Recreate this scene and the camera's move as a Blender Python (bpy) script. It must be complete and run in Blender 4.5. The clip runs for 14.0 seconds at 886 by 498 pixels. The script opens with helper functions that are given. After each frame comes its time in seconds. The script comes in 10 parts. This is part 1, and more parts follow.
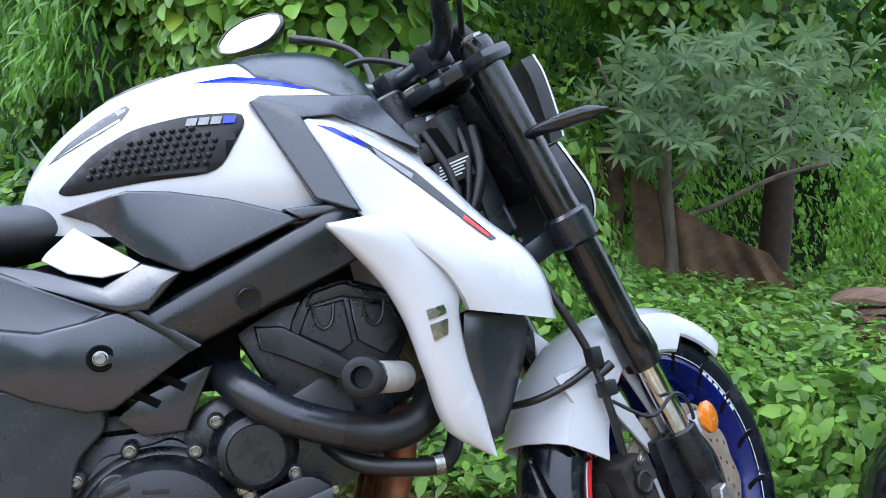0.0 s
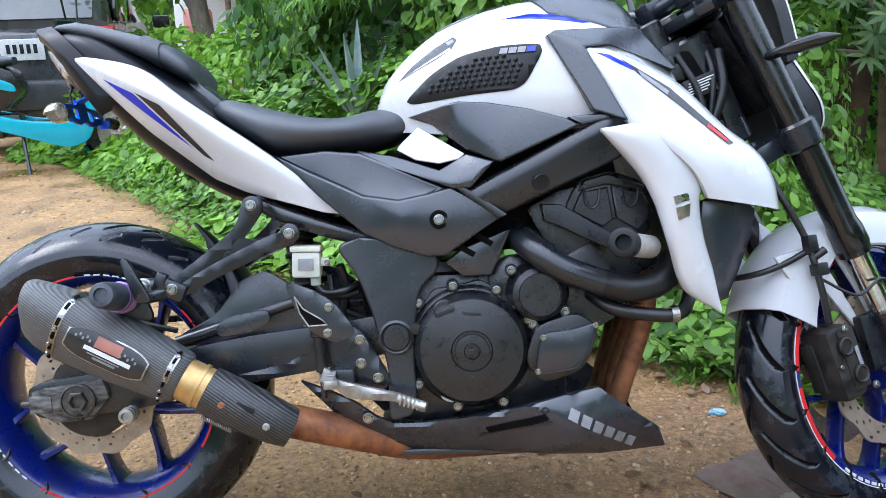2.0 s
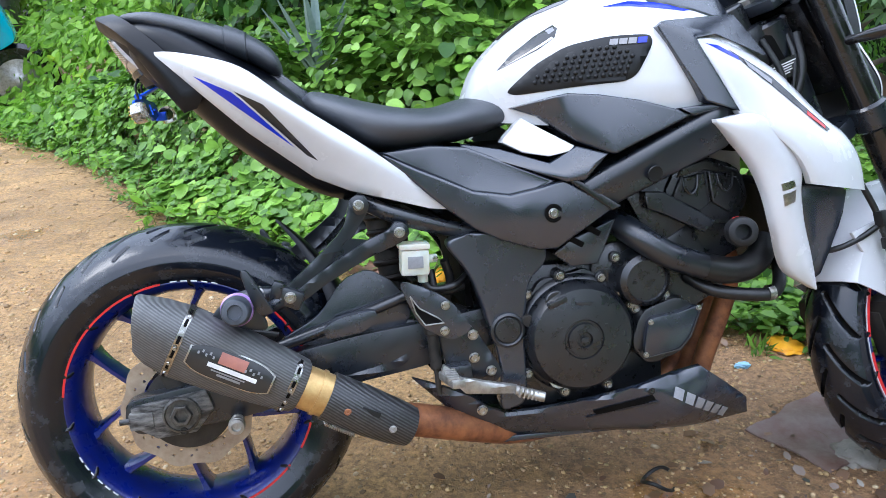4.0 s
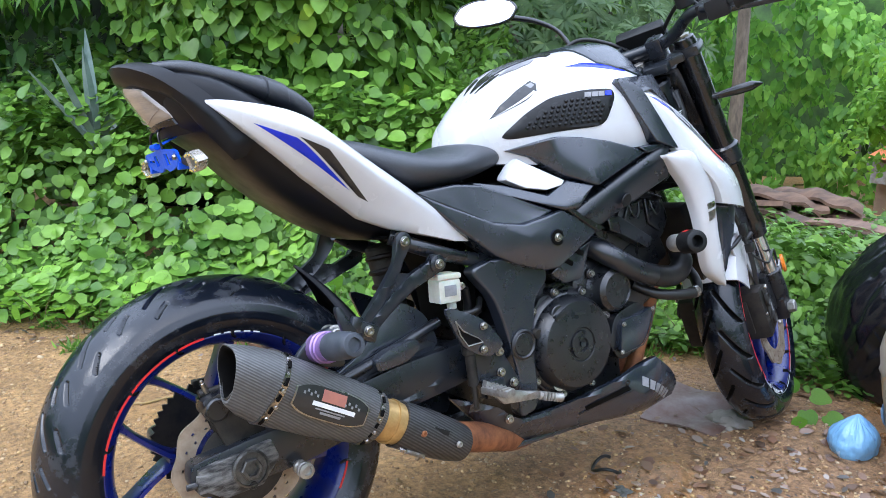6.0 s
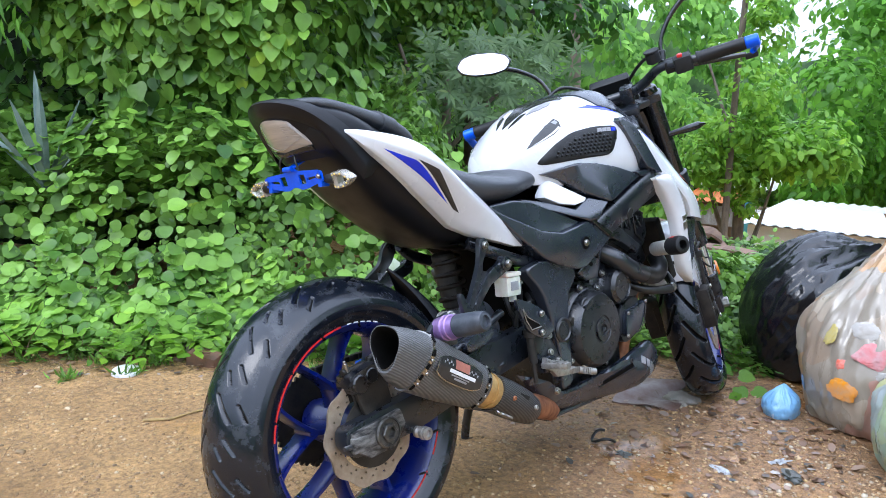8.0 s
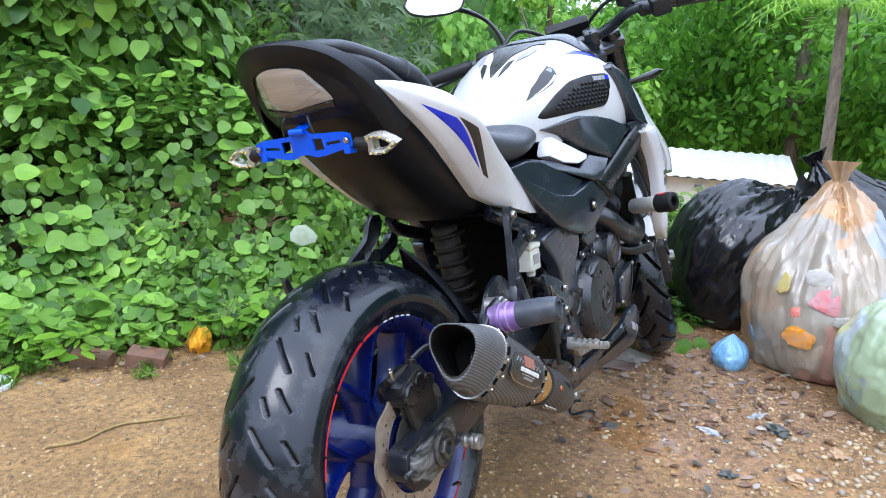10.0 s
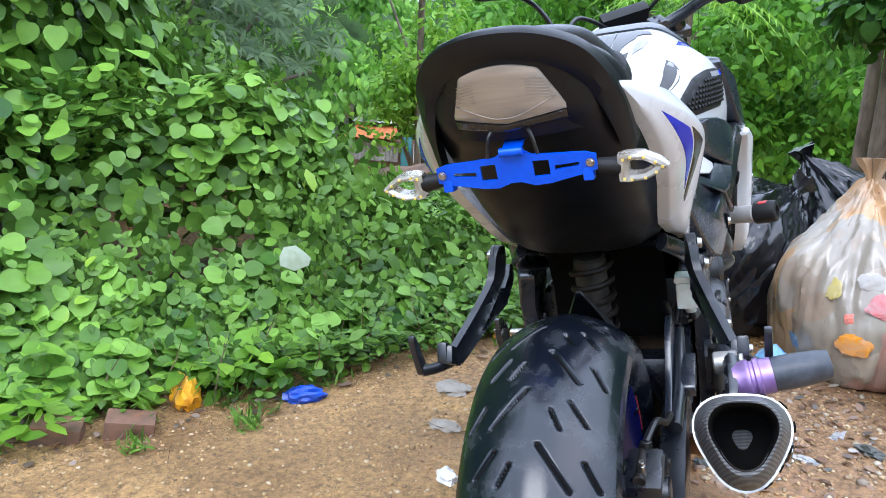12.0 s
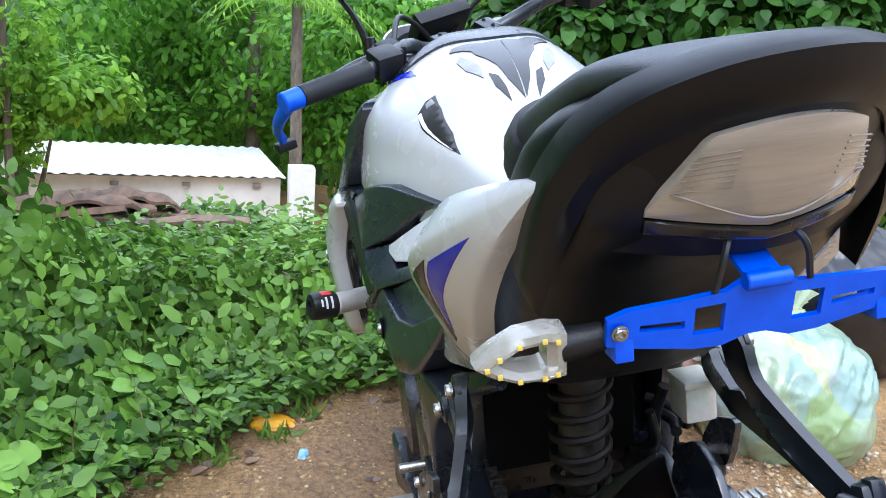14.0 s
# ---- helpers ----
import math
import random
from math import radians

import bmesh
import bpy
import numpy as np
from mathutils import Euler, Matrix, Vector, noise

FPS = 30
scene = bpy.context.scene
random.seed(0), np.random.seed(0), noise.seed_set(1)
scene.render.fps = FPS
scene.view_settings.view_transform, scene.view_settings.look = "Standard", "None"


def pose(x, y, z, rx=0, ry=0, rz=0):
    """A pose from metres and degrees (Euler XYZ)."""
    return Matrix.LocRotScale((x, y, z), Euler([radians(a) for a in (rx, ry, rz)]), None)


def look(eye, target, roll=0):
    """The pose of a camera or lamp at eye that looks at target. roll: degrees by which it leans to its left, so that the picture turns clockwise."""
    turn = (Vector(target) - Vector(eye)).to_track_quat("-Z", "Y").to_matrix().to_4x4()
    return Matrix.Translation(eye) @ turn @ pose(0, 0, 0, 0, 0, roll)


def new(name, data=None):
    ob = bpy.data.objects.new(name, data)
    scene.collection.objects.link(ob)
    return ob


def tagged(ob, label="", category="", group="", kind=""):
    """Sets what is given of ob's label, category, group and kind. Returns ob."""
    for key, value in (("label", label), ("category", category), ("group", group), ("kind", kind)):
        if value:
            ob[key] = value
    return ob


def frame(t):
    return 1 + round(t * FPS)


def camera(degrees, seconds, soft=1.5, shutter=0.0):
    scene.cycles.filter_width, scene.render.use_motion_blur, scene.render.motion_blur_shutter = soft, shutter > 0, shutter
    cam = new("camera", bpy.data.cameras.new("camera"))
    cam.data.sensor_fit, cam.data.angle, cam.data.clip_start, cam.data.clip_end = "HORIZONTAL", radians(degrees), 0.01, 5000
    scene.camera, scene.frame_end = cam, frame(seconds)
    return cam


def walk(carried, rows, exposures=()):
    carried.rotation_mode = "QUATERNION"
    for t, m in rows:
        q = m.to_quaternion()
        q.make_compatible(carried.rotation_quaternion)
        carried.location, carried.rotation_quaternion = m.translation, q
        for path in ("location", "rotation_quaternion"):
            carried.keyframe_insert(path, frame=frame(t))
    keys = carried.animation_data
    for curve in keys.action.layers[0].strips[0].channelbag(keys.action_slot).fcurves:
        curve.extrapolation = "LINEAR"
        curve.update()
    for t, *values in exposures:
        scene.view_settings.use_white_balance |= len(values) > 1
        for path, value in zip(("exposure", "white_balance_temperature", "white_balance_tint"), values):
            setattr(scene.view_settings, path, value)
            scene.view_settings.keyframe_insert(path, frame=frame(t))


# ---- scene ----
cam = camera(57.1, 14.0, soft=0.62)
PATH = [
    (0, (0.752, -1.048, 0.86), (1.318, 0.851, 0.587), -1.6),
    (0.5, (0.694, -1.106, 0.851), (1.154, 0.824, 0.598), -1.8),
    (1, (0.652, -1.16, 0.848), (0.984, 0.796, 0.593), -2.0),
    (1.5, (0.625, -1.266, 0.871), (0.761, 0.685, 0.453), -2.2),
    (2, (0.615, -1.377, 0.908), (0.651, 0.559, 0.408), -2.0),
    (2.5, (0.565, -1.437, 0.947), (0.611, 0.487, 0.402), -1.9),
    (2.7, (0.514, -1.435, 0.959), (0.592, 0.486, 0.409), -1.6),
    (4.8, (0.029, -1.199, 1.031), (0.743, 0.508, 0.273), -0.9),
    (5, (-0.051, -1.182, 1.014), (0.837, 0.448, 0.269), 0.4),
    (5.5, (-0.259, -1.178, 1.01), (0.776, 0.375, 0.288), 0.6),
    (6, (-0.404, -1.207, 1.001), (0.687, 0.389, 0.488), 0.3),
    (6.5, (-0.6, -1.282, 0.998), (0.557, 0.327, 0.729), 0.0),
    (7, (-0.726, -1.326, 0.998), (0.472, 0.242, 0.67), 0.1),
    (7.5, (-0.871, -1.247, 0.98), (0.379, 0.273, 0.628), 0.2),
    (8, (-0.995, -1.155, 0.984), (0.426, 0.197, 0.591), 1.3),
    (8.5, (-0.999, -1.053, 0.967), (0.466, 0.242, 0.55), 1.3),
    (8.7, (-0.973, -0.983, 0.96), (0.53, 0.266, 0.535), 1.0),
    (10.8, (-1.077, -0.406, 0.967), (0.668, 0.415, 0.435), 1.7),
    (11, (-1.056, -0.337, 0.96), (0.689, 0.48, 0.425), 1.1),
    (11.5, (-1.006, -0.179, 0.952), (0.745, 0.627, 0.418), 0.6),
    (12, (-0.946, -0.016, 0.942), (0.9, 0.557, 0.429), 2.3),
    (12.5, (-0.865, 0.162, 0.952), (1.07, 0.3, 0.464), 4.3),
    (13, (-0.716, 0.281, 0.935), (1.223, 0.357, 0.453), 2.3),
    (13.5, (-0.577, 0.366, 0.937), (1.364, 0.394, 0.454), 2.1),
    (14, (-0.447, 0.459, 0.923), (1.466, 0.095, 0.466), 4.2),
]
walk(cam, [(t, look(eye, target, roll)) for t, eye, target, roll in PATH], [(0, 0.68), (2.5, 0.70), (5, 0.68), (8, 0.62), (11, 0.66), (13, 0.74), (14, 0.66)])

# ---- sky and light: bright overcast day ----
world = bpy.data.worlds.new("overcast_sky")
scene.world = world
world.use_nodes = True
wn, wl = world.node_tree.nodes, world.node_tree.links
sky = wn.new("ShaderNodeTexSky")
sky.sky_type = "NISHITA"
sky.sun_disc = False
sky.sun_elevation = radians(62)
sky.sun_rotation = radians(200)
sky.dust_density = 4.0
cloud = wn.new("ShaderNodeMix")
cloud.data_type = "RGBA"
cloud.inputs["Factor"].default_value = 0.8
# cloud deck brightest overhead, as under any overcast sky
way = wn.new("ShaderNodeTexCoord")
split = wn.new("ShaderNodeSeparateXYZ")
rise = wn.new("ShaderNodeMapRange")
rise.inputs["From Min"].default_value, rise.inputs["From Max"].default_value = 0.0, 0.8
rise.inputs["To Min"].default_value, rise.inputs["To Max"].default_value = 7.0, 18.0
tint = wn.new("ShaderNodeVectorMath")
tint.operation = "SCALE"
tint.inputs[0].default_value = (0.88, 1.0, 1.20)
wl.new(way.outputs["Generated"], split.inputs["Vector"])
wl.new(split.outputs["Z"], rise.inputs["Value"])
wl.new(rise.outputs["Result"], tint.inputs["Scale"])
wl.new(tint.outputs["Vector"], cloud.inputs[7])
wl.new(sky.outputs["Color"], cloud.inputs[6])
wl.new(cloud.outputs[2], wn["Background"].inputs["Color"])
wn["Background"].inputs["Strength"].default_value = 0.138
sun = new("sun", bpy.data.lights.new("sun", "SUN"))
sun.data.energy, sun.data.angle, sun.data.color = 0.9, radians(25), (1.0, 0.97, 0.92)
sun.matrix_world = look((-7.5, 2.0, 9.0), (0, 0, 0))
scene.view_settings.use_white_balance = True
scene.view_settings.white_balance_temperature = 5950
scene.view_settings.white_balance_tint = 13


# ---- materials ----
def material(name, base, rough=0.5, metal=0.0, base2=None, scale=30.0, bump=0.0, bump_scale=200.0, coat=0.0, rough2=None,
             detail=6.0, spread=(0.35, 0.65), transmission=0.0, alpha=1.0, coords="Object", jitter=0.0, sub=0.0, stretch=(1, 1, 1), spec=0.5):
    """Principled surface with large-scale tone variation (base to base2), roughness variation and fine bump."""
    m = bpy.data.materials.new(name)
    m.use_nodes = True
    n, l = m.node_tree.nodes, m.node_tree.links
    b = n["Principled BSDF"]
    b.inputs["Base Color"].default_value = (*base, 1)
    b.inputs["Roughness"].default_value = rough
    b.inputs["Metallic"].default_value = metal
    b.inputs["Coat Weight"].default_value = coat
    b.inputs["Coat Roughness"].default_value = 0.08
    b.inputs["Transmission Weight"].default_value = transmission
    b.inputs["Alpha"].default_value = alpha
    b.inputs["Specular IOR Level"].default_value = spec
    b.inputs["Subsurface Weight"].default_value = sub
    tc = n.new("ShaderNodeTexCoord")
    mp = n.new("ShaderNodeMapping")
    mp.inputs["Scale"].default_value = stretch
    l.new(tc.outputs[coords], mp.inputs["Vector"])
    src = mp.outputs["Vector"]
    if base2 or rough2 is not None:
        nz = n.new("ShaderNodeTexNoise")
        nz.inputs["Scale"].default_value, nz.inputs["Detail"].default_value, nz.inputs["Roughness"].default_value = scale, detail, 0.65
        l.new(src, nz.inputs["Vector"])
        ramp = n.new("ShaderNodeMapRange")
        ramp.inputs["From Min"].default_value, ramp.inputs["From Max"].default_value = spread
        l.new(nz.outputs["Fac"], ramp.inputs["Value"])
        if base2:
            mx = n.new("ShaderNodeMix")
            mx.data_type = "RGBA"
            mx.inputs[6].default_value, mx.inputs[7].default_value = (*base, 1), (*base2, 1)
            l.new(ramp.outputs["Result"], mx.inputs["Factor"])
            out = mx.outputs[2]
            if jitter:
                geo = n.new("ShaderNodeObjectInfo")
                hs = n.new("ShaderNodeHueSaturation")
                mr = n.new("ShaderNodeMapRange")
                mr.inputs["To Min"].default_value, mr.inputs["To Max"].default_value = 1 - jitter, 1 + jitter
                l.new(geo.outputs["Random"], mr.inputs["Value"])
                l.new(mr.outputs["Result"], hs.inputs["Value"])
                l.new(out, hs.inputs["Color"])
                out = hs.outputs["Color"]
            l.new(out, b.inputs["Base Color"])
        if rough2 is not None:
            rr = n.new("ShaderNodeMapRange")
            rr.inputs["To Min"].default_value, rr.inputs["To Max"].default_value = rough, rough2
            l.new(ramp.outputs["Result"], rr.inputs["Value"])
            l.new(rr.outputs["Result"], b.inputs["Roughness"])
    if bump:
        nb = n.new("ShaderNodeTexNoise")
        nb.inputs["Scale"].default_value, nb.inputs["Detail"].default_value = bump_scale, 4.0
        l.new(src, nb.inputs["Vector"])
        bp = n.new("ShaderNodeBump")
        bp.inputs["Strength"].default_value, bp.inputs["Distance"].default_value = bump, 0.002
        l.new(nb.outputs["Fac"], bp.inputs["Height"])
        l.new(bp.outputs["Normal"], b.inputs["Normal"])
    return m


def foliage(name, dark, light, yellow=0.06, rough=0.42, glow=0.35):
    """Leaf surface: each leaf its own green, some light let through."""
    m = bpy.data.materials.new(name)
    m.use_nodes = True
    n, l = m.node_tree.nodes, m.node_tree.links
    b = n["Principled BSDF"]
    g = n.new("ShaderNodeNewGeometry")
    cr = n.new("ShaderNodeValToRGB")
    e = cr.color_ramp.elements
    e[0].position, e[0].color = 0.0, (*dark, 1)
    e[1].position, e[1].color = 0.92, (*light, 1)
    y = e.new(0.996)
    y.color = (min(1, light[0] * 1.35 + yellow), light[1] * 1.15, light[2] * 0.7, 1)
    patch_ = n.new("ShaderNodeTexNoise")
    patch_.inputs["Scale"].default_value, patch_.inputs["Detail"].default_value = 3.2, 4.0
    l.new(n.new("ShaderNodeTexCoord").outputs["Object"], patch_.inputs["Vector"])
    spread_ = n.new("ShaderNodeMapRange")
    spread_.inputs["From Min"].default_value, spread_.inputs["From Max"].default_value = 0.32, 0.68
    l.new(patch_.outputs["Fac"], spread_.inputs["Value"])
    both_ = n.new("ShaderNodeMix")
    both_.inputs["Factor"].default_value = 0.36
    l.new(g.outputs["Random Per Island"], both_.inputs[2])
    l.new(spread_.outputs["Result"], both_.inputs[3])
    l.new(both_.outputs[0], cr.inputs["Fac"])
    nz = n.new("ShaderNodeTexNoise")
    nz.inputs["Scale"].default_value, nz.inputs["Detail"].default_value = 60.0, 3.0
    mx = n.new("ShaderNodeMix")
    mx.data_type, mx.blend_type = "RGBA", "MULTIPLY"
    mr = n.new("ShaderNodeMapRange")
    mr.inputs["To Min"].default_value, mr.inputs["To Max"].default_value = 0.72, 1.2
    l.new(nz.outputs["Fac"], mr.inputs["Value"])
    mx.inputs["Factor"].default_value = 1.0
    l.new(cr.outputs["Color"], mx.inputs[6])
    l.new(mr.outputs["Result"], mx.inputs[7])
    l.new(mx.outputs[2], b.inputs["Base Color"])
    b.inputs["Roughness"].default_value = rough
    b.inputs["Specular IOR Level"].default_value = 0.3
    tr = n.new("ShaderNodeBsdfTranslucent")
    l.new(mx.outputs[2], tr.inputs["Color"])
    mix = n.new("ShaderNodeMixShader")
    mix.inputs["Fac"].default_value = glow
    l.new(b.outputs["BSDF"], mix.inputs[1])
    l.new(tr.outputs["BSDF"], mix.inputs[2])
    l.new(mix.outputs["Shader"], n["Material Output"].inputs["Surface"])
    return m


def carbon(name, scale, dark=(0.03, 0.029, 0.027), light=(0.21, 0.205, 0.192), rough=0.36):
    """Twill weave: two crossed diagonal waves."""
    m = material(name, dark, rough)
    n, l = m.node_tree.nodes, m.node_tree.links
    tc = n.new("ShaderNodeTexCoord")
    w = n.new("ShaderNodeTexWave")
    w.wave_type, w.bands_direction = "BANDS", "X"
    w.inputs["Scale"].default_value, w.inputs["Distortion"].default_value = scale, 0.15
    mp = n.new("ShaderNodeMapping")
    mp.inputs["Rotation"].default_value = (0.1, radians(52), 0.0)
    l.new(tc.outputs["Object"], mp.inputs["Vector"])
    l.new(mp.outputs["Vector"], w.inputs["Vector"])
    ck = n.new("ShaderNodeTexChecker")
    ck.inputs["Scale"].default_value = scale * 4
    l.new(tc.outputs["Object"], ck.inputs["Vector"])
    nz = n.new("ShaderNodeTexNoise")
    nz.inputs["Scale"].default_value, nz.inputs["Detail"].default_value = 22, 6
    mul = n.new("ShaderNodeMath")
    mul.operation = "MULTIPLY"
    l.new(w.outputs["Fac"], mul.inputs[0])
    l.new(nz.outputs["Fac"], mul.inputs[1])
    mx = n.new("ShaderNodeMix")
    mx.data_type = "RGBA"
    mx.inputs[6].default_value, mx.inputs[7].default_value = (*dark, 1), (*light, 1)
    l.new(mul.outputs[0], mx.inputs["Factor"])
    l.new(mx.outputs[2], n["Principled BSDF"].inputs["Base Color"])
    bp = n.new("ShaderNodeBump")
    bp.inputs["Strength"].default_value, bp.inputs["Distance"].default_value = 0.5, 0.001
    l.new(w.outputs["Fac"], bp.inputs["Height"])
    l.new(bp.outputs["Normal"], n["Principled BSDF"].inputs["Normal"])
    return m


WHITE = material("white_paint", (0.58, 0.585, 0.60), 0.18, base2=(0.54, 0.54, 0.545), scale=9, coat=0.5, rough2=0.32)
PLASTIC = material("black_satin_plastic", (0.0120, 0.0165, 0.0260), 0.20, base2=(0.017, 0.0215, 0.0310), scale=7, rough2=0.32, bump=0.03, bump_scale=900, spec=1.0)
TAILB = material("matt_black_tail_plastic", (0.003, 0.0042, 0.0070), 0.30, spec=0.30, base2=(0.0045, 0.005, 0.0068), scale=10, rough2=0.5, bump=0.05, bump_scale=900)
GLOSSB = material("black_gloss_paint", (0.004, 0.004, 0.005), 0.16, base2=(0.010, 0.010, 0.011), scale=30, rough2=0.3, coat=0.3)
FRAMEB = material("black_frame_paint", (0.0080, 0.0105, 0.0155), 0.24, spec=0.75, base2=(0.011, 0.0140, 0.0190), scale=18, rough2=0.36, bump=0.06, bump_scale=500)
ENGINE = material("black_engine_casting", (0.0045, 0.0058, 0.0085), 0.22, spec=0.75, base2=(0.010, 0.0110, 0.0130), scale=40, rough2=0.42, bump=0.18, bump_scale=700)
GRIME = material("grimy_dark_metal", (0.008, 0.008, 0.008), 0.42, metal=0.3, base2=(0.045, 0.038, 0.030), scale=35, rough2=0.75, bump=0.3, bump_scale=400)
SEAT = material("black_seat_vinyl", (0.024, 0.0290, 0.0380), 0.34, spec=0.8, base2=(0.032, 0.0360, 0.0440), scale=8, rough2=0.55, bump=0.35, bump_scale=1400)
RUBBER = material("black_rubber", (0.004, 0.0045, 0.005), 0.36, spec=0.35, base2=(0.012, 0.0125, 0.0135), scale=11, rough2=0.68, bump=0.2, bump_scale=500)
TYREM = material("wet_dirty_tyre_rubber", (0.0035, 0.0055, 0.0100), 0.20, base2=(0.055, 0.060, 0.068), scale=24, spec=0.55, rough2=0.62, detail=15, bump=0.08, bump_scale=300, spread=(0.50, 0.86))
RIMBLUE = material("blue_wheel_paint", (0.002, 0.010, 0.15), 0.20, base2=(0.002, 0.007, 0.085), scale=20, rough2=0.42, coat=0.3)
ANOBLUE = material("blue_anodised_metal", (0.0, 0.10, 0.85), 0.28, metal=0.2, base2=(0.0, 0.08, 0.72), scale=40, rough2=0.42)
DECALBLUE = material("blue_decal", (0.006, 0.03, 0.55), 0.25, base2=(0.006, 0.02, 0.42), scale=20)
DECALBLACK = material("black_decal", (0.02, 0.02, 0.02), 0.25, base2=(0.03, 0.03, 0.03), scale=20)
DECALRED = material("red_decal", (0.62, 0.02, 0.02), 0.35, base2=(0.5, 0.02, 0.02), scale=40)
DECALWHITE = material("white_decal", (0.75, 0.75, 0.75), 0.3, base2=(0.6, 0.6, 0.6), scale=40)
DECALGREY = material("grey_decal", (0.28, 0.28, 0.29), 0.3, base2=(0.2, 0.2, 0.21), scale=60)
STEEL = material("bright_steel", (0.50, 0.49, 0.47), 0.22, metal=1.0, base2=(0.28, 0.265, 0.24), scale=60, rough2=0.4)
CHROME = material("chrome", (0.75, 0.75, 0.74), 0.08, metal=1.0, base2=(0.55, 0.54, 0.52), scale=50, rough2=0.22)
ALU = material("raw_aluminium", (0.46, 0.45, 0.43), 0.30, metal=0.8, base2=(0.26, 0.245, 0.22), scale=50, rough2=0.55)
DISCM = material("worn_brake_disc", (0.40, 0.33, 0.25), 0.35, metal=0.4, base2=(0.27, 0.20, 0.14), scale=30, rough2=0.55)
RUST = material("heat_browned_pipe", (0.42, 0.17, 0.075), 0.40, metal=0.5, base2=(0.17, 0.07, 0.04), scale=26, rough2=0.62)
GOLD = material("heat_gold_sleeve", (0.62, 0.42, 0.17), 0.33, metal=0.6, base2=(0.42, 0.25, 0.09), scale=30, rough2=0.48)
PURPLE = material("purple_anodised_metal", (0.30, 0.17, 0.42), 0.33, metal=0.6, base2=(0.4, 0.27, 0.5), scale=40, rough2=0.45)
CARBON = carbon("carbon_weave", 80, dark=(0.055, 0.056, 0.057), light=(0.18, 0.18, 0.177), rough=0.48)
CARBONSHIELD = carbon("carbon_shield", 70, dark=(0.012, 0.012, 0.013), light=(0.10, 0.10, 0.10))
MIRROR = material("mirror_glass", (0.92, 0.93, 0.94), 0.02, metal=1.0)
RESERVOIR = material("milky_reservoir_plastic", (0.62, 0.62, 0.55), 0.35, base2=(0.5, 0.48, 0.38), scale=30, sub=0.2)
SMOKED = material("smoked_clear_lens", (0.36, 0.31, 0.26), 0.08, base2=(0.26, 0.23, 0.20), scale=25, coat=1.0, stretch=(1, 0.3, 4))
CLEARLENS = material("clear_indicator_lens", (0.75, 0.72, 0.65), 0.08, base2=(0.6, 0.56, 0.48), scale=90, coat=0.8, transmission=0.65)
AMBER = material("amber_reflector", (0.75, 0.22, 0.01), 0.15, base2=(0.6, 0.14, 0.01), scale=150, coat=0.6)
HOSE = material("black_hose", (0.006, 0.006, 0.007), 0.38, base2=(0.014, 0.014, 0.014), scale=60)
# exhaust soot, and painted shade for slots, openings and voids
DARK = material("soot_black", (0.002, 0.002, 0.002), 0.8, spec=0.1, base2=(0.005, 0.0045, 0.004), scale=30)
SATINALU = material("satin_aluminium", (0.58, 0.57, 0.54), 0.35, metal=0.15, base2=(0.48, 0.46, 0.43), scale=40, rough2=0.5)
SCUFFED = material("scuffed_dusty_metal", (0.012, 0.0125, 0.014), 0.40, base2=(0.17, 0.165, 0.155), scale=38, rough2=0.7, spread=(0.40, 0.60), bump=0.5, bump_scale=120, stretch=(0.6, 1, 2.2))
# base darkened far below the dusty metal for the shade under the tail
SPRINGM = material("dusty_shock_spring", (0.018, 0.012, 0.008), 0.55, spec=0.25, base2=(0.006, 0.005, 0.0045), scale=50)


# ---- building helpers ----
def finish(bm, sharp=38):
    for f in bm.faces:
        f.smooth = True
    for e in bm.edges:
        if len(e.link_faces) == 2 and e.calc_face_angle(0) > radians(sharp):
            e.smooth = False


def part(name, bm, mat, parent=None, label="", sharp=38, fix=True):
    """Links a bmesh as one mesh object under a thing or a part."""
    if fix:
        bmesh.ops.recalc_face_normals(bm, faces=bm.faces)
    finish(bm, sharp)
    me = bpy.data.meshes.new(name)
    bm.to_mesh(me)
    bm.free()
    me.materials.append(mat)
    ob = new(name, me)
    ob.parent = parent
    if label:
        tagged(ob, label=label)
    return ob


def placed(name, mesh, m, parent, label=""):
    """One more object on a mesh that alike pieces share."""
    ob = new(name, mesh)
    ob.parent = parent
    ob.matrix_basis = m
    if label:
        tagged(ob, label=label)
    return ob


def thing(name, label, category, m=None, group="", kind=""):
    ob = new(name)
    ob.empty_display_size = 0.05
    if m is not None:
        ob.matrix_basis = m
    return tagged(ob, label, category, group, kind)


def turned(p, axis):
    """Matrix that lays local z along axis at p."""
    return Matrix.Translation(p) @ Vector(axis).to_track_quat("Z", "Y").to_matrix().to_4x4()


def rings(bm, loops, close=True, cap=True):
    """Quads between successive rings of points."""
    vs = [[bm.verts.new(p) for p in r] for r in loops]
    n = len(vs[0])
    for a, b in zip(vs, vs[1:]):
        for i in range(n if close else n - 1):
            j = (i + 1) % n
            bm.faces.new((a[i], a[j], b[j], b[i]))
    if cap and close:
        bm.faces.new(vs[0][::-1])
        bm.faces.new(vs[-1])
    return bm


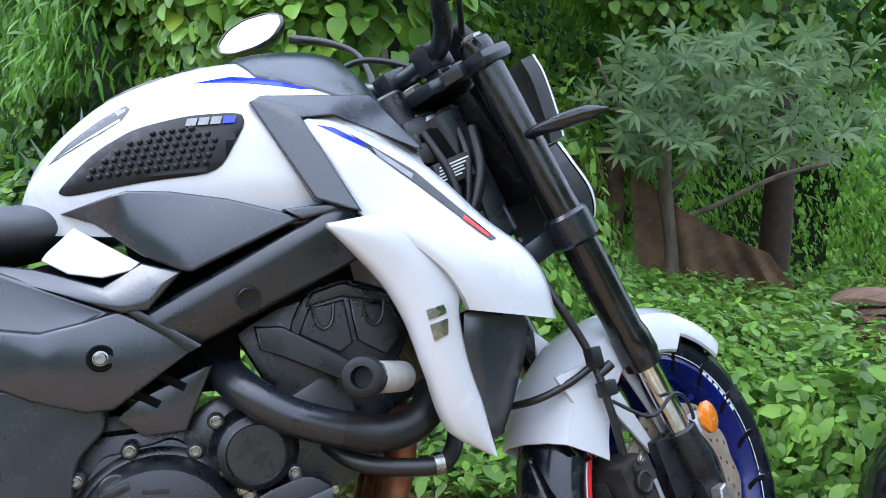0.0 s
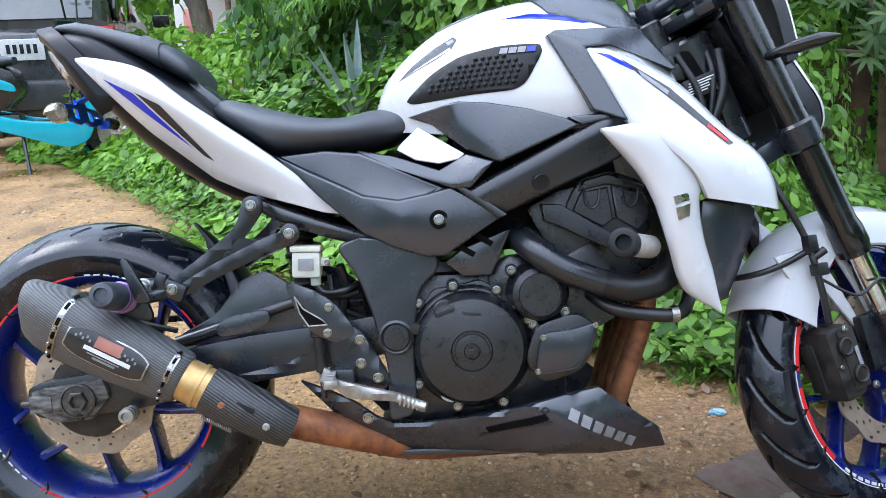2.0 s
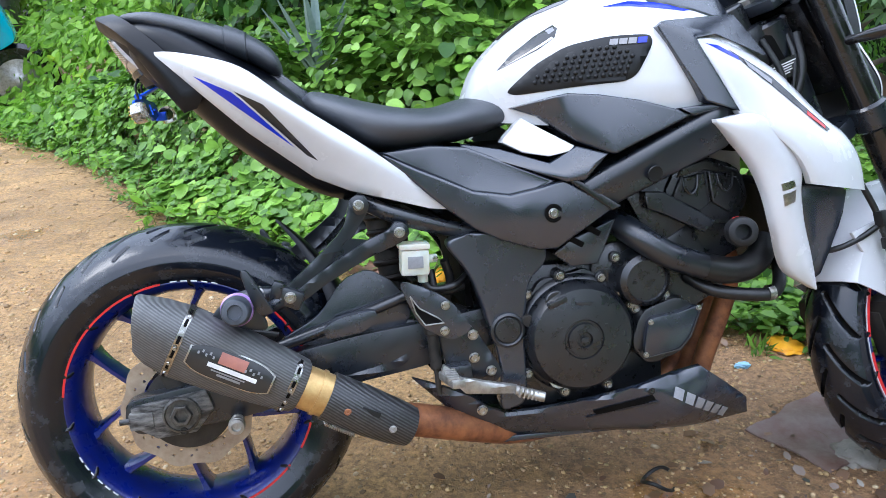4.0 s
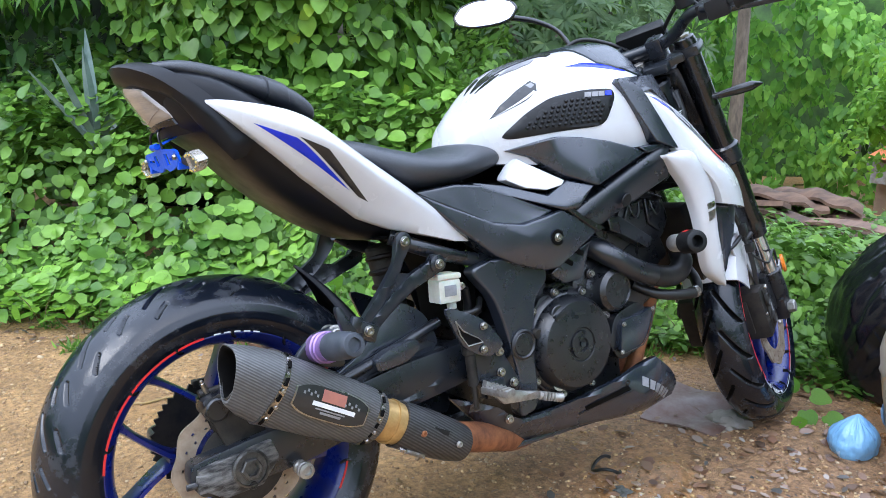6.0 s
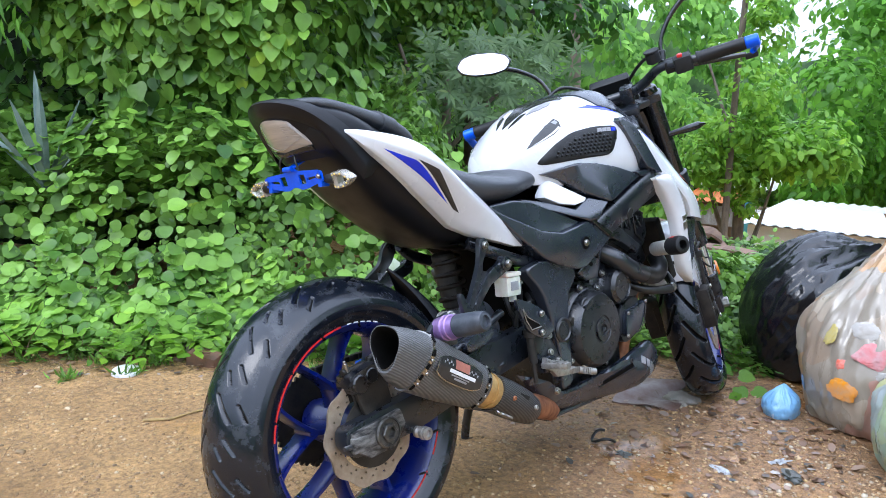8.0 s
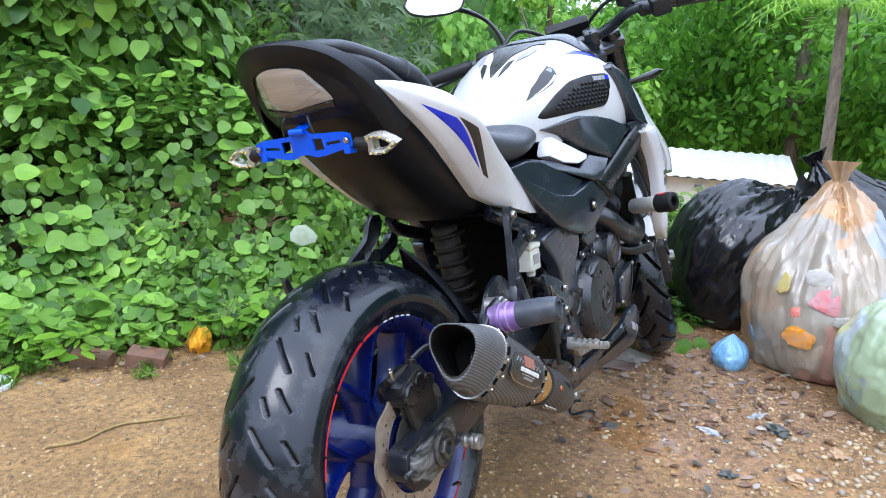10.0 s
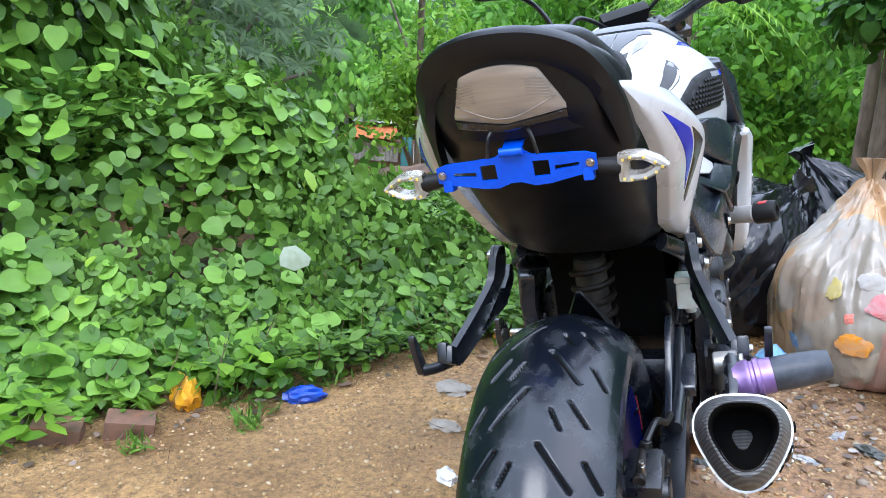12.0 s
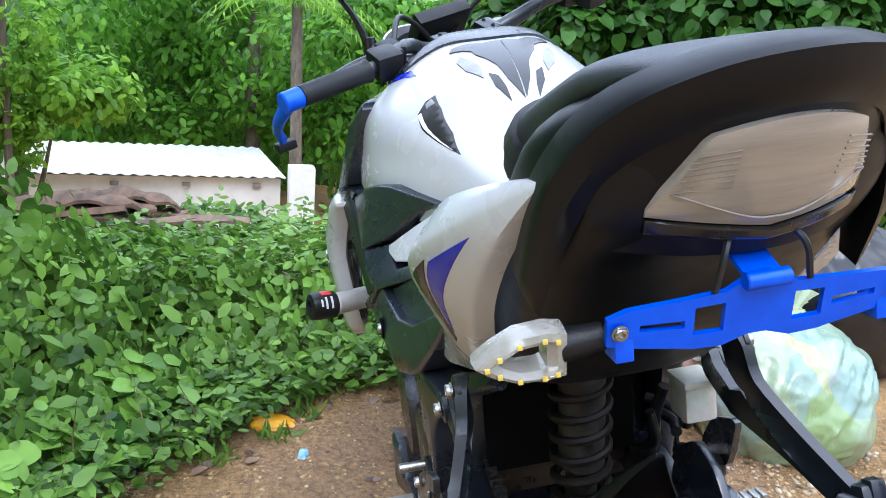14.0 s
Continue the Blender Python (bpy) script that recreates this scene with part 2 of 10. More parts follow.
def lathe(profile, m=None, seg=40, start=0.0, sweep=360.0, bm=None, shut=True):
    """Profile of (radius, height) turned about local z, then moved by m."""
    bm = bm or bmesh.new()
    m = m or Matrix()
    full = sweep >= 359.9
    count = seg if full else seg + 1
    cols = []
    for i in range(count):
        a = radians(start + sweep * i / seg)
        cols.append([bm.verts.new(m @ Vector((r * math.cos(a), r * math.sin(a), h))) for r, h in profile])
    for i in range(seg):
        a, b = cols[i], cols[(i + 1) % count]
        for k in range(len(profile) - 1):
            bm.faces.new((a[k], b[k], b[k + 1], a[k + 1]))
    if full and shut:
        bm.faces.new([c[0] for c in cols][::-1])
        bm.faces.new([c[-1] for c in cols])
    return bm


def rod(p, q, r, r2=None, seg=20, soft=0.15, bm=None):
    """A turned rod from p to q with eased ends."""
    p, q = Vector(p), Vector(q)
    h = (q - p).length
    r2 = r if r2 is None else r2
    e = min(soft * min(r, r2), h * 0.3)
    return lathe([(max(r - e, 1e-4), 0), (r, e), (r2, h - e), (max(r2 - e, 1e-4), h)], turned(p, q - p), seg, bm=bm)


def spline(pts, steps=8):
    """Smooth points through the given ones."""
    p = [Vector(a) for a in pts]
    p = [2 * p[0] - p[1]] + p + [2 * p[-1] - p[-2]]
    out = []
    for a, b, c, d in zip(p, p[1:], p[2:], p[3:]):
        for k in range(steps):
            t = k / steps
            out.append(0.5 * ((2 * b) + (c - a) * t + (2 * a - 5 * b + 4 * c - d) * t * t + (3 * b - a - 3 * c + d) * t ** 3))
    return out + [p[-2]]


def tube(pts, r, seg=14, steps=8, bm=None, flat=1.0):
    """A bent tube along the points; r may be one radius or one for each point."""
    path = spline(pts, steps) if steps > 1 else [Vector(a) for a in pts]
    n = len(path)
    radii = [r] * n if isinstance(r, (int, float)) else list(np.interp(np.linspace(0, len(r) - 1, n), range(len(r)), r))
    bm = bm or bmesh.new()
    up, loops = Vector((0.13, 0.97, 0.21)), []
    for i, p in enumerate(path):
        d = (path[min(i + 1, n - 1)] - path[max(i - 1, 0)]).normalized()
        u = (up - d * up.dot(d)).normalized()
        up = u
        v = d.cross(u)
        loops.append([p + (u * math.cos(a) * flat + v * math.sin(a)) * radii[i] for a in (2 * math.pi * k / seg for k in range(seg))])
    return rings(bm, loops)


def block(centre, size, turn=(0, 0, 0), bevel=0.003, bm=None, taper=1.0):
    """A bevelled block; taper narrows its top."""
    b = bmesh.new()
    bmesh.ops.create_cube(b, size=1.0)
    for v in b.verts:
        k = taper if v.co.z > 0 else 1.0
        v.co = Vector((v.co.x * size[0] * k, v.co.y * size[1] * k, v.co.z * size[2]))
    if bevel:
        bmesh.ops.bevel(b, geom=list(b.edges), offset=bevel, segments=2, profile=0.6, affect="EDGES")
    b.transform(pose(*centre, *turn))
    if bm is None:
        return b
    me = bpy.data.meshes.new("tmp")
    b.to_mesh(me)
    b.free()
    bm.from_mesh(me)
    bpy.data.meshes.remove(me)
    return bm


def join(*bms):
    """All the given bmeshes as one."""
    out = bmesh.new()
    for b in bms:
        me = bpy.data.meshes.new("tmp")
        b.to_mesh(me)
        b.free()
        out.from_mesh(me)
        bpy.data.meshes.remove(me)
    return out


def prism(outline, y0, y1, bevel=0.003, hole=None):
    """A plate cut to an outline in the side plane (x, z), from y0 to y1."""
    bm = bmesh.new()
    f = bm.faces.new([bm.verts.new((x, y0, z)) for x, z in outline])
    r = bmesh.ops.extrude_face_region(bm, geom=[f])
    for v in r["geom"]:
        if isinstance(v, bmesh.types.BMVert):
            v.co.y = y1
    bmesh.ops.recalc_face_normals(bm, faces=bm.faces)
    if bevel:
        bmesh.ops.bevel(bm, geom=list(bm.edges), offset=bevel, segments=2, profile=0.6, affect="EDGES", clamp_overlap=True)
    return bm


def surface(points):
    """Smooth function y(x, z) through a few known points (thin plate)."""
    p = np.array(points, float)
    xy, val = p[:, :2], p[:, 2]
    n = len(p)
    d = np.linalg.norm(xy[:, None] - xy[None], axis=2)
    k = np.where(d > 0, d * d * np.log(np.maximum(d, 1e-9)), 0) + np.eye(n) * 1e-5
    a = np.zeros((n + 3, n + 3))
    a[:n, :n], a[:n, n:n + 2], a[:n, n + 2] = k, xy, 1
    a[n:, :n] = a[:n, n:].T
    w = np.linalg.solve(a + np.eye(n + 3) * 1e-9, np.concatenate([val, [0, 0, 0]]))

    def f(x, z):
        r = np.hypot(xy[:, 0] - x, xy[:, 1] - z)
        return float((np.where(r > 0, r * r * np.log(np.maximum(r, 1e-9)), 0) * w[:n]).sum() + w[n] * x + w[n + 1] * z + w[n + 2])
    return f


def rounded(outline, steps=5, keep=()):
    """Outline with its corners eased; the corners listed in keep stay sharp."""
    out, n = [], len(outline)
    for i, p in enumerate(outline):
        a, b, c = Vector(outline[i - 1]), Vector(p), Vector(outline[(i + 1) % n])
        if i in keep:
            out.append(tuple(b))
            continue
        s, e = b.lerp(a, 0.3), b.lerp(c, 0.3)
        for k in range(steps + 1):
            t = k / steps
            out.append(tuple(s * (1 - t) ** 2 + b * 2 * t * (1 - t) + e * t * t))
    return out


def edge_distance(x, z, outline):
    best = 9.0
    for (ax, az), (bx, bz) in zip(outline, outline[1:] + outline[:1]):
        dx, dz = bx - ax, bz - az
        t = max(0, min(1, ((x - ax) * dx + (z - az) * dz) / (dx * dx + dz * dz + 1e-12)))
        best = min(best, math.hypot(x - ax - t * dx, z - az - t * dz))
    return best


def shell(outline, yf, thick=0.012, soft=0.006, cell=0.018, side=-1, lift=0.0):
    """A moulded panel: outline in the side plane, its face following y = yf(x, z), edges rolled in, with thickness.
    side: -1 the rider's right, 1 its mirror image."""
    bm = bmesh.new()
    face = bm.faces.new([bm.verts.new((x, 0, z)) for x, z in outline])
    for step in (0.25, 0.35, 0.6):
        face = [f for f in bm.faces if f.is_valid and f.select is False][:]
        inner = max(bm.faces, key=lambda f: f.calc_area())
        bmesh.ops.inset_region(bm, faces=[inner], thickness=soft * step, use_even_offset=False)
    xs, zs = [p[0] for p in outline], [p[1] for p in outline]
    for lo, hi, ax in ((min(xs), max(xs), 0), (min(zs), max(zs), 2)):
        n = int((hi - lo) / cell)
        for i in range(1, n + 1):
            co = [0, 0, 0]
            co[ax] = lo + (hi - lo) * i / (n + 1)
            no = [0, 0, 0]
            no[ax] = 1
            bmesh.ops.bisect_plane(bm, geom=bm.verts[:] + bm.edges[:] + bm.faces[:], dist=1e-6, plane_co=co, plane_no=no)
    bmesh.ops.triangulate(bm, faces=[f for f in bm.faces if len(f.verts) > 4])
    for v in bm.verts:
        d = min(edge_distance(v.co.x, v.co.z, outline), soft)
        roll = soft * (1 - math.sqrt(max(0, 1 - ((soft - d) / soft) ** 2)))
        v.co.y = (yf(v.co.x, v.co.z) - lift + roll) * -side
    r = bmesh.ops.extrude_face_region(bm, geom=bm.faces[:])
    for v in r["geom"]:
        if isinstance(v, bmesh.types.BMVert):
            v.co.y -= side * thick
    return bm


def both(name, mat, label, parent, outline, yf, **kw):
    """A panel and its mirror image on the other side."""
    for side in (-1, 1):
        part(name, shell(outline, yf, side=side, **kw), mat, parent, label)


def strip(outline, yf, side=-1, lift=0.002, cell=0.02):
    """A thin film laid on a moulded face."""
    return shell(outline, yf, thick=0.0018, soft=0.0006, cell=cell, side=side, lift=lift)


def loft(sections, bm=None):
    return rings(bm or bmesh.new(), sections)


def sect(x, hw, ztop, zmid, zbot, p=2.4, n=28, low=0.9, ycen=0.0):
    """Closed section across the machine: domed above zmid, tucked in below."""
    out = []
    for k in range(n):
        a = 2 * math.pi * k / n
        c, s = math.cos(a), math.sin(a)
        y = hw * math.copysign(abs(c) ** (2 / p), c)
        if s >= 0:
            z = zmid + (ztop - zmid) * abs(s) ** (2 / p)
        else:
            z = zmid - (zmid - zbot) * abs(s) ** (2 / p)
            y *= 1 - (1 - low) * abs(s)
        out.append((x, y + ycen, z))
    return out


def blend_rows(rows, steps=4):
    """Smoothly more rows of numbers through the given ones."""
    a = np.array(rows, float)
    s = np.linspace(0, len(a) - 1, (len(a) - 1) * steps + 1)
    out = []
    for t in s:
        i = min(int(t), len(a) - 2)
        u = t - i
        p0, p1, p2, p3 = a[max(i - 1, 0)], a[i], a[i + 1], a[min(i + 2, len(a) - 1)]
        out.append(0.5 * (2 * p1 + (p2 - p0) * u + (2 * p0 - 5 * p1 + 4 * p2 - p3) * u * u + (3 * p1 - p0 - 3 * p2 + p3) * u ** 3))
    return out


BOLTS = {}


def bolt(p, r=0.007, axis=(0, -1, 0), parent=None, mat=None, proud=0.006):
    """Socket-head bolt with a washer, head outwards along axis."""
    mat = mat or STEEL
    key = (round(r, 4), mat.name)
    if key not in BOLTS:
        r = r * 0.84
        prof = [(r * 1.22, 0), (r * 1.22, r * 0.25), (r * 1.02, r * 0.28), (r, r * 0.75), (r * 0.86, r * 0.92), (r * 0.5, r * 0.92), (r * 0.46, r * 0.45), (0.0005, r * 0.45)]
        bm = lathe(prof, seg=18)
        bmesh.ops.recalc_face_normals(bm, faces=bm.faces)
        finish(bm)
        me = bpy.data.meshes.new("bolt")
        bm.to_mesh(me)
        bm.free()
        me.materials.append(mat)
        BOLTS[key] = me
    return placed("bolt", BOLTS[key], turned(p, axis), parent)


def facets(name, mat, label, parent, verts, faces, thick=0.02, bevel=0.003, seg=2, sides=(-1, 1)):
    """A crisp moulded panel on each side: corner points (x, half width, z), flat faces between them, eased edges, thickness."""
    for s in sides:
        bm = bmesh.new()
        vs = [bm.verts.new((x, s * y, z)) for x, y, z in verts]
        for f in faces:
            bm.faces.new([vs[i] for i in f])
        rim = [e for e in bm.edges if len(e.link_faces) == 1]
        folds_ = [e for e in bm.edges if len(e.link_faces) == 2 and e.calc_face_angle(0) > radians(4)]
        back = {v: bm.verts.new((v.co.x, v.co.y - s * thick, v.co.z)) for v in vs}
        for e in rim:
            a, b = e.verts
            bm.faces.new((a, b, back[b], back[a]))
        for f in faces:
            bm.faces.new([back[vs[i]] for i in f][::-1])
        bmesh.ops.recalc_face_normals(bm, faces=bm.faces)
        bmesh.ops.bevel(bm, geom=rim + folds_, offset=bevel, segments=seg, profile=0.5, affect="EDGES", clamp_overlap=True)
        ob = part(name, bm, mat, parent, label, sharp=60)
        ob.modifiers.new("even_shading", "WEIGHTED_NORMAL").keep_sharp = True


# ---- ground: one sheet to the horizon ----
def smooth(a, b, x):
    t = np.clip((x - a) / (b - a), 0, 1)
    return t * t * (3 - 2 * t)


def ground_z(x, y):
    """Height of the ground: flat muddy yard, dropping away beyond the bushes."""
    x, y = np.asarray(x, float), np.asarray(y, float)
    z = 0.012 + 0.006 * np.sin(3.1 * x + 1.3 * y) + 0.006 * np.sin(1.7 * y - 2.3 * x + 1) + 0.003 * np.sin(9.1 * x + 4.0) * np.sin(8.3 * y)
    z = z + 0.012 * smooth(0.6, 1.3, x) * np.exp(-((y + 0.25) / 0.5) ** 2)
    drop = smooth(3.4, 9.5, x + 0.15 * y) * 3.0
    return z - drop


n = 300
s = np.linspace(-1, 1, n)
warp = 3.6 * s + 30 * s ** 5 + 500 * s ** 15
gx, gy = np.meshgrid(warp + 0.6, warp + 0.6, indexing="ij")
gz = ground_z(gx, gy)
gme = bpy.data.meshes.new("ground")
i, k = np.meshgrid(np.arange(n - 1), np.arange(n - 1), indexing="ij")
a = (i * n + k).reshape(-1)
gme.from_pydata(np.stack([gx, gy, gz], 2).reshape(-1, 3).tolist(), [], np.stack([a, a + n, a + n + 1, a + 1], 1).tolist())
gme.polygons.foreach_set("use_smooth", [True] * len(gme.polygons))


def ground_material():
    m = material("wet_sandy_dirt", (0.43, 0.255, 0.10), 0.75, base2=(0.24, 0.13, 0.05), scale=3.0, rough2=0.35, detail=10, spread=(0.38, 0.66), bump=0.9, bump_scale=60)
    n, l = m.node_tree.nodes, m.node_tree.links
    b = n["Principled BSDF"]
    tc = n.new("ShaderNodeTexCoord")
    fine = n.new("ShaderNodeTexNoise")
    fine.inputs["Scale"].default_value, fine.inputs["Detail"].default_value, fine.inputs["Roughness"].default_value = 55, 12, 0.85
    l.new(tc.outputs["Object"], fine.inputs["Vector"])
    mx = n.new("ShaderNodeMix")
    mx.data_type, mx.blend_type = "RGBA", "MULTIPLY"
    mx.inputs["Factor"].default_value = 1
    old = b.inputs["Base Color"].links[0].from_socket
    mr = n.new("ShaderNodeMapRange")
    mr.inputs["From Min"].default_value, mr.inputs["From Max"].default_value = 0.40, 0.60
    mr.inputs["To Min"].default_value, mr.inputs["To Max"].default_value = 0.45, 1.55
    l.new(fine.outputs["Fac"], mr.inputs["Value"])
    l.new(old, mx.inputs[6])
    l.new(mr.outputs["Result"], mx.inputs[7])
    # reddish mud trodden with leaf mould ahead of the machine
    mp = n.new("ShaderNodeMapping")
    mp.inputs["Location"].default_value = (-1.25, 0.12, 0)
    l.new(tc.outputs["Object"], mp.inputs["Vector"])
    dist = n.new("ShaderNodeVectorMath")
    dist.operation = "LENGTH"
    l.new(mp.outputs["Vector"], dist.inputs[0])
    wob = n.new("ShaderNodeTexNoise")
    wob.inputs["Scale"].default_value, wob.inputs["Detail"].default_value = 4.5, 8
    l.new(tc.outputs["Object"], wob.inputs["Vector"])
    add = n.new("ShaderNodeMath")
    add.operation = "MULTIPLY_ADD"
    add.inputs[1].default_value = -1.1
    l.new(wob.outputs["Fac"], add.inputs[0])
    l.new(dist.outputs["Value"], add.inputs[2])
    edge = n.new("ShaderNodeMapRange")
    edge.inputs["From Min"].default_value, edge.inputs["From Max"].default_value = 0.20, -0.02
    l.new(add.outputs[0], edge.inputs["Value"])
    mud = n.new("ShaderNodeMix")
    mud.data_type = "RGBA"
    mud.inputs["Factor"].default_value = 0.8
    redder = n.new("ShaderNodeMix")
    redder.data_type, redder.blend_type = "RGBA", "MULTIPLY"
    redder.inputs["Factor"].default_value = 1.0
    redder.inputs[6].default_value = (0.30, 0.17, 0.08, 1)
    l.new(mr.outputs["Result"], redder.inputs[7])
    l.new(redder.outputs[2], mud.inputs[7])
    l.new(edge.outputs["Result"], mud.inputs["Factor"])
    l.new(mx.outputs[2], mud.inputs[6])
    l.new(mud.outputs[2], b.inputs["Base Color"])
    # shallow puddles
    pud = n.new("ShaderNodeTexNoise")
    pud.inputs["Scale"].default_value, pud.inputs["Detail"].default_value = 1.7, 5
    l.new(tc.outputs["Object"], pud.inputs["Vector"])
    wet = n.new("ShaderNodeMapRange")
    wet.inputs["From Min"].default_value, wet.inputs["From Max"].default_value = 0.54, 0.68
    l.new(pud.outputs["Fac"], wet.inputs["Value"])
    rm = n.new("ShaderNodeMix")
    rm.inputs[3].default_value = 0.16
    l.new(wet.outputs["Result"], rm.inputs["Factor"])
    l.new(b.inputs["Roughness"].links[0].from_socket, rm.inputs[2])
    l.new(rm.outputs[0], b.inputs["Roughness"])
    soak = n.new("ShaderNodeMix")
    soak.data_type, soak.blend_type = "RGBA", "MULTIPLY"
    soak.inputs[7].default_value = (0.80, 0.72, 0.60, 1)
    l.new(wet.outputs["Result"], soak.inputs["Factor"])
    l.new(mud.outputs[2], soak.inputs[6])
    l.new(soak.outputs[2], b.inputs["Base Color"])
    bp = [q for q in n if q.type == "BUMP"][0]
    calm = n.new("ShaderNodeMapRange")
    calm.inputs["To Min"].default_value, calm.inputs["To Max"].default_value = 1.0, 0.05
    l.new(wet.outputs["Result"], calm.inputs["Value"])
    l.new(calm.outputs["Result"], bp.inputs["Strength"])
    bp.inputs["Distance"].default_value = 0.009
    lumps = n.new("ShaderNodeTexNoise")
    lumps.inputs["Scale"].default_value, lumps.inputs["Detail"].default_value = 11, 4
    l.new(tc.outputs["Object"], lumps.inputs["Vector"])
    relief = n.new("ShaderNodeMath")
    relief.operation = "MULTIPLY_ADD"
    relief.inputs[1].default_value = 3.0
    l.new(lumps.outputs["Fac"], relief.inputs[0])
    l.new(fine.outputs["Fac"], relief.inputs[2])
    l.new(relief.outputs[0], bp.inputs["Height"])
    return m


gme.materials.append(ground_material())
ground = tagged(new("ground", gme), "wet sandy brown dirt yard with shallow puddles", "ground", kind="structure")


# ---- foliage helpers ----
def leaf_shape(notch, point, n=13):
    """Outline of a broad leaf round its middle: lobes at the stalk, a drawn-out tip, folded a little along the midrib."""
    pts = []
    for k in range(n):
        a = 2 * math.pi * k / n
        x, y = 0.46 - 0.5 * math.cos(a), 0.47 * math.sin(a)
        x += notch * math.exp(-(a / 0.45) ** 2) + notch * math.exp(-((2 * math.pi - a) / 0.45) ** 2)
        tip = math.exp(-((a - math.pi) / 0.55) ** 2)
        x += point * tip
        y *= 1 - 0.35 * point / 0.2 * math.exp(-((a - math.pi) / 0.8) ** 2)
        pts.append((x, y, 0.16 * abs(y) - 0.14 * max(0.0, x - 0.5) ** 2 * 2))
    return np.array(pts + [(0.45, 0, -0.02)], float)


HEART, ROUND = leaf_shape(0.16, 0.16), leaf_shape(0.11, 0.08)
HEART_F = [(13, k, (k + 1) % 13) for k in range(13)]
OVAL = np.array([(0, 0, 0), (0.3, 0.24, 0.03), (0.7, 0.2, 0.02), (1, 0, -0.05), (0.7, -0.2, 0.02), (0.3, -0.24, 0.03)], float)
OVAL_F = [(0, 1, 5), (1, 2, 4), (1, 4, 5), (2, 3, 4)]
LANCE = np.array([(0, 0, 0), (0.3, 0.085, 0.02), (0.65, 0.07, 0.0), (1, 0, -0.12), (0.65, -0.07, 0.0), (0.3, -0.085, 0.02)], float)


def leaves(name, place, normal, along, size, template, faces, mat, parent=None, label="", category="", kind=""):
    """Many leaves as one mesh: where, which way they face, which way their tips point, how long."""
    normal = normal / np.linalg.norm(normal, axis=1, keepdims=True)
    along = along - normal * (along * normal).sum(1, keepdims=True)
    along = along / (np.linalg.norm(along, axis=1, keepdims=True) + 1e-9)
    across = np.cross(normal, along)
    t = template[None] * size[:, None, None]
    v = place[:, None] + along[:, None] * t[..., :1] + across[:, None] * t[..., 1:2] + normal[:, None] * t[..., 2:]
    count, nv = len(place), len(template)
    f = np.array(faces)
    idx = (np.arange(count)[:, None, None] * nv + f[None]).reshape(-1)
    me = bpy.data.meshes.new(name)
    me.vertices.add(count * nv)
    me.vertices.foreach_set("co", v.reshape(-1).astype(np.float32))
    nf = count * len(f)
    me.loops.add(nf * 3)
    me.loops.foreach_set("vertex_index", idx.astype(np.int32))
    me.polygons.add(nf)
    me.polygons.foreach_set("loop_start", np.arange(0, nf * 3, 3, dtype=np.int32))
    me.polygons.foreach_set("loop_total", np.full(nf, 3, dtype=np.int32))
    me.polygons.foreach_set("use_smooth", np.ones(nf, dtype=bool))
    me.update(calc_edges=True)
    me.materials.append(mat)
    ob = new(name, me)
    ob.parent = parent
    return tagged(ob, label, category, kind=kind)


VINE = foliage("vine_leaf", (0.020, 0.085, 0.012), (0.27, 0.50, 0.070), rough=0.36, glow=0.26)
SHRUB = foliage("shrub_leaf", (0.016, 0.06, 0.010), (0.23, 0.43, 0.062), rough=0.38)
TREELEAF = foliage("tree_leaf", (0.045, 0.15, 0.018), (0.22, 0.50, 0.05), glow=0.48)
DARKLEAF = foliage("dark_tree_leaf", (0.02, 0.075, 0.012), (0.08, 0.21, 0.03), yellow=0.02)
# paler leaf for the distance: haze put into the leaf colour
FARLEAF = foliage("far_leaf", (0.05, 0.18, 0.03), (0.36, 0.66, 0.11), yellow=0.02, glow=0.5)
LIGHTLEAF = foliage("light_tree_leaf", (0.07, 0.20, 0.018), (0.32, 0.58, 0.06), glow=0.5)
BARK = material("bark", (0.20, 0.16, 0.12), 0.85, base2=(0.09, 0.07, 0.055), scale=14, bump=0.8, bump_scale=40, stretch=(1, 1, 0.3))
STEM = material("green_stem", (0.09, 0.12, 0.035), 0.6, base2=(0.14, 0.09, 0.04), scale=20)
rng = np.random.default_rng(7)

# edge of the bushes in plan, from behind the yard to ahead of the front wheel
EDGE = np.array([(-9, 8.6), (-4.5, 6.6), (-2.4, 5.4), (-1.5, 4.1), (-0.75, 2.95), (-0.35, 2.1), (0.0, 1.78), (0.25, 1.45), (0.66, 1.16), (1.06, 0.92), (1.3, 0.74), (1.62, 0.56), (1.74, 0.28), (1.80, 0.0), (2.0, -0.25), (2.6, -0.4), (3.6, -0.2)])


def edge_depth(x, y):
    """How far behind the bushes' edge a place lies (negative in the yard)."""
    best = np.full(np.shape(x), 1e9)
    sign = np.ones(np.shape(x))
    for (ax, ay), (bx, by) in zip(EDGE, EDGE[1:]):
        dx, dy = bx - ax, by - ay
        t = np.clip(((x - ax) * dx + (y - ay) * dy) / (dx * dx + dy * dy), 0, 1)
        d = np.hypot(x - ax - t * dx, y - ay - t * dy)
        c = dx * (y - ay) - dy * (x - ax)
        closer = d < best
        best = np.where(closer, d, best)
        sign = np.where(closer, np.where(c > 0, 1.0, -1.0), sign)
    return best * sign


def lump(x, y, f, seed):
    return 0.5 * np.sin(f * x + 1.7 * seed) * np.sin(f * 1.13 * y + seed) + 0.5 * np.sin(f * 0.6 * (x + y) + 2.1 * seed)


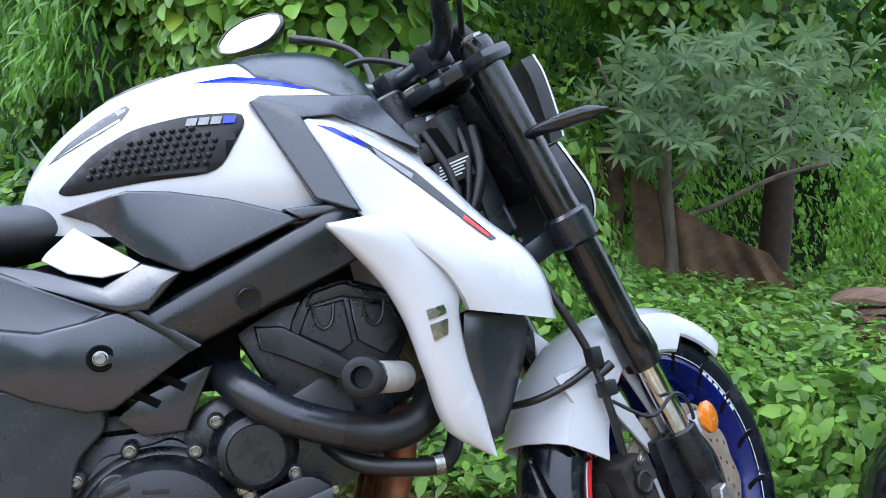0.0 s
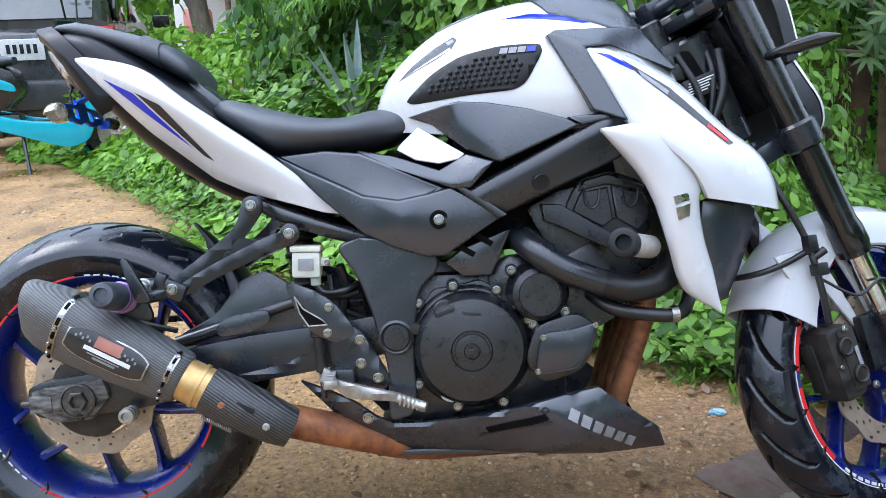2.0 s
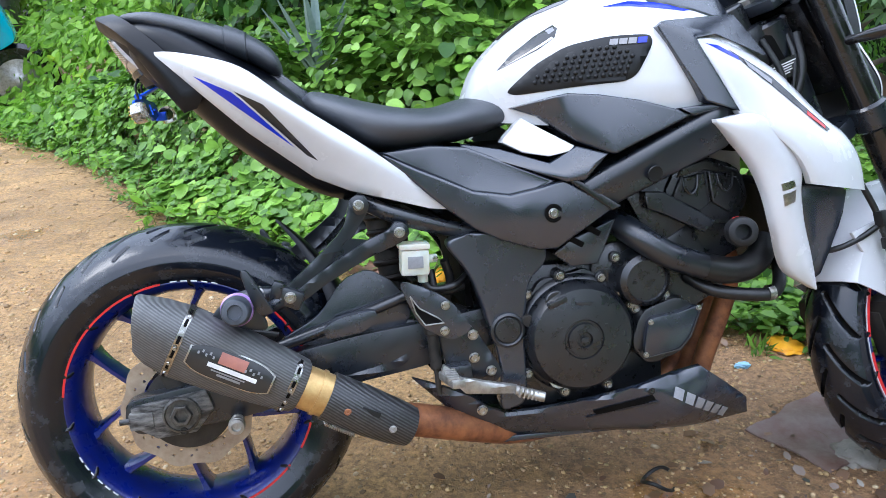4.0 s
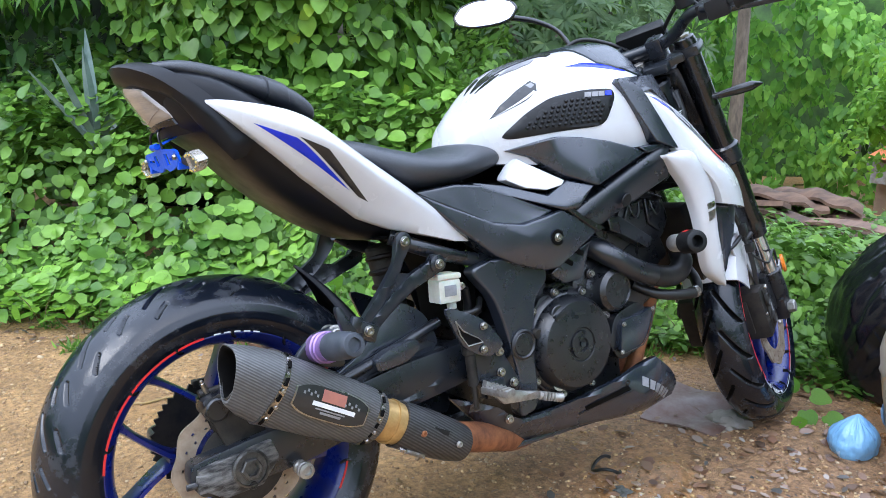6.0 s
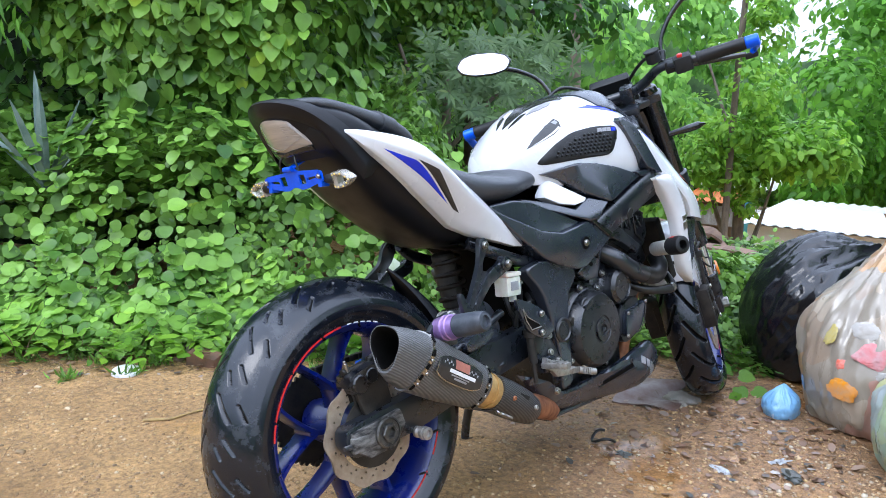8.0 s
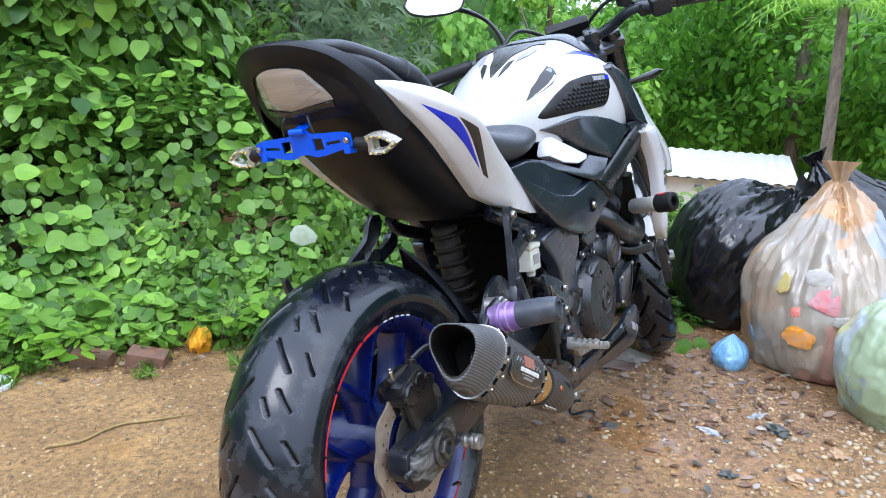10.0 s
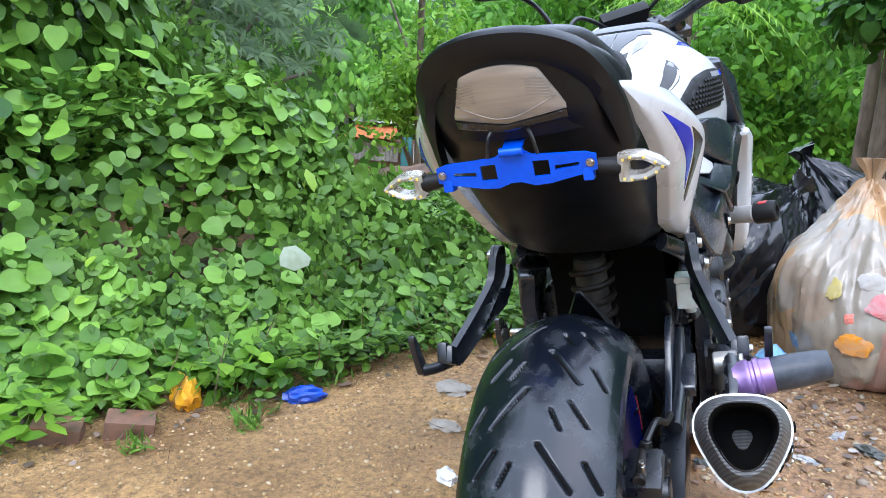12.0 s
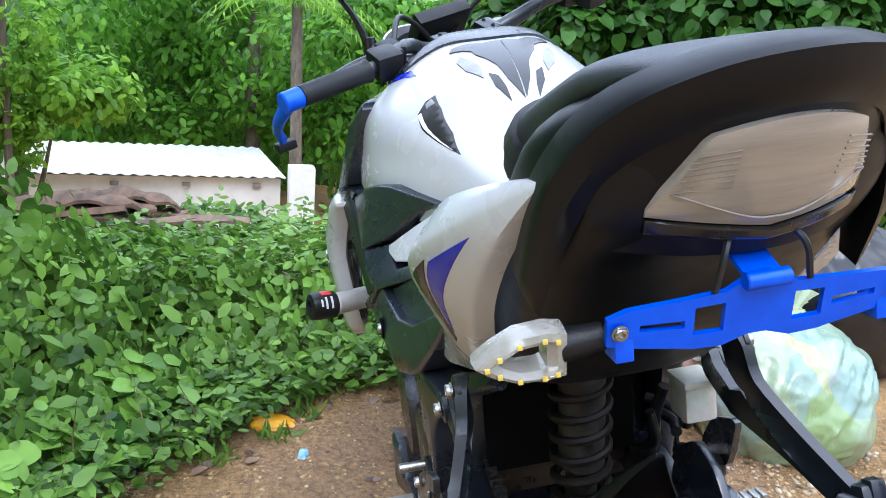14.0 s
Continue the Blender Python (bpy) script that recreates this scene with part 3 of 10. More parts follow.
def bank_height(x, y, d):
    """Top of the low bushes."""
    h = 0.06 + 0.62 * smooth(0.0, 0.75, d) + 0.25 * smooth(0.6, 1.6, d)
    h = h * (1 + 0.26 * lump(x, y, 4.2, 1)) + 0.10 * lump(x, y, 10, 2) * smooth(0, 0.3, d)
    # low scrub ahead of the machine, where the ground begins to fall
    beside = y - np.maximum(0.16 + 0.478 * (x + 0.86), -1.05 + 1.72 * (x - 0.694))
    cap = np.maximum(0.05, 0.38 - 0.20 * (x - 1.9)) * (0.85 + 0.15 * lump(x, y, 9, 4)) - ground_z(x, y)
    cap = cap + 1.2 * smooth(-0.05, 0.6, beside) + 1.0 * (1 - smooth(1.2, 1.9, x))
    return np.maximum(0.04, np.minimum(h, cap))


def scatter_bank(name, count, area, dmin, dmax, size, template, faces, mat, label, seed, down=0.3, top=0.8, sink=0.0, clump=-0.55, level=0.0):
    r = np.random.default_rng(seed)
    x, y = r.uniform(area[0], area[1], count * 3), r.uniform(area[2], area[3], count * 3)
    d = edge_depth(x, y)
    keep = (d > dmin) & (d < dmax) & (lump(x, y, 7.0, seed) + 0.6 * lump(x, y, 19.0, seed + 1) + r.normal(0, 0.30, count * 3) > clump)
    x, y, d = x[keep][:count], y[keep][:count], d[keep][:count]
    h = bank_height(x, y, np.maximum(d, 0))
    u = 1 - np.abs(r.normal(0, 0.22, len(x)))
    z = ground_z(x, y) + np.maximum(0.015, h * np.clip(u, 0.05, 1.0) - sink + 0.045 * lump(x, y, 24.0, seed) + r.normal(0, 0.02, len(x)))
    # facing: outwards from the slope and up
    e = 0.05
    gx_ = (bank_height(x + e, y, np.maximum(edge_depth(x + e, y), 0)) - h) / e
    gy_ = (bank_height(x, y + e, np.maximum(edge_depth(x, y + e), 0)) - h) / e
    nrm = np.stack([-gx_, -gy_, np.full(len(x), top)], 1)
    nrm /= np.linalg.norm(nrm, axis=1, keepdims=True)
    nrm[:, 2] += level
    nrm = nrm + r.normal(0, 0.34, nrm.shape)
    along = r.normal(0, 1, nrm.shape)
    along[:, 2] -= down * 3
    sz = r.uniform(size[0], size[1], len(x)) * (0.8 + 0.4 * r.random(len(x)))
    return leaves(name, np.stack([x, y, z], 1), nrm, along, sz, template, faces, mat, None, label, "plants", "stuff")


scatter_bank("creeper_carpet", 34000, (-2.2, 1.6, 0.3, 4.2), 0.03, 1.7, (0.028, 0.072), ROUND, HEART_F, VINE, "dense light green creeper leaves over low bushes", 3, top=1.0, clump=0.12, level=0.45)
# sunk under-layer in a darker leaf colour, as the shade in the carpet's gaps
scatter_bank("shaded_creepers", 11000, (-2.2, 2.6, 0.2, 4.2), 0.06, 1.8, (0.03, 0.07), ROUND, HEART_F, SHRUB, "leaves underneath the creepers, coloured darker for shade", 8, sink=0.12, clump=-0.9)
scatter_bank("mixed_weeds", 13000, (0.7, 2.6, -0.2, 2.4), -0.14, 1.3, (0.018, 0.055), OVAL, OVAL_F, SHRUB, "fine mixed weeds and seedlings ahead of the creepers", 9, down=0.0, top=0.5, clump=-0.15)
scatter_bank("weed_fringe", 17000, (-2.0, 2.4, -0.4, 4.6), -0.10, 0.45, (0.012, 0.036), OVAL, OVAL_F, SHRUB, "small green weeds along the dirt edge", 4, down=0.1)
scatter_bank("broad_weeds", 2600, (-0.8, 1.0, 0.6, 2.6), -0.10, 0.16, (0.03, 0.085), OVAL, OVAL_F, LIGHTLEAF, "pointed light green weeds rising over the dirt edge", 31, down=-0.1, top=0.6, clump=0.05)
scatter_bank("roadside_shrubs", 17000, (1.3, 4.2, -0.5, 4.2), -0.08, 3.0, (0.024, 0.075), OVAL, OVAL_F, SHRUB, "leafy green shrubs ahead of the yard", 5, clump=-0.3)
scatter_bank("far_shrubs", 7000, (-3.0, -0.8, 2.5, 7.2), 0.0, 1.6, (0.05, 0.11), OVAL, OVAL_F, LIGHTLEAF, "leafy bushes beside the far yard", 6)


def wall_of_leaves(name, count, path, z0, z1, depth, size, template, faces, mat, label, seed, facing=None, kind="stuff", hang=2.0, bulge=0.35, f=1.6, gaps=-9.0):
    """Leaves hanging on a lumpy upright mass above a line in plan."""
    r = np.random.default_rng(seed)
    p = np.array(path, float)
    ln = np.concatenate([[0], np.cumsum(np.hypot(*np.diff(p, axis=0).T))])
    t = r.uniform(0, ln[-1], count * 3)
    z = z0 + (z1 - z0) * r.random(count * 3) ** 0.9
    open_ = lump(t, z, 3.1, seed + 5) + 0.7 * lump(t, z, 7.3, seed + 8) + r.normal(0, 0.18, count * 3) > gaps
    t, z = t[open_][:count], z[open_][:count]
    count = len(t)
    x, y = np.interp(t, ln, p[:, 0]), np.interp(t, ln, p[:, 1])
    dx = np.interp(t + 0.05, ln, p[:, 0]) - np.interp(t - 0.05, ln, p[:, 0])
    dy = np.interp(t + 0.05, ln, p[:, 1]) - np.interp(t - 0.05, ln, p[:, 1])
    q = np.hypot(dx, dy)
    nx, ny = dy / q, -dx / q
    w = bulge * (lump(t, z, f, seed) + 0.5 * lump(t, z, f * 2.7, seed + 3)) + depth * np.abs(r.normal(0, 0.35, count)) * -1
    pl = np.stack([x + nx * w, y + ny * w, z], 1)
    nrm = np.stack([nx, ny, np.full(count, 0.45)], 1) + r.normal(0, 0.45, (count, 3))
    al = r.normal(0, 0.7, (count, 3))
    al[:, 2] -= hang
    return leaves(name, pl, nrm, al, r.uniform(*size, count), template, faces, mat, None, label, "plants", kind)


# vine-draped mass behind the machine
wall_of_leaves("vine_curtain", 14000, [(-0.25, 3.85), (0.25, 3.35), (0.85, 2.45), (1.35, 2.05), (1.7, 2.15)], 0.5, 3.4, 0.5, (0.035, 0.088), HEART, HEART_F, VINE, "heart-shaped vine leaves hanging in a thick curtain", 11, gaps=-0.05)
wall_of_leaves("hanging_vines", 2600, [(0.5, 2.75), (0.9, 2.25), (1.35, 1.85), (1.8, 2.0)], 0.6, 3.0, 0.25, (0.055, 0.105), HEART, HEART_F, SHRUB, "larger vine leaves on loose hanging strands", 17, gaps=0.35, hang=3.0, bulge=0.3)
wall_of_leaves("feathery_leaves", 3600, [(-0.3, 3.85), (0.2, 3.25), (0.55, 2.9)], 1.15, 3.4, 0.5, (0.05, 0.14), LANCE, OVAL_F, TREELEAF, "dark feathery leaves hanging over the creepers", 18, gaps=0.1, hang=1.5, bulge=0.35)
# rear layer in the dark leaf colour, painting the shade behind the vines
wall_of_leaves("shade_leaves", 6500, [(-0.35, 4.35), (-0.2, 4.1), (0.6, 3.2), (1.2, 2.7), (1.75, 2.85)], 0.2, 4.2, 0.6, (0.06, 0.13), OVAL, OVAL_F, DARKLEAF, "leaves deep in the thicket, coloured dark for shade", 12)
wall_of_leaves("light_thicket", 15000, [(2.3, 4.0), (3.4, 4.3), (5.0, 4.8), (7.0, 5.8)], 0.7, 5.2, 0.7, (0.05, 0.13), OVAL, OVAL_F, LIGHTLEAF, "bright fine-leaved branches in front of the thicket", 19, gaps=0.0, bulge=0.6, f=1.3)
wall_of_leaves("narrow_leaf_sprays", 5000, [(2.4, 3.6), (3.3, 3.9), (4.6, 4.4)], 0.6, 2.6, 0.4, (0.09, 0.18), LANCE, OVAL_F, TREELEAF, "sprays of long narrow leaves", 20, gaps=0.25, bulge=0.5, hang=0.6)
wall_of_leaves("vine_canopy", 4200, [(2.25, 3.1), (2.9, 3.2), (3.7, 2.95), (4.2, 2.8)], 1.12, 3.0, 0.4, (0.035, 0.08), HEART, HEART_F, SHRUB, "vine leaves hung over the small trees", 23, gaps=-0.1, bulge=0.25, f=2.2)
# tall greenery further off, all round
wall_of_leaves("thicket_ahead", 26000, [(2.2, 4.6), (3.4, 5.0), (5.0, 5.6), (7.5, 7.0), (10.0, 7.5)], -1.5, 5.5, 1.2, (0.05, 0.14), OVAL, OVAL_F, TREELEAF, "tangled green thicket of small trees", 13, f=1.1, bulge=0.6)
wall_of_leaves("thicket_behind", 12000, [(-9.5, 11.5), (-6.5, 13.2), (-4.4, 13.8), (-2.6, 13.2), (-1.0, 10.6), (-0.3, 7.6), (0.6, 6.0), (1.5, 5.4), (3.0, 5.2)], 0.4, 6.0, 1.2, (0.08, 0.2), OVAL, OVAL_F, LIGHTLEAF, "green trees beyond the yard", 14, f=0.8, bulge=0.7)
wall_of_leaves("far_woods", 52000, [(-14, 17), (-6, 15), (3, 13), (9, 13.5), (17, 12.5), (21.5, 7), (21, 0), (17.5, -6), (15, -12)], -3.4, 4.2, 2.0, (0.16, 0.42), OVAL, OVAL_F, FARLEAF, "green woods beyond the houses, leaves coloured pale for haze", 15, f=0.7, bulge=1.8, gaps=-0.35)
wall_of_leaves("right_thicket", 14000, [(9.5, -2.2), (6.5, -3.4), (4.8, -3.9), (3.6, -4.6), (3.2, -6.5)], -0.6, 5.5, 0.9, (0.07, 0.16), OVAL, OVAL_F, LIGHTLEAF, "bright green bushes beyond the rubbish", 16, f=0.9, bulge=0.6)


# added tree line out of view, so flanks reflect a darker horizon
wall_of_leaves("yard_woods", 9000, [(15, -12), (8, -16), (0, -15), (-9, -12), (-15, -4), (-16, 8), (-14, 17)], -0.5, 3.8, 2.0, (0.4, 0.9), OVAL, OVAL_F, TREELEAF, "unseen woods added behind the camera to darken low reflections", 21, f=0.6, bulge=1.5)


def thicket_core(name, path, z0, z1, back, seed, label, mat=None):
    """A lumpy upright sheet behind the outer leaves; its colour stands in for the thicket's shaded inside."""
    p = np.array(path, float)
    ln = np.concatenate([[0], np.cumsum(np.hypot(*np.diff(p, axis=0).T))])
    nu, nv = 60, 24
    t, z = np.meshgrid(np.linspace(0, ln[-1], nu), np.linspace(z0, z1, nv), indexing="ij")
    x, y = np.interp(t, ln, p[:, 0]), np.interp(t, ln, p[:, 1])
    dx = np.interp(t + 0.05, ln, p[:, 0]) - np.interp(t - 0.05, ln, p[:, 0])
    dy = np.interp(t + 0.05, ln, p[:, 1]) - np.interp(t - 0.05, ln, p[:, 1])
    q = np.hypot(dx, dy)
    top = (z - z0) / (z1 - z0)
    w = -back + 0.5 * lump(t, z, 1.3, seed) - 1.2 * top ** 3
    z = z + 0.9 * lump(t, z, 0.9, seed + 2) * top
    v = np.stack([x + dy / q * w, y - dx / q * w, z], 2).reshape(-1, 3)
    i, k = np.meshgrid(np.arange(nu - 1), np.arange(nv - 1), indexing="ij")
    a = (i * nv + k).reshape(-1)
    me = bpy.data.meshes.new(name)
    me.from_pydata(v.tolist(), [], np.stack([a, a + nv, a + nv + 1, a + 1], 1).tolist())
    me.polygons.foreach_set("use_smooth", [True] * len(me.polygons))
    me.materials.append(mat or CORE_SHADE)
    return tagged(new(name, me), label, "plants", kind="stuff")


# near-black green: the shade between the outer leaves is put into this colour
CORE_SHADE = material("shaded_undergrowth", (0.010, 0.028, 0.005), 0.9, spec=0.2, base2=(0.003, 0.006, 0.002), scale=7, detail=10, bump=1.0, bump_scale=18)
# lighter green backing for far trees, with the haze in its colour
HAZE_TINT = material("hazy_far_undergrowth", (0.07, 0.15, 0.03), 0.8, base2=(0.02, 0.05, 0.012), scale=2.5, detail=10, bump=1.0, bump_scale=8)
thicket_core("undergrowth", [(-0.5, 5.0), (-0.1, 4.4), (0.7, 3.5), (1.3, 3.0), (1.9, 3.1)], -0.2, 3.6, 0.3, 5, "dark sheet coloured as the shade inside the thicket")
thicket_core("undergrowth", [(2.2, 5.2), (3.4, 5.6), (5.0, 6.2), (7.5, 7.6), (10.0, 8.1)], -2.5, 5.2, 0.6, 6, "dark sheet coloured as the shade inside the thicket")
thicket_core("undergrowth", [(-14, 19), (-6, 17), (3, 15), (9, 15.5), (19, 14.5), (24, 8), (23.5, 0), (19.5, -7), (17, -14)], -3.5, 2.6, 0.5, 7, "sheet coloured as hazy shade inside the far woods", HAZE_TINT)
thicket_core("undergrowth", [(-11, 13.5), (-6.5, 14.6), (-4.4, 15.2), (-2.4, 14.6), (-0.6, 11.6), (0.2, 8.4), (1.7, 6.6), (3.2, 6.2)], 0.0, 5.5, 0.4, 8, "sheet coloured as hazy shade inside the trees", HAZE_TINT)
thicket_core("undergrowth", [(9.5, -3.2), (6.5, -4.4), (4.8, -4.9), (3.9, -5.4), (3.5, -7.5)], -1.0, 5.0, 0.3, 9, "dark sheet coloured as the shade inside the bushes")
# dark backing of the added woods, also out of view
thicket_core("undergrowth", [(15, -13), (8, -17.5), (0, -16.5), (-10, -13), (-16.5, -4), (-17.5, 8), (-15, 18)], -0.5, 3.2, 0.3, 10, "unseen dark backing of the added woods")
# ---- the motorcycle (x forward, y to its left, z up; leaned on its side stand) ----
LEAN = 10.3
bike = thing("motorcycle", "white and black naked motorcycle with blue wheels leaning on its stand", "motorcycle",
             pose(0, 0.02, 0) @ pose(0, 0, 0, -LEAN, 0, 0))
TAIL_SHIFT = 0.022


def tail_y(x):
    return TAIL_SHIFT * max(0.0, min(1.0, (0.34 - x) / 0.36))


def shifted(bm):
    """The tail sits slightly off the centre line."""
    for v in bm.verts:
        v.co.y += tail_y(v.co.x)
    return bm


# steering: head axis raked, bars turned to the left
STEER, HEAD = 24.4, Vector((1.077, -0.046, 0.911))
FORKF = 0.052
FWD, AXU = Vector((0.905, 0, 0.426)).normalized(), Vector((-0.426, 0, 0.905)).normalized()
steer_frame = Matrix.Translation(HEAD) @ Matrix((FWD, (0, 1, 0), AXU)).transposed().to_4x4() @ Matrix.Rotation(radians(STEER), 4, "Z")


def steered(bm):
    bm.transform(steer_frame)
    return bm


# -- wheels --
def tyre_mesh(profile, slots, around=1400, across=160):
    """Tyre turned about y with slits cut into the tread. slots: (across and along from, to, width, how many round)."""
    prof = np.array(profile)
    half = prof[:, 0]
    s = np.concatenate([[0], np.cumsum(np.hypot(np.diff(prof[:, 0]), np.diff(prof[:, 1])))])
    ss = np.linspace(0, s[-1], across)
    yy, rr = np.interp(ss, s, prof[:, 0]), np.interp(ss, s, prof[:, 1])
    rr = np.convolve(np.pad(rr, 4, "edge"), np.ones(9) / 9, "valid")
    rmax = rr.max()
    ang = np.linspace(0, 2 * np.pi, around, endpoint=False)
    A, Y = np.meshgrid(ang, yy, indexing="ij")
    R = np.tile(rr, (around, 1))
    for y0, a0, y1, a1, width, count in slots:
        pitch = 2 * np.pi * rmax / count
        arc = (A * rmax - (a0 + a1) / 2 + pitch / 2) % pitch - pitch / 2 + (a0 + a1) / 2
        dy, da = y1 - y0, a1 - a0
        t = np.clip(((Y - y0) * dy + (arc - a0) * da) / (dy * dy + da * da), 0, 1)
        away = np.hypot(Y - y0 - t * dy, arc - a0 - t * da)
        R = R - 0.006 * np.clip((width / 2 - away) / 0.0022 + 0.5, 0, 1)
    verts = np.stack([R * np.cos(A), Y, R * np.sin(A)], axis=2).reshape(-1, 3)
    me = bpy.data.meshes.new("tyre")
    i, k = np.meshgrid(np.arange(around), np.arange(across - 1), indexing="ij")
    a, b = i * across + k, ((i + 1) % around) * across + k
    faces = np.stack([a, a + 1, b + 1, b], axis=2).reshape(-1, 4)
    me.from_pydata(verts.tolist(), [], faces.tolist())
    me.polygons.foreach_set("use_smooth", [True] * len(me.polygons))
    me.materials.append(TYREM)
    # slit floors coloured near-black for the shade in the grooves
    me.materials.append(DARK)
    cut = (np.tile(rr, (around, 1)) - R).reshape(-1)
    me.polygons.foreach_set("material_index", (cut[faces].min(1) > 0.002).astype(np.int32))
    return me


REAR = Vector((0.008, 0.004, 0.303))
REAR_TYRE = [(-0.066, 0.216), (-0.079, 0.232), (-0.0875, 0.247), (-0.0905, 0.259), (-0.0865, 0.272), (-0.077, 0.284), (-0.062, 0.2955), (-0.045, 0.3045), (-0.024, 0.3125), (0, 0.3155),
             (0.024, 0.3125), (0.045, 0.3045), (0.062, 0.2955), (0.077, 0.284), (0.0865, 0.272), (0.0905, 0.259), (0.0875, 0.247), (0.079, 0.232), (0.066, 0.216)]
REAR_TYRE = [(w * 1.05, r + 0.065 * (r - 0.216)) for w, r in REAR_TYRE]
REAR_SLOTS = [q for k, sd in ((0.0, -1), (0.07, 1)) for q in ((sd * 0.010, k, sd * 0.046, k + 0.050, 0.0055, 14), (sd * 0.040, k + 0.082, sd * 0.060, k + 0.112, 0.005, 14), (sd * 0.060, k + 0.015, sd * 0.076, k + 0.045, 0.005, 14), (sd * 0.020, k + 0.098, sd * 0.032, k + 0.122, 0.005, 14))]
FRONT_TYRE = [(-0.042, 0.216), (-0.051, 0.230), (-0.058, 0.245), (-0.060, 0.256), (-0.056, 0.2685), (-0.047, 0.280), (-0.034, 0.2902), (-0.018, 0.2975), (0, 0.3002),
              (0.018, 0.2975), (0.034, 0.2902), (0.047, 0.280), (0.056, 0.2685), (0.060, 0.256), (0.058, 0.245), (0.051, 0.230), (0.042, 0.216)]
FRONT_SLOTS = [q for k, sd in ((0.0, -1), (0.05, 1)) for q in ((sd * 0.006, k, sd * 0.050, k + 0.085, 0.009, 18), (sd * 0.028, k + 0.045, sd * 0.054, k + 0.090, 0.007, 18))]


def ring_piece(r0, r1, a0, a1, y, thick=0.001, seg=None):
    """A flat arc on the wheel's side, angles in degrees from ahead, upwards."""
    seg = seg or max(3, int(abs(a1 - a0) / 4))
    bm = bmesh.new()
    loops = []
    for i in range(seg + 1):
        a = radians(a0 + (a1 - a0) * i / seg)
        c, s = math.cos(a), math.sin(a)
        loops.append([(r0 * c, y, r0 * s), (r1 * c, y, r1 * s), (r1 * c, y + thick, r1 * s), (r0 * c, y + thick, r0 * s)])
    return rings(bm, loops)


def wheel(name, centre, tyre_profile, slots, half, spokes, place, tilt, tape):
    """A cast wheel: rim barrel, hub, paired spokes, tyre, coloured tape on the rim edge."""
    about_y = Matrix.Rotation(radians(-90), 4, "X")
    w = half
    prof = [(0.232, -w - 0.004), (0.222, -w - 0.006), (0.212, -w + 0.002), (0.200, -w * 0.55), (0.196, 0), (0.200, w * 0.55), (0.212, w - 0.002), (0.222, w + 0.006), (0.232, w + 0.004),
            (0.234, w - 0.002), (0.216, w * 0.75), (0.209, 0), (0.216, -w * 0.75), (0.234, -w + 0.002), (0.232, -w - 0.004)]
    rim = lathe(prof, about_y, 96, shut=False)
    bmesh.ops.remove_doubles(rim, verts=rim.verts, dist=1e-5)
    rim.transform(place)
    rim = part(name, rim, RIMBLUE, bike, "glossy blue cast wheel rim", sharp=50)
    t = placed("tyre", tyre_mesh(tyre_profile, slots), place, rim, "wet black road tyre with slanted grooves")
    hub = lathe([(0.02, -w - 0.012), (0.046, -w - 0.01), (0.05, -w * 0.6), (0.044, -w * 0.3), (0.044, w * 0.3), (0.05, w * 0.6), (0.046, w + 0.01), (0.02, w + 0.012)], about_y, 40)
    hub.transform(place)
    part("hub", hub, RIMBLUE, rim)
    def arm(ends, wide, deep):
        """One cast limb through (radius, angle) stations."""
        loops = []
        for k, (r, a) in enumerate(ends):
            c, s_ = math.cos(radians(a)), math.sin(radians(a))
            (r_a, a_a), (r_b, a_b) = ends[max(k - 1, 0)], ends[min(k + 1, len(ends) - 1)]
            run_ = Vector((r_b * math.cos(radians(a_b)) - r_a * math.cos(radians(a_a)), 0, r_b * math.sin(radians(a_b)) - r_a * math.sin(radians(a_a)))).normalized()
            th, dp = wide[k], deep[k]
            loops.append([(r * c - q * run_.z * th, d * dp, r * s_ + q * run_.x * th) for q, d in ((-1, -0.7), (-0.55, -1), (0.55, -1), (1, -0.7), (1, 0.7), (0.55, 1), (-0.55, 1), (-1, 0.7))])
        bm = rings(bmesh.new(), loops)
        bm.transform(place)
        part("spoke", bm, RIMBLUE, rim)

    for i in range(spokes):
        base = 360 / spokes * i + tilt
        arm([(0.040, base), (0.065, base), (0.092, base), (0.104, base)], [0.014, 0.010, 0.009, 0.005], [w * 0.46, w * 0.44, w * 0.42, w * 0.40])
        for side in (-1, 1):
            arm([(0.086, base + side * 1.5), (0.105, base + side * 6), (0.135, base + side * 13), (0.168, base + side * 18.5), (0.190, base + side * 21.5), (0.204, base + side * 23)], [0.0065, 0.0065, 0.0062, 0.0062, 0.0080, 0.012], [w * 0.42, w * 0.41, w * 0.40, w * 0.40, w * 0.44, w * 0.5])
    for r0, r1, a0, a1, mat in tape:
        for s in (-1, 1):
            bm = ring_piece(r0, r1, a0, a1, s * (w + 0.0068) - 0.0005)
            bm.transform(place)
            part("rim_tape", bm, mat, rim)
    return rim


WHEEL_SIZE = Matrix.Diagonal((0.943, 0.955, 0.943, 1.0))
rear_place = Matrix.Translation(REAR) @ WHEEL_SIZE
rear_wheel = wheel("rear_wheel", REAR, REAR_TYRE, REAR_SLOTS, 0.070, 5, rear_place, 32,
                   [(0.222, 0.2305, 98, 172, DECALRED), (0.222, 0.2305, 236, 318, DECALRED), (0.222, 0.2305, 328, 342, DECALRED), (0.222, 0.2305, 20, 42, DECALRED),
                    (0.2312, 0.233, 0, 359, DECALWHITE), *[(0.2235, 0.2290, 202 + 4.6 * k, 205 + 4.6 * k, DECALWHITE) for k in range(6)], *[(0.2235, 0.2290, 72 + 4.6 * k, 75 + 4.6 * k, DECALWHITE) for k in range(5)]])
AXLE_F, AXLE_U = 0.040, -0.712
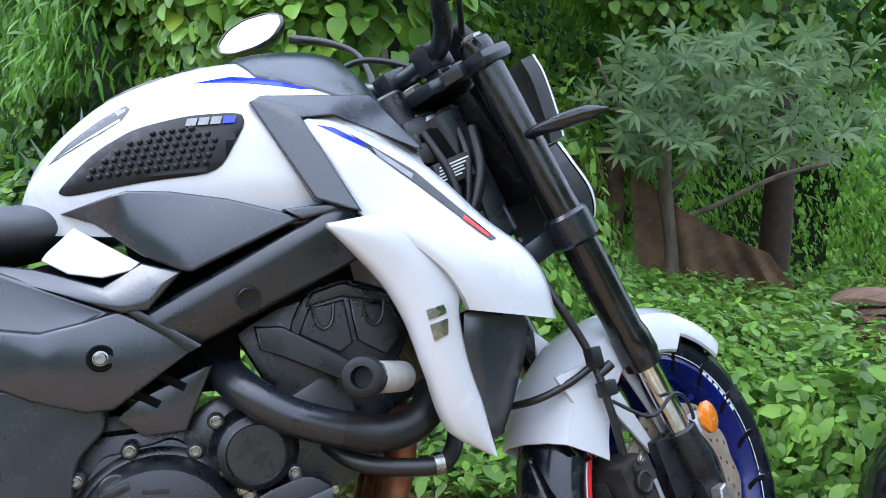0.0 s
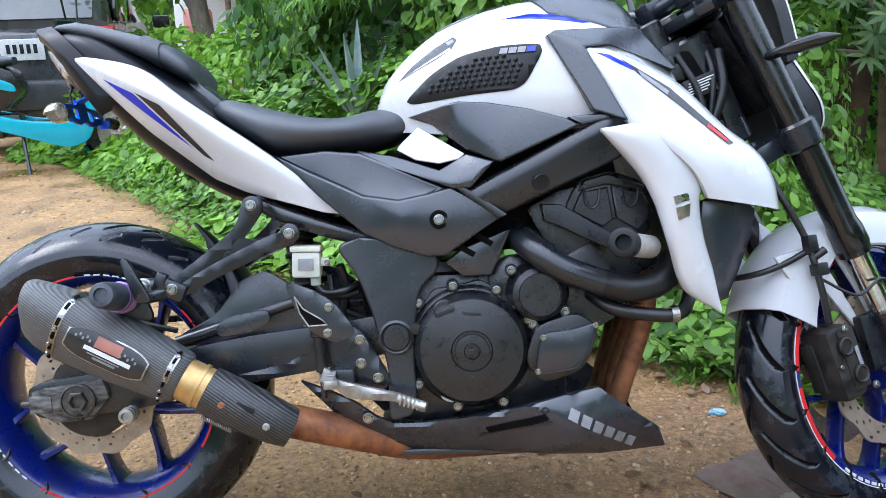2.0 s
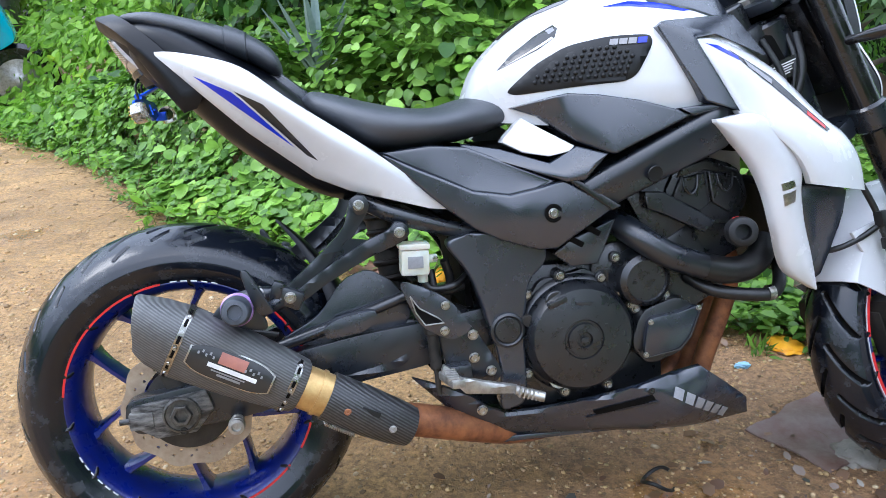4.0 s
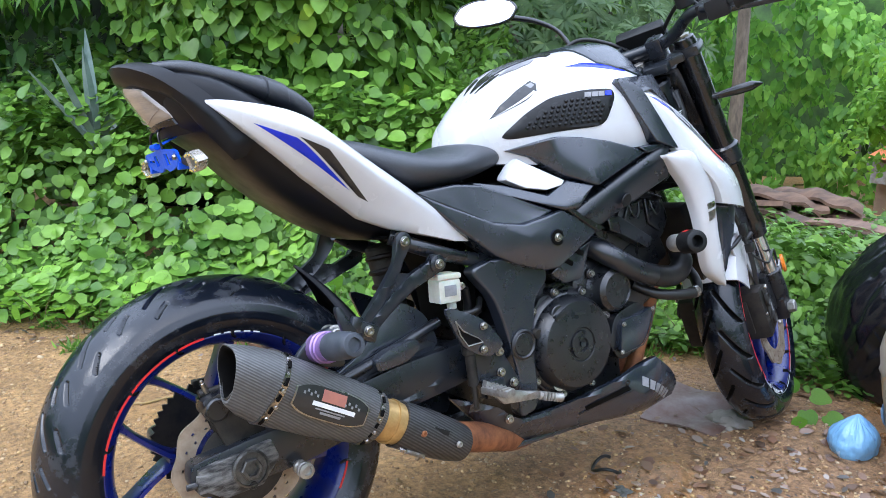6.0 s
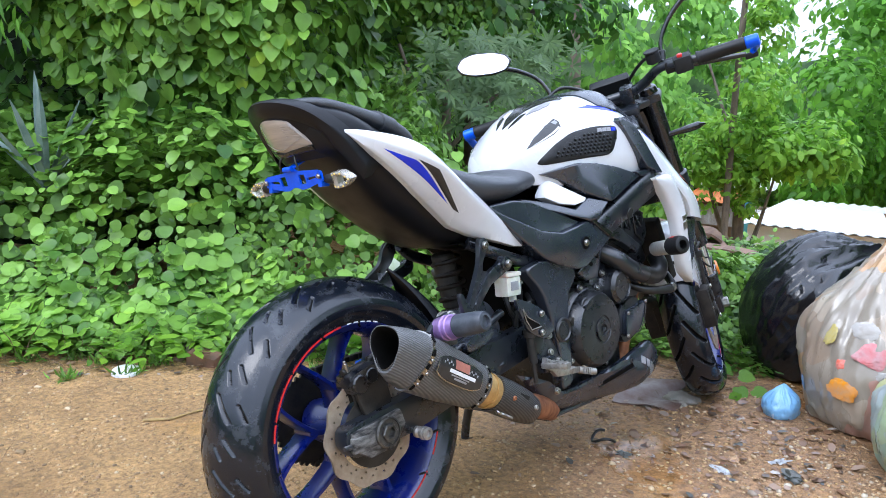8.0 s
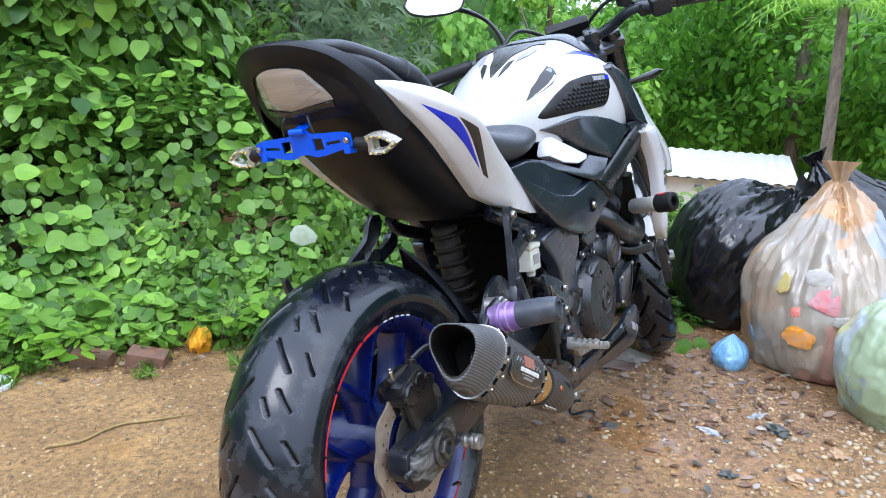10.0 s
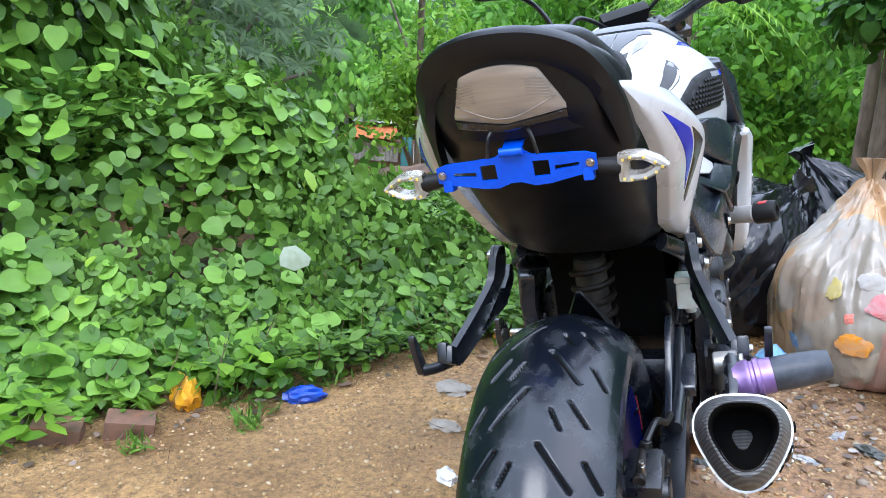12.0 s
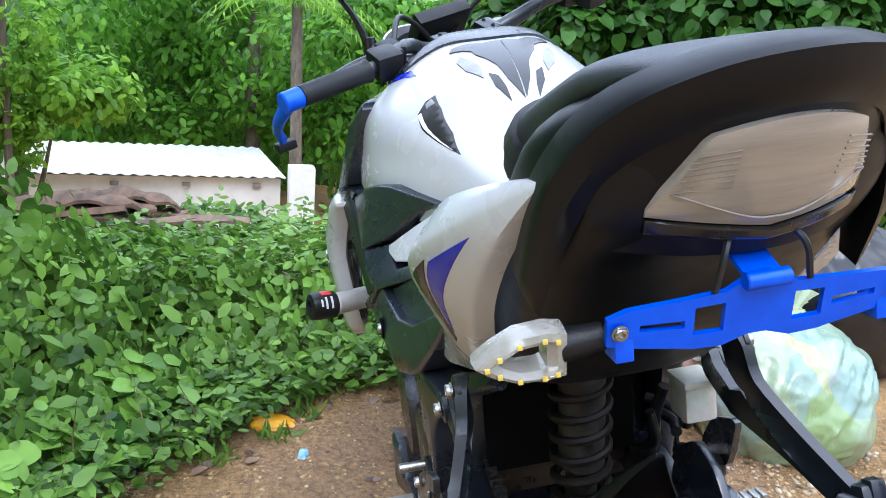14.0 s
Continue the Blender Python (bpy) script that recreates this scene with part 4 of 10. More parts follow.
front_place = steer_frame @ Matrix.Translation((AXLE_F, -0.012, AXLE_U)) @ Matrix.Rotation(radians(1.5), 4, "Z") @ Matrix((FWD, (0, 1, 0), AXU)).to_4x4() @ WHEEL_SIZE
front_wheel = wheel("front_wheel", None, FRONT_TYRE, FRONT_SLOTS, 0.046, 5, front_place, 0,
                    [(0.222, 0.2305, 100, 178, DECALRED), (0.222, 0.2305, 186, 224, DECALRED), (0.222, 0.2305, 300, 340, DECALRED), (0.2312, 0.233, 0, 359, DECALWHITE),
                     *[(0.2235, 0.2290, 232 + 4.6 * k, 235 + 4.6 * k, DECALWHITE) for k in range(7)], *[(0.2235, 0.2290, 30 + 4.6 * k, 33 + 4.6 * k, DECALWHITE) for k in range(6)]])


def brake_disc(r_in, r_out, lobes, y, place, parent, holes=3):
    """Wave-edged drilled disc."""
    bm = bmesh.new()
    seg, radii = 240, np.linspace(0, 1, 17)
    cols = []
    for i in range(seg):
        a = 2 * math.pi * i / seg
        edge = r_out + 0.0035 * math.cos(lobes * a)
        cols.append([bm.verts.new(((r_in + (edge - r_in) * u) * math.cos(a), y, (r_in + (edge - r_in) * u) * math.sin(a))) for u in radii])
    for i in range(seg):
        for k in range(len(radii) - 1):
            row = (k - 2) // 5
            if (k - 2) % 5 < 2 and 0 <= row < holes and (i + row * 4) % 12 < 2:
                continue
            bm.faces.new((cols[i][k], cols[(i + 1) % seg][k], cols[(i + 1) % seg][k + 1], cols[i][k + 1]))
    r = bmesh.ops.extrude_face_region(bm, geom=bm.faces[:])
    for v in r["geom"]:
        if isinstance(v, bmesh.types.BMVert):
            v.co.y += 0.005
    bm.transform(place)
    return part("brake_disc", bm, DISCM, parent, "worn drilled wave brake disc", sharp=30)


brake_disc(0.083, 0.118, 10, -0.098, rear_place, rear_wheel, 2)
carrier = lathe([(0.03, 0.0), (0.062, 0.002), (0.074, 0.010), (0.074, 0.014), (0.03, 0.02)], turned(REAR + Vector((0, -0.092, 0)), (0, -1, 0)), 40)
part("disc_carrier", carrier, GRIME, rear_wheel)
for k in range(48):
    tooth = ring_piece(0.046, 0.060, 7.5 * k, 7.5 * k + 3.6, -0.109, 0.003, 2)
    tooth.transform(rear_place)
    part("sensor_ring_tooth", tooth, STEEL, rear_wheel)
sprocket = bmesh.new()
lp = []
for i in range(172):
    a = 2 * math.pi * i / 172
    r = 0.104 + 0.004 * math.cos(43 * a)
    lp.append((r * math.cos(a), r * math.sin(a)))
sp_face = sprocket.faces.new([sprocket.verts.new((x, 0.096, z)) for x, z in lp])
ex = bmesh.ops.extrude_face_region(sprocket, geom=[sp_face])
for v in ex["geom"]:
    if isinstance(v, bmesh.types.BMVert):
        v.co.y += 0.006
sprocket.transform(rear_place)
part("sprocket", sprocket, GRIME, rear_wheel, "dark steel rear sprocket")
# drive chain
for zc0, zc1 in ((0.303 + 0.098, 0.425), (0.303 - 0.098, 0.365)):
    links = bmesh.new()
    for i in range(46):
        u = i / 45
        block((0.56 * u, 0.099, zc0 + (zc1 - zc0) * u), (0.0135 if i % 2 else 0.0105, 0.012 if i % 2 else 0.017, 0.013), (0, 0, 0), 0.002, bm=links)
    rod((0, 0.099, zc0), (0.56, 0.099, zc1), 0.003, bm=links)
    part("drive_chain", links, GRIME, bike, "greasy dark drive chain")

# -- swingarm, hugger, axle --
ARM = [(-0.085, 0.332), (0.02, 0.348), (0.09, 0.355), (0.18, 0.383), (0.30, 0.404), (0.42, 0.415), (0.56, 0.435), (0.575, 0.37), (0.40, 0.335), (0.25, 0.315), (0.10, 0.282), (-0.07, 0.27), (-0.09, 0.30)]
swing = prism(rounded(ARM), -0.134, -0.098, 0.006)
swing2 = prism(rounded(ARM), 0.108, 0.142, 0.006)
cross = block((0.42, 0, 0.385), (0.10, 0.23, 0.06), (0, 10, 0), 0.012)
part("swingarm", join(swing, swing2, cross), FRAMEB, bike, "black swingarm")
part("swingarm_rib", shell(rounded([(0.22, 0.325), (0.36, 0.352), (0.40, 0.372), (0.38, 0.342), (0.26, 0.318)]), lambda x, z: -0.137, 0.01, 0.003), FRAMEB, bike)
part("swingarm_brace", tube([(0.17, -0.12, 0.395), (0.27, -0.125, 0.425), (0.40, -0.12, 0.465)], 0.010), FRAMEB, bike)
part("brake_hose_cover", prism(rounded([(0.245, 0.425), (0.27, 0.44), (0.335, 0.45), (0.34, 0.43), (0.31, 0.412), (0.25, 0.405)]), -0.148, -0.128, 0.004), PLASTIC, bike)
part("axle_nut", join(lathe([(0.013, 0), (0.030, 0.001), (0.0305, 0.006), (0.027, 0.008), (0.026, 0.005), (0.021, 0.005)], turned((0.003, -0.144, 0.305), (0, -1, 0)), 36), lathe([(0.0185, 0.003), (0.0185, 0.011), (0.0165, 0.013), (0.0115, 0.013), (0.0105, 0.003), (0.0005, 0.003)], turned((0.003, -0.144, 0.305), (0, -1, 0)), 6)), material("dull_axle_steel", (0.13, 0.127, 0.12), 0.35, metal=0.7, base2=(0.05, 0.047, 0.042), scale=50, rough2=0.6), bike, "grimy hollow axle nut")
bolt((0.004, -0.145, 0.277), 0.008, parent=bike, mat=GRIME)
part("chain_adjuster", join(block((-0.062, -0.140, 0.300), (0.040, 0.014, 0.030), (0, 0, 0), 0.005), rod((-0.098, -0.138, 0.300), (-0.070, -0.138, 0.300), 0.005)), SCUFFED, bike)
part("axle_block", prism([(-0.079, 0.323), (-0.02, 0.332), (0.046, 0.340), (0.056, 0.308), (0.023, 0.270), (-0.04, 0.266), (-0.073, 0.287)], -0.144, -0.128, 0.005), SCUFFED, bike, "scuffed dusty axle block")
part("axle_block", prism(rounded([(-0.03, 0.35), (0.03, 0.35), (0.045, 0.29), (0.03, 0.275), (-0.035, 0.275)]), 0.138, 0.150, 0.004), GRIME, bike)
bobbin = lathe([(0.006, 0), (0.012, 0.002), (0.012, 0.008), (0.008, 0.012), (0.008, 0.018), (0.014, 0.020), (0.0135, 0.026), (0.0115, 0.027), (0.0115, 0.029), (0.0135, 0.030), (0.013, 0.034), (0.008, 0.035), (0.007, 0.030), (0.0005, 0.030)], turned((0.09, -0.132, 0.279), (0, -1, 0)), 28)
part("stand_bobbin", bobbin, ALU, bike, "purple-grey swingarm bobbin")
bobbin = lathe([(0.006, 0), (0.012, 0.002), (0.012, 0.008), (0.008, 0.012), (0.008, 0.018), (0.014, 0.020), (0.0135, 0.03), (0.0005, 0.03)], turned((0.09, 0.14, 0.279), (0, 1, 0)), 28)
part("stand_bobbin", bobbin, ALU, bike)
# rear caliper over the disc
cal = part("rear_caliper", join(block((-0.012, -0.094, 0.412), (0.074, 0.046, 0.040), (0, -14, 0), 0.009), rod((-0.030, -0.125, 0.405), (-0.030, -0.066, 0.405), 0.019), rod((0.004, -0.120, 0.414), (0.004, -0.066, 0.414), 0.016), block((0.036, -0.100, 0.392), (0.026, 0.030, 0.050), (0, 25, 0), 0.006)), ENGINE, bike, "dusty black rear brake caliper")
part("slide_pin", join(rod((-0.042, -0.090, 0.428), (0.036, -0.090, 0.436), 0.006), rod((-0.048, -0.090, 0.427), (-0.040, -0.090, 0.4285), 0.008)), GRIME, cal)
part("brake_pads", join(block((-0.014, -0.104, 0.388), (0.052, 0.006, 0.034), (0, -14, 0), 0.001), block((-0.014, -0.087, 0.388), (0.052, 0.006, 0.034), (0, -14, 0), 0.001)), GRIME, cal)
part("bleed_nipple", join(rod((-0.036, -0.094, 0.428), (-0.041, -0.094, 0.446), 0.0045), rod((-0.041, -0.094, 0.446), (-0.0425, -0.094, 0.451), 0.0032)), STEEL, cal)
part("hose_union", join(rod((0.020, -0.094, 0.430), (0.022, -0.094, 0.446), 0.008), tube([(0.022, -0.094, 0.444), (0.06, -0.105, 0.455), (0.11, -0.112, 0.430), (0.17, -0.115, 0.415)], 0.005, 8)), HOSE, cal)
for x, z in ((-0.044, 0.402), (0.020, 0.418)):
    bolt((x, -0.1185, z), 0.0065, parent=cal, mat=GRIME)
part("caliper_bracket", prism(rounded([(-0.05, 0.42), (0.02, 0.44), (0.05, 0.36), (0.03, 0.30), (-0.01, 0.31), (-0.03, 0.36)]), -0.118, -0.108, 0.003), GRIME, bike)
# hugger over the tyre
hug = bmesh.new()
hloops = []
for i in range(25):
    a = radians(2 + 58 * i / 24)
    u = i / 24
    r = 0.316 + 0.027 * u ** 2
    wd = 0.098 if u < 0.3 else 0.098 - 0.094 * ((u - 0.3) / 0.7) ** 0.9
    deep = 1 - u ** 0.7
    row = [(y * wd, r + dr * deep) for y, dr in ((-1.0, -0.075), (-0.99, -0.03), (-0.9, -0.010), (-0.55, 0.002), (0, 0.006), (0.55, 0.002), (0.9, -0.010), (0.99, -0.03), (1.0, -0.075))]
    outer = [(REAR.x + rr * math.cos(a), y, REAR.z + rr * math.sin(a)) for y, rr in row]
    inner = [(REAR.x + (rr - 0.004) * math.cos(a), y * 0.965, REAR.z + (rr - 0.004) * math.sin(a)) for y, rr in row[::-1]]
    hloops.append(outer + inner)
part("rear_hugger", rings(hug, hloops), TAILB, bike, "black rear hugger mudguard", sharp=85)
part("hugger_side", prism(rounded([(0.16, 0.40), (0.24, 0.44), (0.285, 0.50), (0.33, 0.515), (0.375, 0.485), (0.40, 0.43), (0.38, 0.40), (0.26, 0.385)]), -0.116, -0.106, 0.004), PLASTIC, bike)

# -- frame, subframe, shock --
facets("frame_spar", FRAMEB, "black aluminium frame spar", bike, [(0.677, 0.206, 0.640), (0.894, 0.240, 0.745), (0.942, 0.232, 0.770), (1.04, 0.14, 0.805), (1.10, 0.07, 0.80), (1.10, 0.07, 0.73), (1.04, 0.14, 0.735), (0.924, 0.236, 0.682), (0.740, 0.208, 0.599), (0.704, 0.220, 0.626), (0.908, 0.252, 0.728), (1.0, 0.19, 0.768)],
       [(0, 1, 10, 9), (1, 2, 10), (2, 3, 11, 10), (9, 10, 7, 8), (10, 11, 6, 7), (3, 4, 5, 6, 11), (0, 9, 8)], 0.05, 0.006, 3)
PIVOT = rounded([(0.455, 0.555), (0.516, 0.572), (0.63, 0.55), (0.632, 0.51), (0.596, 0.476), (0.586, 0.40), (0.586, 0.262), (0.535, 0.25), (0.541, 0.337), (0.515, 0.44), (0.495, 0.50)], 4)
facets("pivot_plate", PLASTIC, "satin black swingarm pivot cover", bike, [(x, 0.172 - 0.35 * max(0, 0.50 - x), z) for x, z in PIVOT], [tuple(range(len(PIVOT)))], 0.03, 0.006, 3)
for s in (-1, 1):
    part("pivot_cap", lathe([(0.012, 0), (0.029, 0.001), (0.030, 0.005), (0.026, 0.007), (0.023, 0.004), (0.021, 0.006), (0.0005, 0.007)], turned((0.555, s * 0.172, 0.397), (0, s, 0)), 36), ENGINE, bike)
    for k in range(6):
        bolt((0.555 + 0.015 * math.cos(k * 1.047), s * 0.1785, 0.397 + 0.015 * math.sin(k * 1.047)), 0.0022, (0, s, 0), bike, ENGINE)
    part("subframe_tube", tube([(0.60, s * 0.13, 0.545), (0.47, s * 0.135, 0.575), (0.38, s * 0.135, 0.605), (0.32, s * 0.11, 0.635)], 0.014, flat=0.7), FRAMEB, bike)
part("head_tube", rod(HEAD - AXU * 0.23, HEAD - AXU * 0.02, 0.038), FRAMEB, bike)
coil = [(0.40 + 0.032 * math.cos(a) - 0.03 * (a / 44), 0.032 * math.sin(a) + 0.01, 0.40 + 0.20 * a / 44) for a in np.linspace(0, 44, 120)]
part("shock_spring", tube(coil, 0.006, 8, 1), SPRINGM, bike, "dusty rear shock spring, coloured dark for shade")
part("shock_body", join(rod((0.41, 0.01, 0.37), (0.375, 0.01, 0.52), 0.019), rod((0.385, 0.01, 0.48), (0.36, 0.01, 0.61), 0.027), rod((0.42, 0.01, 0.36), (0.41, 0.01, 0.40), 0.03)), GRIME, bike)
fender = [[(x, y, z) for y in np.linspace(-0.10, 0.10, 9)] + [(x + 0.012, y, z + 0.004) for y in np.linspace(0.10, -0.10, 9)] for x, z in ((0.30, 0.634), (0.40, 0.618), (0.46, 0.58), (0.49, 0.52), (0.50, 0.42))]
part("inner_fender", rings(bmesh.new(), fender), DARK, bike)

# -- engine --
part("crankcase", block((0.70, 0, 0.37), (0.30, 0.28, 0.26), (0, 0, 0), 0.02), ENGINE, bike, "black engine crankcase")
part("cylinder_block", block((0.86, 0, 0.45), (0.17, 0.30, 0.14), (0, -28, 0), 0.012), ENGINE, bike)
part("cylinder_head", block((0.90, 0, 0.555), (0.16, 0.29, 0.20), (0, -28, 0), 0.012), ENGINE, bike)
part("gearbox_top", block((0.60, 0, 0.45), (0.14, 0.24, 0.14), (0, 0, 0), 0.015), ENGINE, bike)
part("cylinder_head_cover", prism(rounded([(0.845, 0.595), (0.874, 0.653), (0.926, 0.667), (0.991, 0.643), (1.01, 0.586), (0.983, 0.544), (0.939, 0.545), (0.90, 0.55)], 2), -0.156, 0.156, 0.006), ENGINE, bike)
for q in ([(0.872, 0.632), (0.882, 0.650), (0.922, 0.660), (0.984, 0.638), (0.980, 0.630), (0.92, 0.642)], [(0.862, 0.598), (0.876, 0.630), (0.922, 0.638), (0.930, 0.582), (0.912, 0.570)], [(0.936, 0.584), (0.928, 0.638), (0.982, 0.626), (0.998, 0.590), (0.972, 0.562)]):
    facets("head_panel", ENGINE, "", bike, [(x, 0.164, z) for x, z in q], [tuple(range(len(q)))], 0.012, 0.003, sides=(-1,))
for x0 in (0.880, 0.945):
    part("head_rib", tube([(x0, -0.162, 0.634), (x0 + 0.004, -0.167, 0.612), (x0 + 0.014, -0.168, 0.603), (x0 + 0.024, -0.167, 0.612), (x0 + 0.028, -0.162, 0.634)], 0.0025, 8), ENGINE, bike)
facets("head_rail", FRAMEB, "", bike, [(0.807, 0.172, 0.613), (0.841, 0.176, 0.611), (0.935, 0.176, 0.553), (0.915, 0.176, 0.534), (0.839, 0.176, 0.573), (0.812, 0.172, 0.584)], [(0, 1, 4, 5), (1, 2, 3, 4)], 0.025, 0.003)
CL = Vector((0.681, -0.14, 0.374))
clutch = lathe([(0.104, 0.0), (0.108, 0.012), (0.104, 0.02), (0.098, 0.024), (0.094, 0.044), (0.086, 0.056), (0.06, 0.061), (0.035, 0.063), (0.033, 0.060), (0.029, 0.060), (0.028, 0.065), (0.014, 0.066), (0.012, 0.061), (0.0005, 0.061)],
               turned(CL, (0, -1, 0)), 64)
part("clutch_cover", clutch, ENGINE, bike, "black round clutch cover")
fl = []
for i in range(90):
    a = 2 * math.pi * i / 90
    fl.append((CL.x + (0.112 + 0.006 * max(0, math.cos(9 * a))) * math.cos(a), CL.z + (0.108 + 0.006 * max(0, math.cos(9 * a))) * math.sin(a)))
part("clutch_flange", prism(fl, -0.155, -0.13, 0.002), ENGINE, bike)
for x, z in ((0.594, 0.453), (0.654, 0.480), (0.728, 0.470), (0.781, 0.417), (0.788, 0.338), (0.734, 0.276), (0.655, 0.272), (0.574, 0.376), (0.590, 0.312)):
    part("bolt_boss", rod((x, -0.13, z), (x, -0.164, z), 0.0105), ENGINE, bike)
    bolt((x, -0.1645, z), 0.0068, parent=bike)
for k in range(3):
    a = 0.5 + 2.1 * k
    part("cover_screw", rod((CL.x + 0.045 * math.cos(a), -0.200, CL.z + 0.045 * math.sin(a)), (CL.x + 0.045 * math.cos(a), -0.2035, CL.z + 0.045 * math.sin(a)), 0.003), ENGINE, bike)
part("cover_emblem", block((CL.x, -0.2055, CL.z), (0.013, 0.003, 0.009), (0, 0, 0), 0.001), FRAMEB, bike)
part("cover_lug", lathe([(0.010, 0), (0.0105, 0.010), (0.009, 0.016), (0.0005, 0.016)], turned((0.590, -0.165, 0.41), (0, -1, 0)), 20), GRIME, bike)
part("oil_filler_cap", join(lathe([(0.012, 0), (0.019, 0.001), (0.019, 0.008), (0.017, 0.010), (0.0005, 0.010)], turned((0.638, -0.180, 0.441), (0, -1, 0)), 28), block((0.638, -0.194, 0.441), (0.036, 0.010, 0.011), (0, -20, 0), 0.002)), ENGINE, bike)
part("cover_marking", block((0.683, -0.2015, 0.437), (0.030, 0.0015, 0.006), (0, 5, 0), 0.0004), FRAMEB, bike)
part("oil_window", join(lathe([(0.010, 0), (0.018, 0.001), (0.018, 0.004), (0.013, 0.005), (0.013, 0.002), (0.0005, 0.002)], turned((0.643, -0.168, 0.300), (0, -1, 0)), 28)), RESERVOIR, bike)
part("generator_cover", join(lathe([(0.055, 0), (0.055, 0.02), (0.047, 0.03), (0.045, 0.05), (0.036, 0.058), (0.034, 0.054), (0.0005, 0.054)], turned((0.798, -0.138, 0.463), (0, -1, 0)), 44),
                             lathe([(0.05, 0), (0.05, 0.012), (0.042, 0.018), (0.0005, 0.018)], turned((0.765, -0.138, 0.478), (0, -1, 0)), 40)), ENGINE, bike, "round black starter cover")
for dx, dz in ((-0.044, 0.040), (0.002, 0.056), (0.050, 0.030), (0.046, -0.034), (-0.010, -0.054), (-0.036, -0.02)):
    part("bolt_boss", rod((0.798 + dx, -0.13, 0.463 + dz), (0.798 + dx, -0.166, 0.463 + dz), 0.0105), ENGINE, bike)
    bolt((0.798 + dx, -0.1665, 0.463 + dz), 0.0068, parent=bike)
part("pickup_cover", prism(rounded([(0.797, 0.399), (0.848, 0.402), (0.895, 0.416), (0.872, 0.36), (0.852, 0.338), (0.785, 0.328)], 3), -0.202, -0.185, 0.004), PLASTIC, bike, "flat black pickup cover")
part("pickup_cover_edge", tube([(0.895, -0.203, 0.416), (0.872, -0.204, 0.36), (0.852, -0.203, 0.338), (0.785, -0.202, 0.328)], 0.0013, 6, 1), GRIME, bike)
part("pickup_housing", prism(rounded([(0.79, 0.41), (0.86, 0.43), (0.90, 0.40), (0.87, 0.33), (0.80, 0.31), (0.77, 0.35)], 3), -0.187, -0.12, 0.006), ENGINE, bike)
for x, z in ((0.79, 0.335), (0.888, 0.409), (0.80, 0.392)):
    bolt((x, -0.2025, z), 0.005, parent=bike)
part("left_engine_cover", join(lathe([(0.095, 0), (0.095, 0.03), (0.085, 0.05), (0.0005, 0.055)], turned((0.80, 0.13, 0.40), (0, 1, 0)), 48), block((0.62, 0.15, 0.38), (0.13, 0.05, 0.15), (0, 0, 0), 0.015)), ENGINE, bike, "black left engine cover")
for x, z in ((0.57, 0.41), (0.565, 0.35), (0.60, 0.32)):
    part("cover_bolt", rod((x, 0.16, z), (x, 0.215, z), 0.007), STEEL, bike)
part("sump", block((0.70, 0, 0.25), (0.22, 0.2, 0.07), (0, 0, 0), 0.015), ENGINE, bike)
part("water_pipe", tube([(0.755, -0.11, 0.575), (0.772, -0.155, 0.556), (0.797, -0.185, 0.533), (0.841, -0.195, 0.503), (0.905, -0.195, 0.478)], 0.023, 20), FRAMEB, bike, "fat black water pipe")
part("water_hose", tube([(0.902, -0.195, 0.479), (0.945, -0.195, 0.468), (0.985, -0.19, 0.470), (1.015, -0.18, 0.487), (1.03, -0.16, 0.51)], 0.0235, 20), HOSE, bike)
part("oil_hose", tube([(0.890, -0.15, 0.455), (0.921, -0.185, 0.434), (0.975, -0.203, 0.424), (1.025, -0.208, 0.424), (1.052, -0.18, 0.45), (1.06, -0.14, 0.48)], 0.0115), HOSE, bike)
part("hose_clamp", tube([(1.012, -0.208, 0.423), (1.024, -0.208, 0.424)], 0.0140, 16, 2), STEEL, bike)
facets("throttle_cover", PLASTIC, "black moulded throttle body cover", bike, [(0.643, 0.172, 0.520), (0.669, 0.178, 0.543), (0.744, 0.178, 0.571), (0.755, 0.174, 0.572), (0.720, 0.174, 0.497), (0.672, 0.174, 0.496), (0.695, 0.184, 0.52)], [(0, 1, 6), (1, 2, 6), (2, 3, 4, 6), (4, 5, 6), (5, 0, 6)], 0.02, 0.003, sides=(-1,))
# slots drawn as near-black blocks, their shade in the colour
for x, z in ((0.675, 0.555), (0.705, 0.572)):
    part("cover_slot", block((x, -0.179, z - 0.012), (0.040, 0.006, 0.010), (0, 32, 0), 0.001), DARK, bike)
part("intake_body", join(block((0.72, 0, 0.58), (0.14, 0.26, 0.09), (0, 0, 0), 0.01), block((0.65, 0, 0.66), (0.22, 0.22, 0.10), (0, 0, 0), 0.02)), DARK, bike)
# added near-black block that fills the seams below the tank with shade
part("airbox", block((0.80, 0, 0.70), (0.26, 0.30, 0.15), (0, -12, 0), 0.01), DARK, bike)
# radiator and headers
part("radiator", block((1.078, 0, 0.525), (0.028, 0.34, 0.19), (0, -22, 0), 0.004), GRIME, bike, "black radiator core")
for y in (-0.10, -0.035, 0.035, 0.10):
    part("exhaust_header", tube([(0.965, y, 0.50), (0.998, y, 0.47), (0.995, y * 0.95, 0.40), (0.962, y * 0.8, 0.29), (0.940, y * 0.7, 0.23), (0.88, y * 0.5, 0.195), (0.77, y * 0.35, 0.185)], 0.0185, 16), RUST, bike, "heat-browned exhaust header")
part("collector", tube([(0.80, -0.02, 0.185), (0.68, -0.03, 0.18), (0.58, -0.09, 0.19), (0.49, -0.14, 0.222), (0.36, -0.185, 0.268)], [0.045, 0.04, 0.031, 0.029, 0.028], 20), RUST, bike, "rusty exhaust link pipe")
